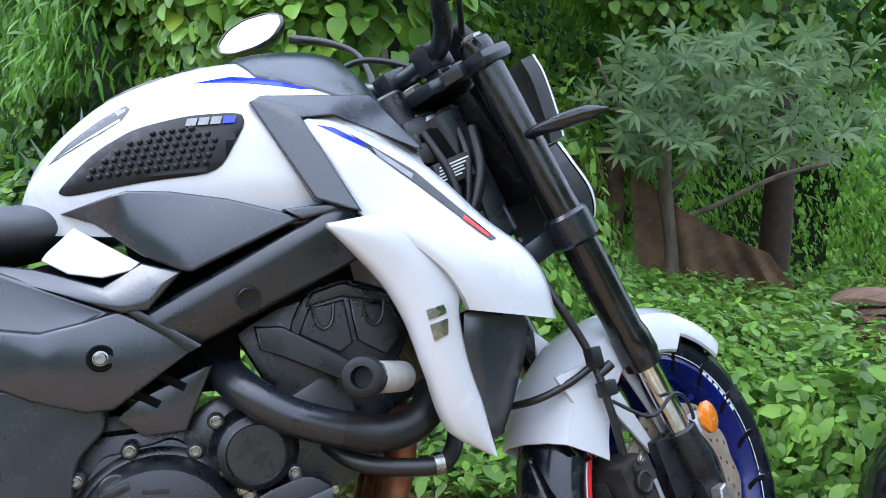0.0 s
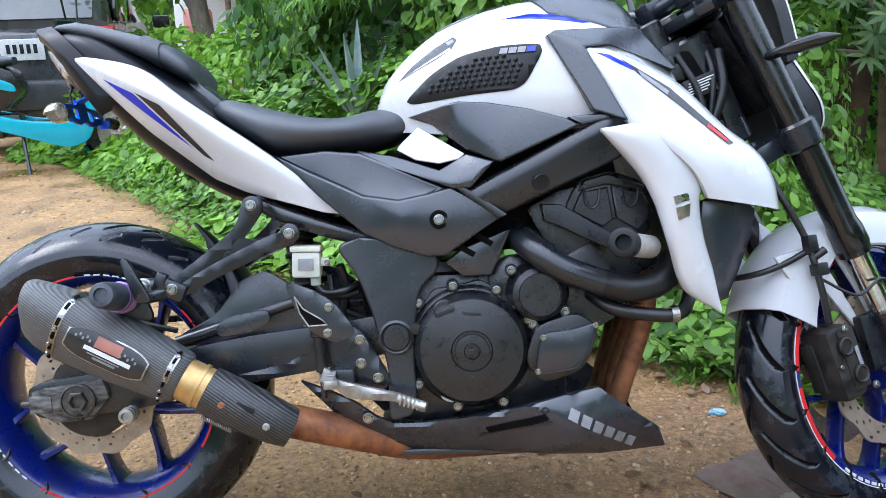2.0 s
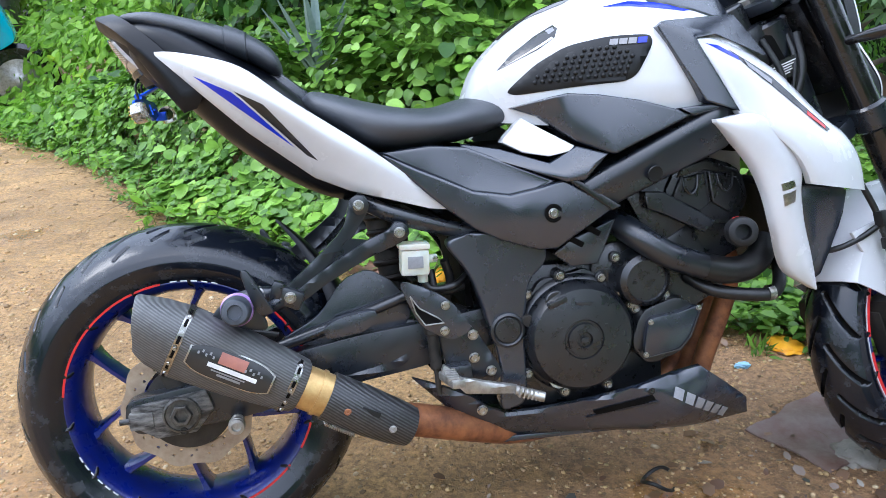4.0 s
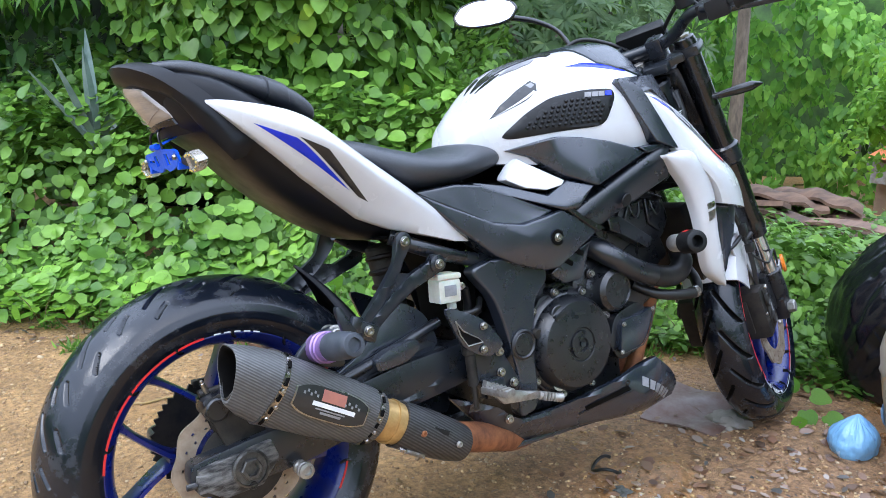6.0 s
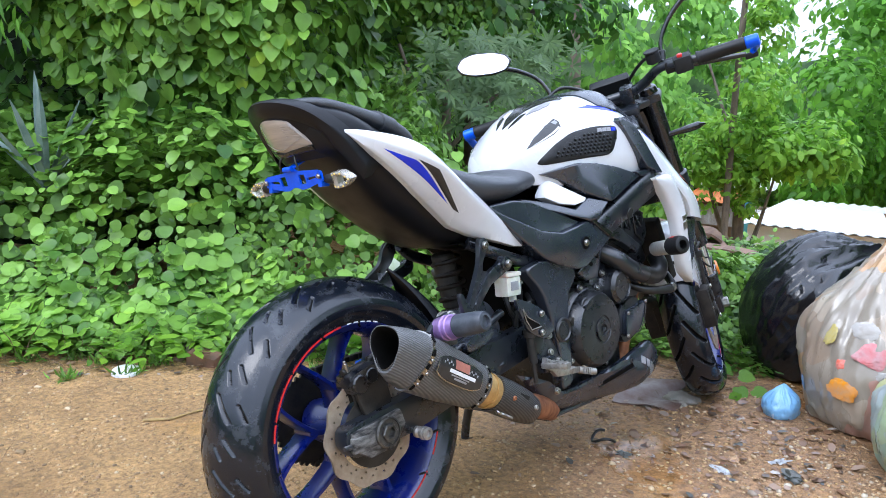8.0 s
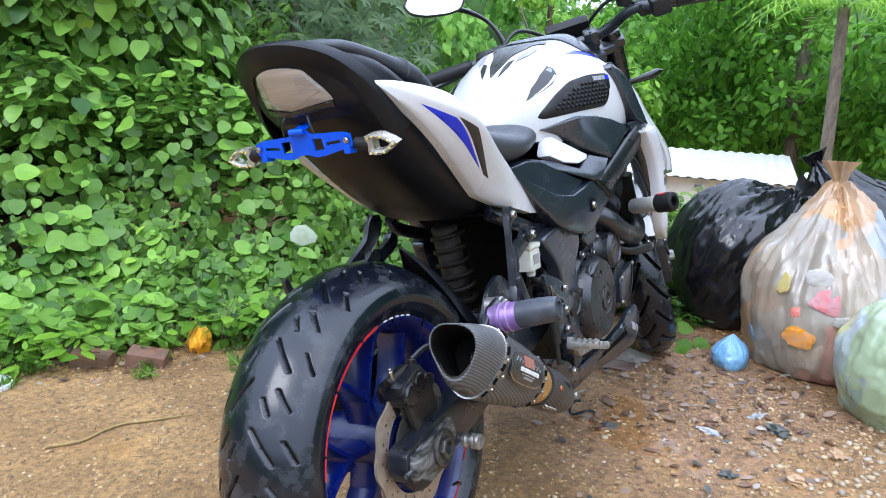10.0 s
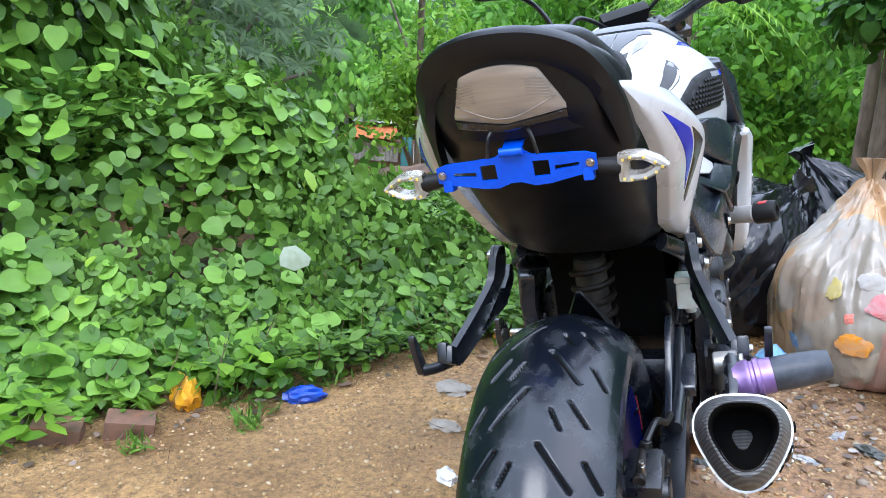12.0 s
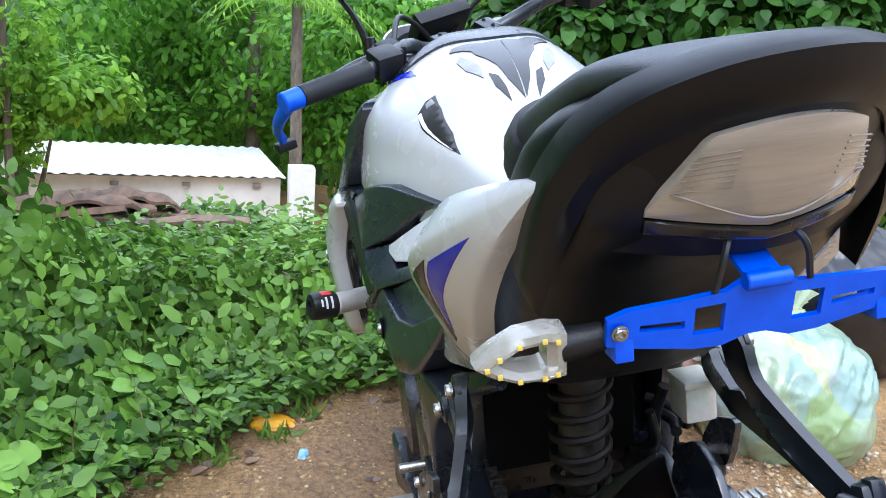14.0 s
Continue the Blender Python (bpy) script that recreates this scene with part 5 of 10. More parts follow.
# belly pan
BELLY = [(0.388, 0.325), (0.444, 0.306), (0.483, 0.288), (0.515, 0.262), (0.545, 0.247), (0.60, 0.247), (0.665, 0.254), (0.74, 0.268), (0.83, 0.29), (0.892, 0.303), (0.942, 0.265), (1.005, 0.216), (1.024, 0.173), (0.90, 0.176), (0.735, 0.183), (0.60, 0.188), (0.51, 0.195), (0.475, 0.225), (0.44, 0.27)]
BELLYF = surface([(0.40, 0.32, -0.165), (0.50, 0.26, -0.174), (0.52, 0.20, -0.135), (0.70, 0.255, -0.185), (0.72, 0.19, -0.15), (0.85, 0.285, -0.20), (0.85, 0.22, -0.205), (0.85, 0.185, -0.17), (0.95, 0.25, -0.19), (1.02, 0.18, -0.13)])
both("belly_pan", PLASTIC, "matt black belly pan", bike, BELLY, BELLYF, thick=0.012, soft=0.006)
part("belly_floor", block((0.74, 0, 0.182), (0.46, 0.27, 0.012), (0, 1, 0), 0.005), PLASTIC, bike)
# the vent's shade laid on as a dark film, nothing cut
part("belly_vent", strip([(0.70, 0.235), (0.80, 0.262), (0.806, 0.252), (0.71, 0.223)], BELLYF, lift=0.0025), DARK, bike)
part("belly_vent_edge", strip([(0.69, 0.221), (0.81, 0.250), (0.812, 0.247), (0.692, 0.218)], BELLYF, lift=0.003), FRAMEB, bike)
for i in range(6):
    x, z = 0.848 + i * 0.0205, 0.262 - i * 0.0118
    part("belly_lettering", strip([(x - 0.005, z + 0.010), (x + 0.010, z + 0.002), (x + 0.004, z - 0.016), (x - 0.011, z - 0.008)], BELLYF, lift=0.0022), DECALGREY, bike)
bolt((0.502, -0.178, 0.262), 0.009, parent=bike)
bolt((0.80, -0.196, 0.268), 0.008, parent=bike, mat=GRIME)

# -- rear set, pedal, hangers --
for s in (-1, 1):
    hp = [(0.373, 0.497), (0.386, 0.500), (0.433, 0.479), (0.459, 0.460), (0.492, 0.413), (0.458, 0.396), (0.434, 0.405), (0.403, 0.425)]
    inner = [(0.390, 0.476), (0.404, 0.455), (0.435, 0.436), (0.443, 0.428), (0.412, 0.426), (0.398, 0.448)]
    part("heel_guard", shell(rounded(hp, 2), lambda x, z: -0.190 - 0.012 * (x - 0.37) / 0.12, 0.008, 0.002, side=s), PLASTIC, bike, "black pointed heel guard")
    # flat near-black film painted for the shade in the opening
    part("heel_guard_opening", strip(rounded(inner, 2), lambda x, z: -0.190 - 0.012 * (x - 0.37) / 0.12, side=s, lift=0.001), DARK, bike)
    part("heel_guard_edge", tube([(x, s * (0.192 + 0.1 * (x - 0.37)), z) for x, z in inner + inner[:1]], 0.0013, 6, 1), ALU, bike)
    part("rearset_plate", shell(rounded([(0.435, 0.412), (0.49, 0.42), (0.545, 0.325), (0.53, 0.305), (0.45, 0.318)], 3), lambda x, z: -0.174, 0.012, 0.004, side=s), FRAMEB, bike)
    part("foot_peg", join(block((0.445, s * 0.228, 0.340), (0.024, 0.066, 0.015), (0, 0, -s * 12), 0.005), *[block((0.445, s * (0.205 + 0.012 * k), 0.348), (0.020, 0.005, 0.005), (0, 0, 0), 0.001) for k in range(5)]), ALU, bike, "ribbed aluminium foot peg")
    part("peg_bracket", block((0.462, s * 0.188, 0.336), (0.045, 0.03, 0.034), (0, 0, 0), 0.006), FRAMEB, bike)
    for x, z in ((0.447, 0.457), (0.443, 0.414)):
        bolt((x, s * 0.199, z), 0.0075, (0, s, 0), bike)
    for x, z in ((0.494, 0.396), (0.494, 0.356), (0.522, 0.330)):
        bolt((x, s * 0.176, z), 0.009, (0, s, 0), bike)
    # passenger peg hanger
    part("hanger_bracket", join(shell(rounded([(0.304, 0.632), (0.315, 0.645), (0.334, 0.643), (0.339, 0.622), (0.300, 0.568), (0.262, 0.528), (0.215, 0.492), (0.190, 0.488), (0.185, 0.508), (0.205, 0.522), (0.250, 0.556), (0.294, 0.594)], 2), lambda x, z: -0.158 - 0.46 * max(0, 0.32 - x), 0.012, 0.003, side=s),
                                shell(rounded([(0.367, 0.584), (0.377, 0.598), (0.394, 0.594), (0.398, 0.575), (0.388, 0.562), (0.348, 0.548), (0.262, 0.512), (0.205, 0.480), (0.192, 0.495), (0.25, 0.531), (0.33, 0.570)], 2), lambda x, z: -0.164 - 0.40 * max(0, 0.33 - x), 0.012, 0.003, side=s),
                                shell([(0.262, 0.540), (0.300, 0.576), (0.345, 0.566), (0.330, 0.553), (0.280, 0.528)], lambda x, z: -0.156 - 0.40 * max(0, 0.33 - x), 0.008, 0.001, side=s),
                                block((0.195, s * 0.212, 0.500), (0.05, 0.022, 0.030), (0, 25, 0), 0.006),
                                lathe([(0.010, 0), (0.016, 0.001), (0.016, 0.006), (0.010, 0.008)], turned((0.320, s * 0.154, 0.629), (0, s, 0)), 24),
                                lathe([(0.010, 0), (0.016, 0.001), (0.016, 0.006), (0.010, 0.008)], turned((0.383, s * 0.161, 0.580), (0, s, 0)), 24)), FRAMEB, bike, "black cast passenger peg hanger")
    bolt((0.320, s * 0.163, 0.629), 0.009, (0, s, 0), bike)
    bolt((0.383, s * 0.170, 0.580), 0.009, (0, s, 0), bike)
    bolt((0.200, s * 0.224, 0.500), 0.009, (0, s, 0), bike)
    part("passenger_peg", join(prism(rounded([(0.128, 0.552), (0.140, 0.556), (0.168, 0.500), (0.176, 0.484), (0.150, 0.482)], 2), s * 0.244, s * 0.254, 0.003), tube([(0.190, s * 0.212, 0.494), (0.172, s * 0.228, 0.490), (0.158, s * 0.248, 0.490)], [0.012, 0.010, 0.010], 12, 3, flat=0.7), block((0.180, s * 0.218, 0.512), (0.018, 0.016, 0.03), (0, 20, 0), 0.004)), FRAMEB, bike, "folded black passenger peg")
part("brake_pedal", join(shell([(0.428, 0.336), (0.436, 0.358), (0.446, 0.352), (0.452, 0.338), (0.505, 0.322), (0.560, 0.308), (0.560, 0.296), (0.500, 0.302), (0.470, 0.306), (0.455, 0.322)], lambda x, z: -0.213, 0.012, 0.003), rod((0.555, -0.208, 0.302), (0.602, -0.222, 0.288), 0.0085), *[block((0.560 + 0.007 * k, -0.219, 0.301 - 0.0023 * k), (0.003, 0.012, 0.016), (0, 18, 0), 0.0005) for k in range(6)]), ALU, bike, "aluminium rear brake pedal")
part("gear_lever", join(tube([(0.53, 0.19, 0.31), (0.58, 0.2, 0.30), (0.64, 0.205, 0.315)], 0.007, 10), rod((0.64, 0.195, 0.315), (0.64, 0.235, 0.315), 0.010)), ALU, bike)
part("brake_cylinder", join(rod((0.425, -0.178, 0.41), (0.428, -0.178, 0.345), 0.010), rod((0.424, -0.178, 0.425), (0.425, -0.178, 0.405), 0.014), rod((0.428, -0.178, 0.345), (0.43, -0.178, 0.30), 0.005)), GRIME, bike)
res = join(block((0.407, -0.142, 0.525), (0.048, 0.04, 0.044), (0, 2, 0), 0.005), block((0.407, -0.142, 0.552), (0.052, 0.044, 0.010), (0, 2, 0), 0.003), rod((0.42, -0.142, 0.505), (0.42, -0.142, 0.488), 0.009))
part("brake_fluid_reservoir", res, RESERVOIR, bike, "milky white brake fluid reservoir")
part("reservoir_label", block((0.407, -0.1632, 0.526), (0.026, 0.001, 0.02), (0, 2, 0), 0.0002), DECALGREY, bike)
part("reservoir_tab", join(block((0.437, -0.145, 0.528), (0.018, 0.012, 0.014), (0, 0, 0), 0.003)), RESERVOIR, bike)
bolt((0.442, -0.152, 0.528), 0.005, parent=bike)
part("reservoir_hose", tube([(0.42, -0.142, 0.49), (0.435, -0.145, 0.475), (0.47, -0.15, 0.478), (0.50, -0.12, 0.49)], 0.006), HOSE, bike)
part("wiring", join(tube([(0.46, -0.13, 0.52), (0.47, -0.12, 0.48), (0.46, -0.11, 0.43), (0.48, -0.1, 0.38)], 0.008), tube([(0.44, -0.1, 0.5), (0.45, -0.11, 0.45), (0.50, -0.1, 0.42)], 0.006), tube([(0.43, -0.13, 0.47), (0.46, -0.14, 0.468), (0.49, -0.13, 0.472)], 0.007)), HOSE, bike)
# side stand on the left
part("side_stand", join(tube([(0.60, 0.15, 0.235), (0.60, 0.21, 0.14), (0.605, 0.245, 0.035)], 0.012, 12, 4), block((0.608, 0.252, 0.03), (0.07, 0.035, 0.012), (10, 0, 0), 0.004)), FRAMEB, bike, "black side stand")

# -- exhaust silencer --
CAN0, CAN1 = Vector((-0.034, -0.210, 0.483)), Vector((0.200, -0.205, 0.352))
cax = (CAN1 - CAN0).normalized()
cup = Vector((-cax.z, 0, cax.x)) if cax.x > 0 else Vector((0, 0, 1))
cside = cax.cross(cup)


def can_ring(u, r, squash=1.0, back=0.0, n=44):
    """Rounded three-cornered ring at the share u of the can's length."""
    c = CAN0.lerp(CAN1, u)
    out = []
    for k in range(n):
        a = 2 * math.pi * k / n
        rad = r * (1 + 0.10 * math.cos(3 * (a + math.pi / 2)) * squash)
        p = c + cup * (rad * math.sin(a)) + cside * (rad * 0.96 * math.cos(a))
        out.append(p - cax * back * math.sin(a))
    return out


silencer = part("silencer", loft([can_ring(0.30, 0.030), can_ring(0.29, 0.036), can_ring(0.03, 0.0355), can_ring(0.004, 0.0368, back=0.011), can_ring(-0.008, 0.0385, back=0.014), can_ring(-0.010, 0.0402, back=0.0145), can_ring(-0.006, 0.0420, back=0.014), can_ring(0.03, 0.0455, back=0.010), can_ring(0.12, 0.0525, back=0.004), can_ring(0.28, 0.0575),
                                  can_ring(0.6, 0.055, 0.8), can_ring(0.9, 0.0485, 0.5), can_ring(1.0, 0.0445, 0.3), can_ring(1.02, 0.039, 0.2)]), CARBON, bike, "scuffed carbon-fibre exhaust silencer")
part("silencer_bore", rings(bmesh.new(), [can_ring(-0.0085, 0.0385, back=0.0145), can_ring(-0.004, 0.0364, back=0.013), can_ring(0.012, 0.0352, back=0.010), can_ring(0.05, 0.0345, back=0.005), can_ring(0.12, 0.0340), can_ring(0.26, 0.0345), can_ring(0.27, 0.012), can_ring(0.275, 0.012), can_ring(0.275, 0.0355)], cap=False), DARK, silencer)
for u, w, r in ((0.255, 0.040, 0.0590), (0.945, 0.040, 0.0480)):
    part("clamp_band", rings(bmesh.new(), [can_ring(u - w / 2, r - 0.003, 0.9), can_ring(u - w / 2, r, 0.9), can_ring(u + w / 2, r - 0.0012, 0.85), can_ring(u + w / 2, r - 0.004, 0.85), can_ring(u - w / 2, r - 0.003, 0.9)], cap=False), STEEL, silencer, "riveted metal clamp band")
    for k in range(5):
        a = -0.9 + 1.8 * k / 4
        p = CAN0.lerp(CAN1, u) + cup * (r * math.sin(a)) - cside * (-(r + 0.0) * math.cos(a))
        bolt(p, 0.0035, p - CAN0.lerp(CAN1, u), silencer, STEEL)
side_out = cside if cside.y < 0 else -cside
# shade in the band slots, drawn as near-black patches
for u, r in ((0.255, 0.0590), (0.945, 0.0480)):
    for k in range(6):
        a = -1.12 + 2.25 * k / 5
        slot = []
        for da in (-0.10, -0.05, 0.05, 0.10):
            c = CAN0.lerp(CAN1, u)
            outw = cup * math.sin(a + da) * 1.02 + side_out * math.cos(a + da)
            flank = r * (1 + 0.09 * math.cos(3 * (math.atan2(math.sin(a + da), math.cos(a + da)) + math.pi / 2)))
            slot.append([c + outw * (flank + o) + cax * q for q, o in ((-0.0022, 0.0004), (0.0022, 0.0004), (0.0022, -0.003), (-0.0022, -0.003))])
        part("band_slot", rings(bmesh.new(), slot), DARK, silencer)


def on_can(u, v):
    """Point on the can's outer flank: u along it, v up it in metres."""
    r = 0.0568 - 0.006 * max(0, (u - 0.4))
    a = v / r
    return CAN0.lerp(CAN1, u) + cup * (r * math.sin(a) * 1.0) + side_out * (r * 0.985 * math.cos(a))


def can_plate(us, vs, mat, name, off, label="", cut=0.3):
    bm = bmesh.new()
    grid = []
    nu, nv = 14, 10
    for i in range(nu + 1):
        row = []
        for j in range(nv + 1):
            fu, fv = i / nu, j / nv
            pinch = 1 - cut * abs(2 * fu - 1) ** 4
            v = (vs[0] + vs[1]) / 2 + (vs[1] - vs[0]) * (fv - 0.5) * pinch
            u = us[0] + (us[1] - us[0]) * fu
            p = on_can(u, v)
            row.append(p + (p - CAN0.lerp(CAN1, u)).normalized() * off)
        grid.append(row)
    rings(bm, grid, close=False, cap=False)
    ex = bmesh.ops.extrude_face_region(bm, geom=bm.faces[:])
    for v in ex["geom"]:
        if isinstance(v, bmesh.types.BMVert):
            v.co -= side_out * -0.0008
    return part(name, bm, mat, silencer, label)


can_plate((0.325, 0.83), (-0.026, 0.026), STEEL, "badge_rim", 0.0016, cut=0.45)
can_plate((0.335, 0.82), (-0.0235, 0.0235), DECALBLACK, "badge", 0.0026, "black riveted maker's badge", cut=0.45)
can_plate((0.50, 0.66), (0.003, 0.020), material("coppery_badge_patch", (0.42, 0.16, 0.11), 0.4, base2=(0.34, 0.13, 0.1), scale=60), "badge_patch", 0.0034, cut=0.0)
can_plate((0.45, 0.74), (-0.006, 0.0005), DECALWHITE, "badge_bar", 0.0034, cut=0.0)
can_plate((0.48, 0.68), (-0.0105, -0.0085), DECALGREY, "badge_bar", 0.0034, cut=0.0)
can_plate((0.52, 0.66), (-0.016, -0.0125), DECALGREY, "badge_bar", 0.0034, cut=0.0)
for i in range(5):
    can_plate((0.375 + i * 0.022, 0.386 + i * 0.022), (0.006 + 0.004 * (i % 2), 0.010 + 0.004 * (i % 2)), DECALGREY, "badge_check", 0.0034, cut=0.0)
    can_plate((0.655 + i * 0.024, 0.667 + i * 0.024), (0.004 + 0.004 * (i % 2), 0.008 + 0.004 * (i % 2)), DECALGREY, "badge_check", 0.0034, cut=0.0)
part("gold_sleeve", tube([CAN1 - cax * 0.01, CAN1 + cax * 0.03, CAN1 + cax * 0.055], 0.036, 28, 2), GOLD, bike, "heat-tinted gold exhaust sleeve")
part("sleeve_lip", tube([CAN1 + cax * 0.03, CAN1 + cax * 0.036], 0.0385, 28, 2), GOLD, bike)
SH0 = CAN1 + cax * 0.048
part("heat_shield", tube([SH0, SH0 + cax * 0.06, SH0 + cax * 0.115 + Vector((0, 0.004, 0)), SH0 + cax * 0.15 + Vector((0, 0.01, 0))], [0.0405, 0.041, 0.038, 0.034], 28, 4), CARBONSHIELD, bike, "dark woven exhaust heat shield")
for u, mt in ((0.035, RUST), (0.115, ALU)):
    p = SH0 + cax * u
    bolt(p + Vector((0, -0.0395, 0.0)), 0.006, (0, -1, 0.1), bike, mt)
part("shield_slot", block(SH0 + cax * 0.078 + Vector((0, -0.0375, 0.014)), (0.032, 0.003, 0.009), (0, 28, 0), 0.001), RUBBER, bike)
spring = [SH0 + cax * (-0.01 + 0.055 * t) + Vector((0, -0.02 + 0.004 * math.cos(t * 90), -0.043 + 0.004 * math.sin(t * 90))) for t in np.linspace(0, 1, 90)]
part("exhaust_spring", tube(spring, 0.0011, 6, 1), STEEL, bike)
part("silencer_bracket", join(prism(rounded([(0.07, 0.475), (0.115, 0.515), (0.145, 0.50), (0.165, 0.445), (0.11, 0.455)], 3), -0.208, -0.196, 0.003), tube([(0.19, -0.19, 0.50), (0.15, -0.2, 0.505), (0.12, -0.203, 0.50)], 0.012, 12)), FRAMEB, bike)
slide = lathe([(0.012, 0), (0.027, 0.001), (0.0275, 0.016), (0.029, 0.018), (0.029, 0.024), (0.0255, 0.026), (0.0255, 0.03), (0.029, 0.032), (0.029, 0.038), (0.0265, 0.04), (0.0265, 0.056), (0.01, 0.057)], turned((0.117, -0.203, 0.486), (0.06, -1, 0.17)) @ Matrix.Scale(0.88, 4), 36)
part("purple_spacer", slide, PURPLE, bike, "purple anodised crash bobbin spacer")
slide = lathe([(0.0225, 0), (0.0225, 0.024), (0.0210, 0.052), (0.0190, 0.066), (0.0175, 0.069), (0.011, 0.070), (0.0105, 0.064), (0.0005, 0.064)], turned((0.120, -0.252, 0.4945), (0.06, -1, 0.17)), 36)
part("crash_bobbin", slide, material("worn_grey_plastic", (0.028, 0.034, 0.044), 0.38, base2=(0.075, 0.083, 0.10), scale=40, rough2=0.6, spread=(0.4, 0.75)), bike, "worn blue-grey plastic crash bobbin")
part("bobbin_nut", join(rod((0.148, -0.178, 0.500), (0.148, -0.210, 0.503), 0.015), rod((0.148, -0.210, 0.503), (0.148, -0.217, 0.503), 0.010)), ALU, bike)
# frame crash bobbins
for s in (-1, 1):
    part("bobbin_stem", rod((0.985, s * 0.19, 0.535), (0.922, s * 0.272, 0.548), 0.0195), SATINALU, bike, "aluminium frame slider stem")
    bm = lathe([(0.0205, 0), (0.0235, 0.003), (0.0245, 0.036), (0.0225, 0.046), (0.019, 0.048), (0.0125, 0.048), (0.0115, 0.025), (0.0005, 0.025)], turned((0.926, s * 0.268, 0.5475), (-0.32, s * 0.92, 0.12)), 36)
    part("frame_slider", bm, RUBBER, bike, "worn black frame slider with red and white print")
    for a0, sw, h0, h1, mt in ((20, 60, 0.012, 0.030, DECALRED), (-40, 50, 0.012, 0.016, DECALWHITE), (-40, 50, 0.022, 0.026, DECALWHITE), (-30, 30, 0.030, 0.034, DECALWHITE)):
        part("slider_print", lathe([(0.0248, h0), (0.0250, h1)], turned((0.926, s * 0.268, 0.5475), (-0.32, s * 0.92, 0.12)), 10, a0 + 40, sw), mt, bike, fix=False)
# -- tank and bodywork --
TANK = [(0.530, 0.045, 0.790, 0.775, 0.755), (0.552, 0.086, 0.842, 0.79, 0.748), (0.605, 0.130, 0.896, 0.80, 0.742), (0.665, 0.168, 0.933, 0.795, 0.735), (0.745, 0.202, 0.959, 0.795, 0.735), (0.81, 0.219, 0.968, 0.795, 0.735),
        (0.87, 0.224, 0.969, 0.79, 0.735), (0.92, 0.216, 0.962, 0.785, 0.735), (0.965, 0.196, 0.942, 0.80, 0.735), (1.005, 0.172, 0.900, 0.79, 0.735), (1.05, 0.14, 0.850, 0.775, 0.735)]
_tank = np.array(blend_rows(TANK, 8))
# half section of the tank: flat crown, sloping shoulder, upright flank (share of half width, share of height over the widest line)
SHOULDER = np.array(blend_rows([(0.0, 1.0), (0.20, 0.998), (0.36, 0.975), (0.50, 0.90), (0.66, 0.765), (0.82, 0.615), (0.92, 0.485), (0.975, 0.30), (1.0, 0.0)], 5))


def tank_loop(x, hw, zt, zm, zb):
    """Closed section across the tank."""
    half_ = [(u * hw, zm + v * (zt - zm)) for u, v in SHOULDER] + [(0.99 * hw, zm - 0.5 * (zm - zb)), (0.93 * hw, zb), (0.5 * hw, zb)]
    return [(x, y, z) for y, z in half_] + [(x, -y, z) for y, z in half_[:0:-1]]


part("fuel_tank", loft([tank_loop(*row) for row in blend_rows(TANK, 5)]), WHITE, bike, "glossy white fuel tank", sharp=60)


def tank_y(x, z, lift=0.0):
    """Half width of the tank at a place on its side, as a negative y."""
    hw, zt, zm, zb = (float(np.interp(x, _tank[:, 0], _tank[:, k])) for k in (1, 2, 3, 4))
    if z >= zm:
        return -hw * float(np.interp((z - zm) / (zt - zm), SHOULDER[::-1, 1], SHOULDER[::-1, 0]))
    return -hw * (1 - 0.07 * min(1.0, (zm - z) / (zm - zb)))


PAD = rounded([(0.585, 0.796), (0.632, 0.838), (0.681, 0.864), (0.744, 0.874), (0.808, 0.873), (0.811, 0.858), (0.777, 0.800), (0.69, 0.797), (0.60, 0.789)], 4)
PADIN = rounded([(0.612, 0.803), (0.65, 0.838), (0.69, 0.856), (0.745, 0.864), (0.788, 0.845), (0.768, 0.806), (0.69, 0.803)], 4)
for s in (-1,):
    pad = part("knee_pad", shell(PAD, tank_y, thick=0.006, soft=0.004, cell=0.012, side=s, lift=0.006), RUBBER, bike, "black rubber knee pad with raised studs")
    part("pad_field", shell(PADIN, tank_y, thick=0.003, soft=0.0015, cell=0.012, side=s, lift=0.0072), RUBBER, pad)
    stud = lathe([(0.0038, 0), (0.0036, 0.002), (0.0026, 0.0034), (0.0005, 0.004)], seg=10)
    finish(stud)
    sme = bpy.data.meshes.new("stud")
    stud.to_mesh(sme)
    stud.free()
    sme.materials.append(RUBBER)
    for r in range(7):
        for c in range(17):
            x, z = 0.606 + c * 0.0112 + r * 0.004, 0.807 + r * 0.0088 + c * 0.0004
            if edge_distance(x, z, PADIN) > 0.003 and 0.61 < x < 0.79:
                inside = sum(((a[1] > z) != (b[1] > z)) and (x < (b[0] - a[0]) * (z - a[1]) / (b[1] - a[1] + 1e-12) + a[0]) for a, b in zip(PADIN, PADIN[1:] + PADIN[:1])) % 2
                if inside:
                    y = (tank_y(x, z) - 0.007) * -s
                    placed("stud", sme, turned((x, y, z), (-0.35, s, 0.25)), pad)
    for i, mt in enumerate((DECALGREY, DECALGREY, DECALGREY, DECALBLUE)):
        x = 0.746 + i * 0.0142
        w = 0.012 if i < 3 else 0.014
        part("pad_lettering", strip([(x - 0.001, 0.8685), (x + w - 0.001, 0.8685), (x + w - 0.004, 0.8590), (x - 0.004, 0.8590)], tank_y, side=s, lift=0.0085), mt, pad)
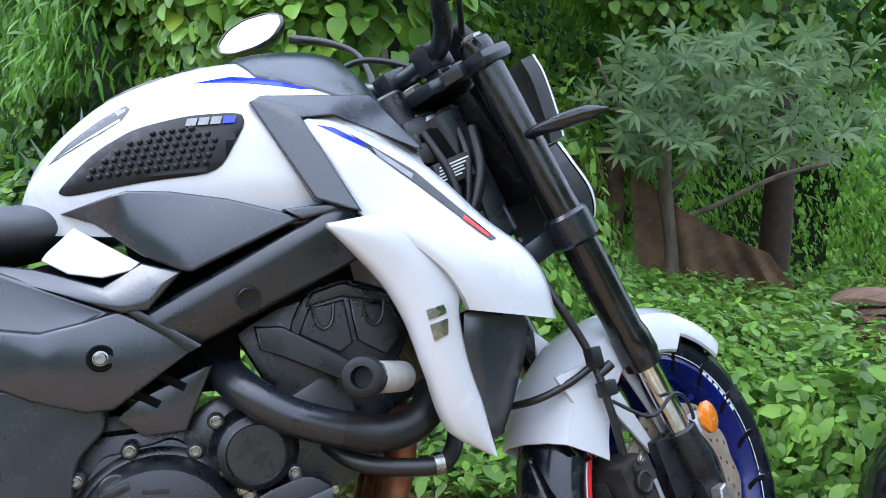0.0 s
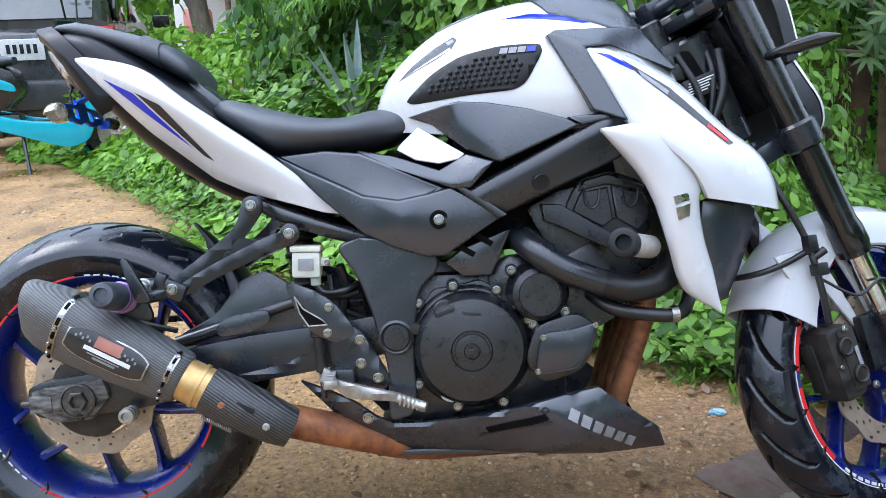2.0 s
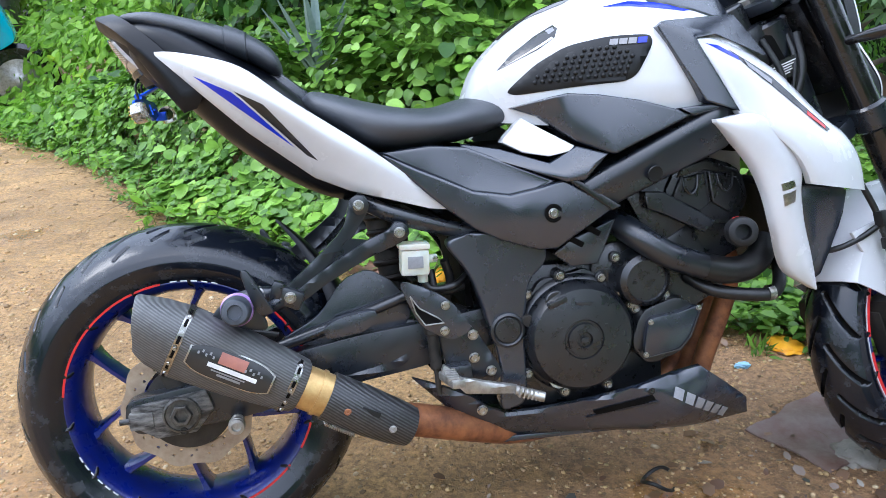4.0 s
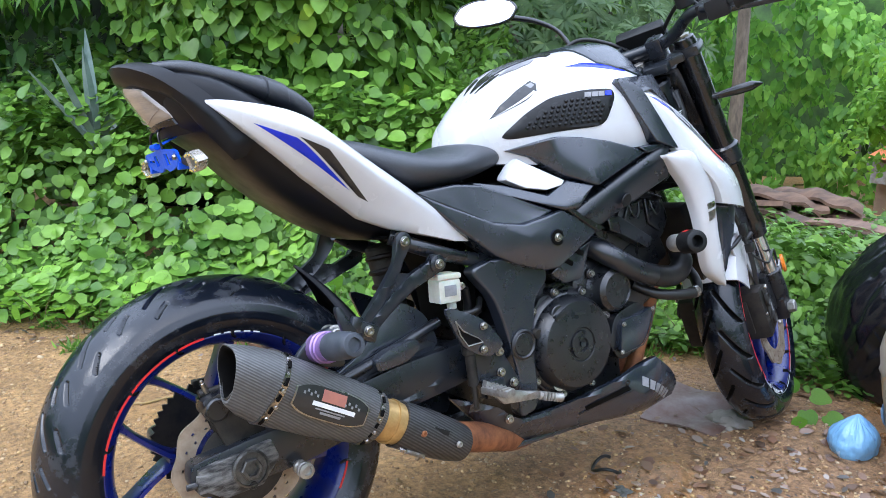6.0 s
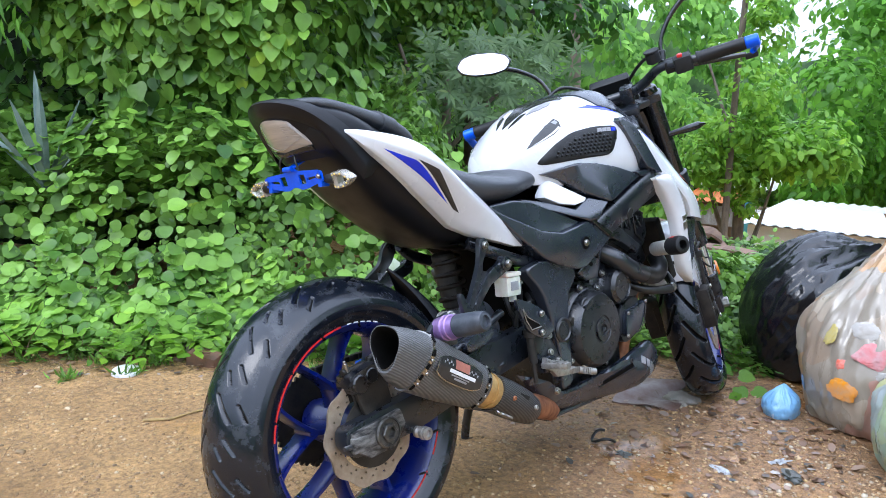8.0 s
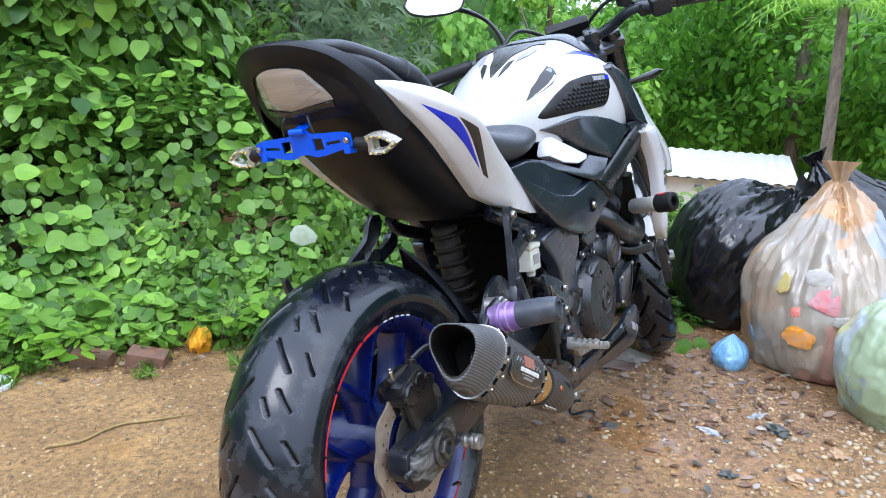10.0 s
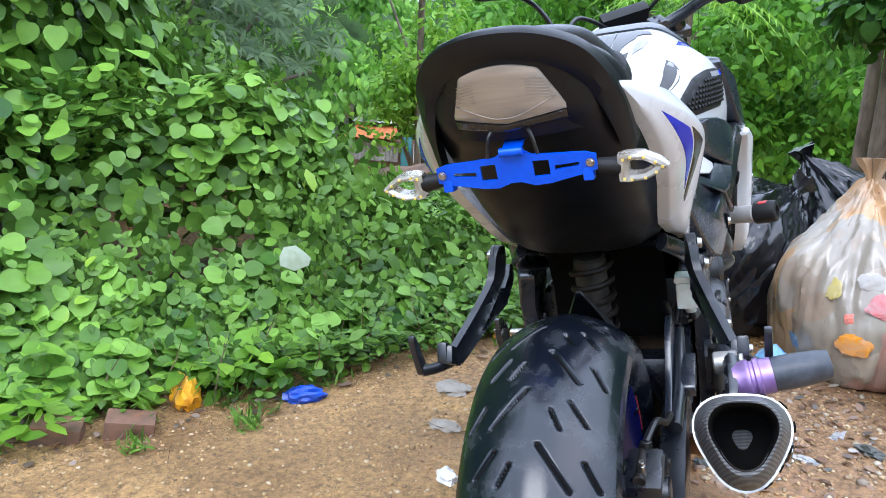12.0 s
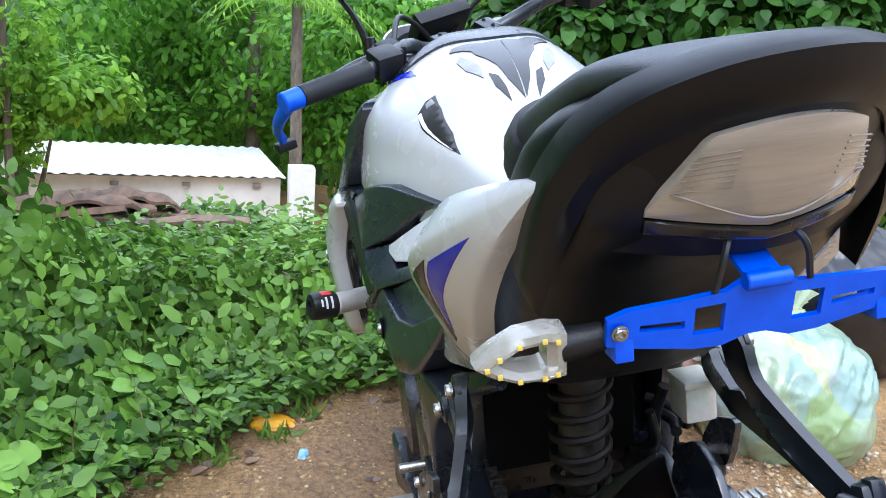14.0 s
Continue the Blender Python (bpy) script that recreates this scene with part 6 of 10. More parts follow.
for s in (-1, 1):
    part("tank_sticker", strip([(0.574, 0.832), (0.600, 0.858), (0.640, 0.886), (0.672, 0.903), (0.677, 0.896), (0.668, 0.880), (0.640, 0.862)], tank_y, side=s, lift=0.0014, cell=0.008), DECALBLACK, bike, "angular black tank sticker with a pale line")
    part("tank_sticker_line", strip([(0.585, 0.838), (0.640, 0.868), (0.664, 0.882), (0.666, 0.879), (0.641, 0.865)], tank_y, side=s, lift=0.0022, cell=0.008), DECALWHITE, bike)
    part("tank_sticker_mark", strip([(0.658, 0.894), (0.671, 0.899), (0.672, 0.893), (0.662, 0.887)], tank_y, side=s, lift=0.0022, cell=0.006), DECALGREY, bike)
    part("tank_stripe", strip([(0.755, 0.927), (0.80, 0.934), (0.85, 0.928), (0.90, 0.912), (0.885, 0.910), (0.84, 0.918), (0.80, 0.924)], tank_y, side=s, lift=0.0016), DECALBLUE, bike, "blue swoosh on the tank")
    part("tank_stripe", strip([(0.85, 0.931), (0.90, 0.924), (0.925, 0.908), (0.90, 0.914)], tank_y, side=s, lift=0.0018), DECALBLACK, bike)


def tank_top(x, y):
    """Height of the tank's top over a place in plan."""
    hw, zt, zm = (float(np.interp(x, _tank[:, 0], _tank[:, k])) for k in (1, 2, 3))
    return zm + (zt - zm) * float(np.interp(min(1.0, abs(y) / hw), SHOULDER[:, 0], SHOULDER[:, 1]))


def tank_film(outline, mat, label=""):
    """A sticker over the tank's spine, outline in plan."""
    bm = bmesh.new()
    bm.faces.new([bm.verts.new((x, y, 0)) for x, y in outline])
    xs, ys = [p[0] for p in outline], [p[1] for p in outline]
    for lo, hi, ax in ((min(xs), max(xs), 0), (min(ys), max(ys), 1)):
        n = int((hi - lo) / 0.008)
        for i in range(1, n + 1):
            co, no = [0, 0, 0], [0, 0, 0]
            co[ax], no[ax] = lo + (hi - lo) * i / (n + 1), 1
            bmesh.ops.bisect_plane(bm, geom=bm.verts[:] + bm.edges[:] + bm.faces[:], dist=1e-6, plane_co=co, plane_no=no)
    bmesh.ops.triangulate(bm, faces=[f for f in bm.faces if len(f.verts) > 4])
    for v in bm.verts:
        v.co.z = tank_top(v.co.x, v.co.y) + 0.0022
    ex = bmesh.ops.extrude_face_region(bm, geom=bm.faces[:])
    for v in ex["geom"]:
        if isinstance(v, bmesh.types.BMVert):
            v.co += Vector((0.001, 0, -0.0016))
    return part("tank_pad", bm, mat, bike, label)


for s in (-1, 1):
    tank_film([(0.764, s * 0.001), (0.764, s * 0.012), (0.757, s * 0.030), (0.766, s * 0.050), (0.760, s * 0.074), (0.744, s * 0.080), (0.734, s * 0.062), (0.724, s * 0.050), (0.706, s * 0.046), (0.690, s * 0.036), (0.665, s * 0.024), (0.630, s * 0.016), (0.598, s * 0.001)], DECALBLACK, "black winged tank pad")
    tank_film([(0.716, s * 0.070), (0.700, s * 0.076), (0.668, s * 0.068), (0.640, s * 0.048), (0.664, s * 0.047), (0.692, s * 0.056)], DECALGREY, "grey side flash of the tank pad")
    tank_film([(0.648, s * 0.040), (0.622, s * 0.036), (0.596, s * 0.020), (0.618, s * 0.022), (0.640, s * 0.028)], DECALBLACK)
half = [(0.795, 0.03), (0.815, 0.105)] + [(x, -tank_y(x, z)) for x, z in ((0.832, 0.930), (0.88, 0.916), (0.937, 0.898), (0.985, 0.868), (1.024, 0.835))] + [(1.046, 0.10)]
plan = half + [(x, -y) for x, y in half[::-1]]
cov = bmesh.new()
cov.faces.new([cov.verts.new((x, y, 0)) for x, y in plan])
for lo, hi, ax in ((0.795, 1.046, 0), (-0.20, 0.20, 1)):
    m_ = int((hi - lo) / 0.010)
    for q in range(1, m_ + 1):
        co, no = [0, 0, 0], [0, 0, 0]
        co[ax], no[ax] = lo + (hi - lo) * q / (m_ + 1), 1
        bmesh.ops.bisect_plane(cov, geom=cov.verts[:] + cov.edges[:] + cov.faces[:], dist=1e-6, plane_co=co, plane_no=no)
bmesh.ops.triangulate(cov, faces=[f for f in cov.faces if len(f.verts) > 4])
for v in cov.verts:
    rim = min(1.0, edge_distance(v.co.x, v.co.y, plan) / 0.03)
    crest = max(0.0, 1 - abs(v.co.x - 0.940) / 0.13) * max(0.0, 1 - max(0.0, abs(v.co.y) - 0.06) / 0.07)
    v.co.z = tank_top(v.co.x, v.co.y) + 0.004 + 0.004 * math.sqrt(rim) + 0.014 * crest
ex = bmesh.ops.extrude_face_region(cov, geom=cov.faces[:])
for v in ex["geom"]:
    if isinstance(v, bmesh.types.BMVert):
        v.co.z -= 0.02
part("tank_front_cover", cov, PLASTIC, bike, "satin black tank front cover")
facets("tank_lower_cover", PLASTIC, "satin black cover below the tank", bike, [(0.589, 0.130, 0.769), (0.649, 0.178, 0.783), (0.672, 0.190, 0.787), (0.720, 0.205, 0.782), (0.783, 0.220, 0.769), (0.846, 0.232, 0.749), (0.867, 0.234, 0.739), (0.739, 0.226, 0.685), (0.728, 0.224, 0.687), (0.683, 0.195, 0.709), (0.629, 0.150, 0.753), (0.724, 0.224, 0.728), (0.673, 0.190, 0.745)],
       [(0, 1, 12, 10), (1, 2, 12), (2, 3, 11, 12), (3, 4, 11), (4, 5, 6, 11), (6, 7, 11), (7, 8, 11), (8, 9, 12, 11), (9, 10, 12)], 0.05, 0.004, 3)
facets("cover_ridge", PLASTIC, "", bike, [(0.846, 0.236, 0.751), (0.903, 0.240, 0.756), (0.912, 0.242, 0.747), (0.868, 0.238, 0.737)], [(0, 1, 2, 3)], 0.03, 0.003)
facets("seat_side_panel", WHITE, "white panel below the seat nose", bike, [(0.605, 0.140, 0.751), (0.632, 0.160, 0.733), (0.681, 0.190, 0.701), (0.671, 0.192, 0.692), (0.638, 0.185, 0.686), (0.599, 0.168, 0.694), (0.568, 0.148, 0.713), (0.573, 0.145, 0.721), (0.622, 0.170, 0.712)], [(0, 1, 8, 7), (1, 2, 8), (2, 3, 4, 8), (4, 5, 8), (5, 6, 7, 8)], 0.03, 0.003, 3)
facets("side_cover_band", PLASTIC, "", bike, [(0.500, 0.130, 0.716), (0.562, 0.152, 0.703), (0.638, 0.184, 0.676), (0.683, 0.192, 0.701), (0.727, 0.222, 0.686), (0.688, 0.217, 0.645), (0.659, 0.209, 0.644), (0.562, 0.168, 0.682), (0.500, 0.142, 0.703), (0.651, 0.210, 0.659), (0.695, 0.224, 0.669)],
       [(0, 1, 7, 8), (1, 2, 9, 7), (2, 3, 10, 9), (3, 4, 10), (4, 5, 10), (5, 6, 9, 10), (6, 7, 9)], 0.04, 0.003)
facets("side_cover_upper", PLASTIC, "scalloped satin black side cover", bike, [(0.365, 0.140, 0.710), (0.447, 0.150, 0.717), (0.506, 0.152, 0.710), (0.650, 0.192, 0.646), (0.617, 0.186, 0.634), (0.568, 0.180, 0.625), (0.509, 0.168, 0.635), (0.460, 0.156, 0.659), (0.420, 0.148, 0.678), (0.515, 0.158, 0.676), (0.58, 0.168, 0.652)],
       [(0, 1, 8), (1, 2, 9, 7), (1, 7, 8), (2, 3, 10, 9), (3, 4, 10), (4, 5, 10), (5, 6, 9, 10), (6, 7, 9)], 0.04, 0.006, 3)
facets("side_cover_lower", PLASTIC, "satin black lower side cover", bike, [(0.360, 0.143, 0.712), (0.420, 0.157, 0.681), (0.460, 0.167, 0.662), (0.509, 0.180, 0.638), (0.568, 0.192, 0.628), (0.617, 0.199, 0.637), (0.656, 0.203, 0.648), (0.739, 0.216, 0.598), (0.643, 0.199, 0.534), (0.613, 0.194, 0.533), (0.555, 0.184, 0.551), (0.506, 0.178, 0.576), (0.439, 0.161, 0.634), (0.576, 0.202, 0.594), (0.668, 0.214, 0.592)],
       [(0, 1, 12), (1, 2, 12), (2, 3, 11, 12), (3, 4, 13), (4, 5, 13), (5, 6, 14, 13), (6, 7, 14), (7, 8, 14), (8, 9, 13, 14), (9, 10, 13), (10, 11, 13), (11, 3, 13)], 0.05, 0.005, 3)
facets("side_cover_trim", GLOSSB, "", bike, [(0.662, 0.209, 0.646), (0.676, 0.211, 0.648), (0.745, 0.224, 0.600), (0.731, 0.222, 0.593)], [(0, 1, 2, 3)], 0.02, 0.002)
for s in (-1, 1):
    # recess shade put in as a near-black ring round the bolt
    part("bolt_recess", lathe([(0.006, 0), (0.015, 0.0006), (0.0155, 0.002), (0.0135, 0.003), (0.006, 0.0012)], turned((0.634, s * 0.2075, 0.595), (0, s, 0)), 24), DARK, bike)
    bolt((0.634, s * 0.2085, 0.595), 0.0085, (0, s, 0), bike)
    part("frame_plug", lathe([(0.010, 0), (0.014, 0.001), (0.013, 0.003), (0.009, 0.002), (0.0005, 0.003)], turned((0.80, s * 0.233, 0.649), (0.1, s, -0.25)), 24), RUBBER, bike)
facets("tank_side_arm", PLASTIC, "black angular tank side trim", bike, [(0.817, 0.217, 0.883), (0.831, 0.214, 0.892), (0.974, 0.168, 0.902), (1.046, 0.148, 0.832), (1.036, 0.160, 0.831), (0.919, 0.214, 0.867), (0.877, 0.231, 0.860), (0.885, 0.237, 0.842), (0.936, 0.260, 0.741), (0.884, 0.248, 0.760), (0.868, 0.226, 0.874), (0.868, 0.242, 0.850)],
       [(0, 1, 10), (1, 2, 5, 10), (5, 6, 10), (2, 3, 4, 5), (0, 10, 11, 9), (10, 6, 7, 11), (11, 7, 8, 9)], 0.06, 0.003)
def swept_panel(name, label, edge_a, edge_b, bulge, thick, n=14):
    """A moulded panel swept between two edges (x, half width, z), crowned between them; gives back its outer face as y(x, z)."""
    pa, pb = spline(edge_a, 7), spline(edge_b, 7)
    face = []
    for p, q in zip(pa, pb):
        wide = min(1.0, (p - q).length / 0.09)
        row = []
        for k in range(n + 1):
            u = k / n
            c = p.lerp(q, u)
            rim = min(1.0, min(u, 1 - u) / 0.10)
            c.y += bulge * wide * (1 - abs(2 * u - 1) ** 1.7) - 0.005 * (1 - math.sqrt(1 - (1 - rim) ** 2))
            row.append(c)
        face.append(row)
    for s in (-1, 1):
        loops = [[Vector((c.x, s * c.y, c.z)) for c in row] + [Vector((c.x, s * (c.y - thick), c.z)) for c in row[::-1]] for row in face]
        part(name, rings(bmesh.new(), loops), WHITE, bike, label, sharp=50)
    return surface([(c.x, c.z, -c.y) for row in face[1::6] for c in row[1:-1:3]])


SHF = swept_panel("tank_shroud", "white angular tank shroud",
                  [(0.885, 0.224, 0.861), (0.930, 0.210, 0.857), (1.028, 0.203, 0.807), (1.107, 0.210, 0.729), (1.158, 0.214, 0.686), (1.183, 0.217, 0.643), (1.191, 0.222, 0.590)],
                  [(0.877, 0.227, 0.856), (0.905, 0.243, 0.800), (0.937, 0.258, 0.737), (0.985, 0.270, 0.704), (1.028, 0.274, 0.665), (1.048, 0.273, 0.635), (1.058, 0.268, 0.614)], 0.014, 0.016)
WINGF = swept_panel("radiator_wing", "white pointed radiator shroud wing",
                    [(0.893, 0.262, 0.730), (0.969, 0.262, 0.734), (1.030, 0.250, 0.690), (1.052, 0.250, 0.640), (1.049, 0.254, 0.605), (1.056, 0.252, 0.551), (1.073, 0.246, 0.493), (1.086, 0.240, 0.432)],
                    [(0.893, 0.262, 0.725), (0.929, 0.262, 0.687), (0.958, 0.262, 0.650), (0.978, 0.260, 0.612), (0.990, 0.258, 0.578), (1.002, 0.254, 0.540), (1.027, 0.246, 0.468), (1.084, 0.240, 0.428)], 0.017, 0.018)
both("shroud_stripe", DECALBLUE, "", bike, [(0.893, 0.8515), (0.915, 0.848), (0.965, 0.820), (0.95, 0.822)], SHF, thick=0.0018, soft=0.0005, lift=0.002)
both("shroud_stripe", DECALBLACK, "", bike, [(0.935, 0.840), (1.012, 0.793), (1.11, 0.70), (1.10, 0.698), (1.01, 0.775), (0.96, 0.815)], SHF, thick=0.0018, soft=0.0005, lift=0.0021)
both("shroud_print", DECALGREY, "", bike, [(0.96, 0.823), (1.01, 0.787), (1.005, 0.780), (0.965, 0.811)], SHF, thick=0.0018, soft=0.0004, lift=0.003)
both("shroud_print", DECALRED, "", bike, [(1.07, 0.733), (1.10, 0.706), (1.096, 0.702), (1.066, 0.727)], SHF, thick=0.0018, soft=0.0004, lift=0.003)
for emb in ([(1.001, 0.619), (1.024, 0.624), (1.027, 0.613), (1.004, 0.607)], [(1.005, 0.601), (1.028, 0.607), (1.027, 0.588), (1.009, 0.581)]):
    both("shroud_emblem", STEEL, "polished metal emblem", bike, emb, WINGF, thick=0.006, soft=0.001, lift=0.003)
both("radiator_side", PLASTIC, "black radiator side cover", bike, rounded([(1.046, 0.622), (1.158, 0.604), (1.098, 0.440), (1.070, 0.465)], 2), surface([(1.046, 0.622, -0.250), (1.158, 0.604, -0.234), (1.098, 0.44, -0.232), (1.070, 0.465, -0.240)]), thick=0.02, soft=0.005)

# -- seats and tail --
SEATR = [(0.245, 0.075, 0.812, 0.795, 0.785), (0.262, 0.105, 0.820, 0.79, 0.770), (0.30, 0.128, 0.813, 0.775, 0.742), (0.355, 0.148, 0.797, 0.755, 0.712), (0.42, 0.154, 0.782, 0.748, 0.708), (0.475, 0.148, 0.780, 0.748, 0.712), (0.53, 0.132, 0.792, 0.752, 0.720),
         (0.575, 0.116, 0.787, 0.756, 0.732), (0.600, 0.09, 0.772, 0.756, 0.742)]
part("rider_seat", loft([sect(x, hw, zt, zm, zb, 2.6, 40, low=0.93) for x, hw, zt, zm, zb in blend_rows(SEATR, 5)]), SEAT, bike, "black vinyl rider seat")
PIL = [(-0.045, 0.045, 0.958, 0.952, 0.948), (-0.032, 0.072, 0.965, 0.954, 0.945), (0.011, 0.092, 0.966, 0.947, 0.932), (0.071, 0.10, 0.952, 0.930, 0.912), (0.131, 0.108, 0.934, 0.908, 0.886), (0.170, 0.110, 0.918, 0.890, 0.866), (0.196, 0.108, 0.900, 0.874, 0.850), (0.209, 0.100, 0.884, 0.866, 0.848), (0.214, 0.08, 0.872, 0.860, 0.850)]
part("passenger_seat", shifted(loft([sect(x, hw, zt, zm, zb, 3.0, 36, low=0.95) for x, hw, zt, zm, zb in blend_rows(PIL, 5)])), SEAT, bike, "black vinyl passenger seat")
part("seat_strap", shifted(loft([sect(x, hw, zt, zm, zb, 3.0, 36, low=0.95) for x, hw, zt, zm, zb in ((0.128, 0.1075, 0.9345, 0.909, 0.888), (0.130, 0.112, 0.9385, 0.909, 0.884), (0.146, 0.1125, 0.932, 0.902, 0.877), (0.162, 0.113, 0.9245, 0.894, 0.868), (0.164, 0.109, 0.9205, 0.894, 0.870))])), SEAT, bike, "black passenger grab strap")
TAILR = [(-0.03, 0.070, 0.950, 0.92, 0.885), (-0.005, 0.100, 0.952, 0.91, 0.850), (0.05, 0.121, 0.938, 0.885, 0.808), (0.12, 0.124, 0.900, 0.84, 0.738), (0.20, 0.124, 0.850, 0.775, 0.676), (0.28, 0.122, 0.775, 0.715, 0.634),
         (0.36, 0.118, 0.715, 0.68, 0.622), (0.45, 0.10, 0.645, 0.63, 0.600)]
part("tail_unit", shifted(loft([sect(x, hw, zt, zm, zb, 3.4, 44, low=0.93) for x, hw, zt, zm, zb in blend_rows(TAILR, 4)])), TAILB, bike, "satin black tail unit")


def tail_x(y, z, back=0.0):
    """How far to the rear the rounded tail end reaches at a place across and up."""
    return -0.075 + 0.58 * (0.93 - z) + 5.5 * y * y + back


def patch(edge_low, edge_high, wide, back, deep, nu=40, nv=10, crown=0.0):
    """Solid piece of the rounded tail end between two edges, as wide as given, reaching deep into the tail."""
    bm = bmesh.new()
    front, rear = [], []
    for i in range(nu + 1):
        y = wide * (2 * i / nu - 1)
        lo, hi = edge_low(abs(y)), edge_high(abs(y))
        col = []
        for k in range(nv + 1):
            u = k / nv
            z = lo + (hi - lo) * u
            rim = min(1.0, 5 * min(u, 1 - u, (i + 0.15) / nu, (nu + 0.15 - i) / nu))
            col.append(Vector((tail_x(y, z, back) - crown * math.sqrt(rim), y, z)))
        front.append(col)
        rear.append([p + Vector((deep, 0, 0.3 * deep)) for p in col])
    loops = [f + r[::-1] for f, r in zip(front, rear)]
    return rings(bm, loops)


part("tail_end", shifted(patch(lambda y: 0.843 + 0.6 * y * y, lambda y: 0.948 - 4.5 * y * y, 0.116, 0.004, 0.03)), TAILB, bike)
part("light_ledge", shifted(patch(lambda y: 0.8535 + 0.12 * y, lambda y: 0.8615 + 0.14 * y, 0.066, -0.003, 0.02, crown=0.002)), GLOSSB, bike)
part("tail_bridge", block((0.225, 0.008, 0.825), (0.08, 0.12, 0.03), (0, 40, 0), 0.01), PLASTIC, bike)
# broad arched band round the tail's end
OUTER = spline([(0.062, -0.128, 0.815), (0.012, -0.122, 0.880), (-0.040, -0.098, 0.930), (-0.075, -0.055, 0.954), (-0.090, 0.0, 0.961), (-0.075, 0.055, 0.954), (-0.040, 0.098, 0.930), (0.012, 0.122, 0.880), (0.062, 0.128, 0.815)], 6)
INNER = spline([(0.055, -0.117, 0.795), (0.012, -0.106, 0.852), (-0.018, -0.085, 0.898), (-0.056, -0.050, 0.924), (-0.074, 0.0, 0.932), (-0.056, 0.050, 0.924), (-0.018, 0.085, 0.898), (0.012, 0.106, 0.852), (0.055, 0.117, 0.795)], 6)
arch = []
for o, i in zip(OUTER, INNER):
    inward = Vector((0.9, 0, 0.25)).normalized()
    mid = (o + i) / 2 + Vector((-0.004, 0, -0.002))
    arch.append([o + inward * 0.030, o + Vector((0.004, 0, 0.004)), o, (o * 0.8 + mid * 0.2), mid, (i * 0.85 + mid * 0.15), i, i + inward * 0.010, i + inward * 0.022])
part("tail_band", shifted(rings(bmesh.new(), arch)), TAILB, bike, "broad black arched tail band")
CREST = np.array(blend_rows([(0.00, 0.897, 0.108, 0.10, 0.9), (0.04, 0.880, 0.134, 0.25, 0.9), (0.09, 0.857, 0.164, 0.50, 0.9), (0.15, 0.828, 0.190, 0.66, 0.9), (0.20, 0.800, 0.195, 0.72, 1.0), (0.28, 0.742, 0.178, 0.60, 0.8), (0.36, 0.690, 0.160, 0.35, 0.6), (0.43, 0.640, 0.150, 0.15, 0.3), (0.50, 0.590, 0.146, 0.10, 0.2)], 8))


def tail_face(x, z):
    """Side of the tail: two flanks meeting in a soft crest."""
    zc, yc, below, above = (float(np.interp(x, CREST[:, 0], CREST[:, k])) for k in (1, 2, 3, 4))
    d = z - zc
    return -(yc - (above if d > 0 else below) * (math.sqrt(d * d + 0.0001) - 0.01))


TOPZ = np.array(blend_rows([(0.014, 0.894), (0.06, 0.889), (0.15, 0.862), (0.228, 0.803), (0.36, 0.708), (0.478, 0.608)], 8))
LOWZ = np.array([(0.014, 0.8935), (0.155, 0.757), (0.255, 0.676), (0.31, 0.651), (0.44, 0.612), (0.478, 0.6075)])
for s in (-1, 1):
    loops = []
    for x in np.linspace(0.015, 0.477, 74):
        hi, lo = float(np.interp(x, TOPZ[:, 0], TOPZ[:, 1])), float(np.interp(x, LOWZ[:, 0], LOWZ[:, 1]))
        zc = min(max(float(np.interp(x, CREST[:, 0], CREST[:, 1])), lo), hi)
        zz = [lo + (zc - lo) * u for u in (0, 0.03, 0.3, 0.6, 0.85, 0.95)] + [zc + (hi - zc) * u for u in (0, 0.05, 0.15, 0.4, 0.7, 0.97, 1.0)]
        drop = [0.004, 0.0] + [0.0] * 9 + [0.0, 0.004]
        face = [(x, -s * (tail_face(x, z) + d), z) for z, d in zip(zz, drop)]
        loops.append(face + [(px, py - s * 0.014, pz) for px, py, pz in face[::-1]])
    part("tail_panel", shifted(rings(bmesh.new(), loops)), WHITE, bike, "white tail side panel", sharp=50)
    for outline, mat, label in (([(0.080, 0.850), (0.138, 0.821), (0.152, 0.808), (0.228, 0.728)], DECALBLUE, "blue tail decal"), ([(0.142, 0.822), (0.185, 0.799), (0.262, 0.705), (0.245, 0.715), (0.164, 0.800)], DECALBLACK, "")):
        part("tail_decal", shifted(shell(outline, tail_face, thick=0.004, soft=0.0005, cell=0.006, side=s, lift=0.0012)), mat, bike, label)
# tail light on the sloping rear face
tail_light = part("tail_light", shifted(patch(lambda y: 0.8625 + 0.15 * y, lambda y: 0.9275 - 4.0 * y * y if y < 0.045 else 0.9194 - 2.0 * (y - 0.045), 0.066, -0.001, 0.02, crown=0.003)), SMOKED, bike, "smoked clear tail light lens")
def lens_line(pts, r):
    return shifted(tube([Vector((tail_x(y, z, -0.0042), y, z)) for y, z in pts], r, 6, 3))


LENSLINE = material("lens_moulding", (0.17, 0.14, 0.115), 0.3, base2=(0.24, 0.20, 0.165), scale=60)
part("reflector_edge", lens_line([(-0.058, 0.888), (-0.035, 0.878), (-0.015, 0.8705), (0.0, 0.869), (0.015, 0.8705), (0.035, 0.878), (0.058, 0.888)], 0.0008), LENSLINE, tail_light)
for s in (-1, 1):
    for k in range(7):
        part("lens_ridge", lens_line([(s * 0.030, 0.912 - 0.0035 * k), (s * (0.050 + 0.0012 * k), 0.909 - 0.0035 * k)], 0.0006), LENSLINE, tail_light)
# number plate bracket and indicators
PLM = Matrix.Translation((-0.026, TAIL_SHIFT, 0.806)) @ Euler((0, radians(-14), 0)).to_matrix().to_4x4()


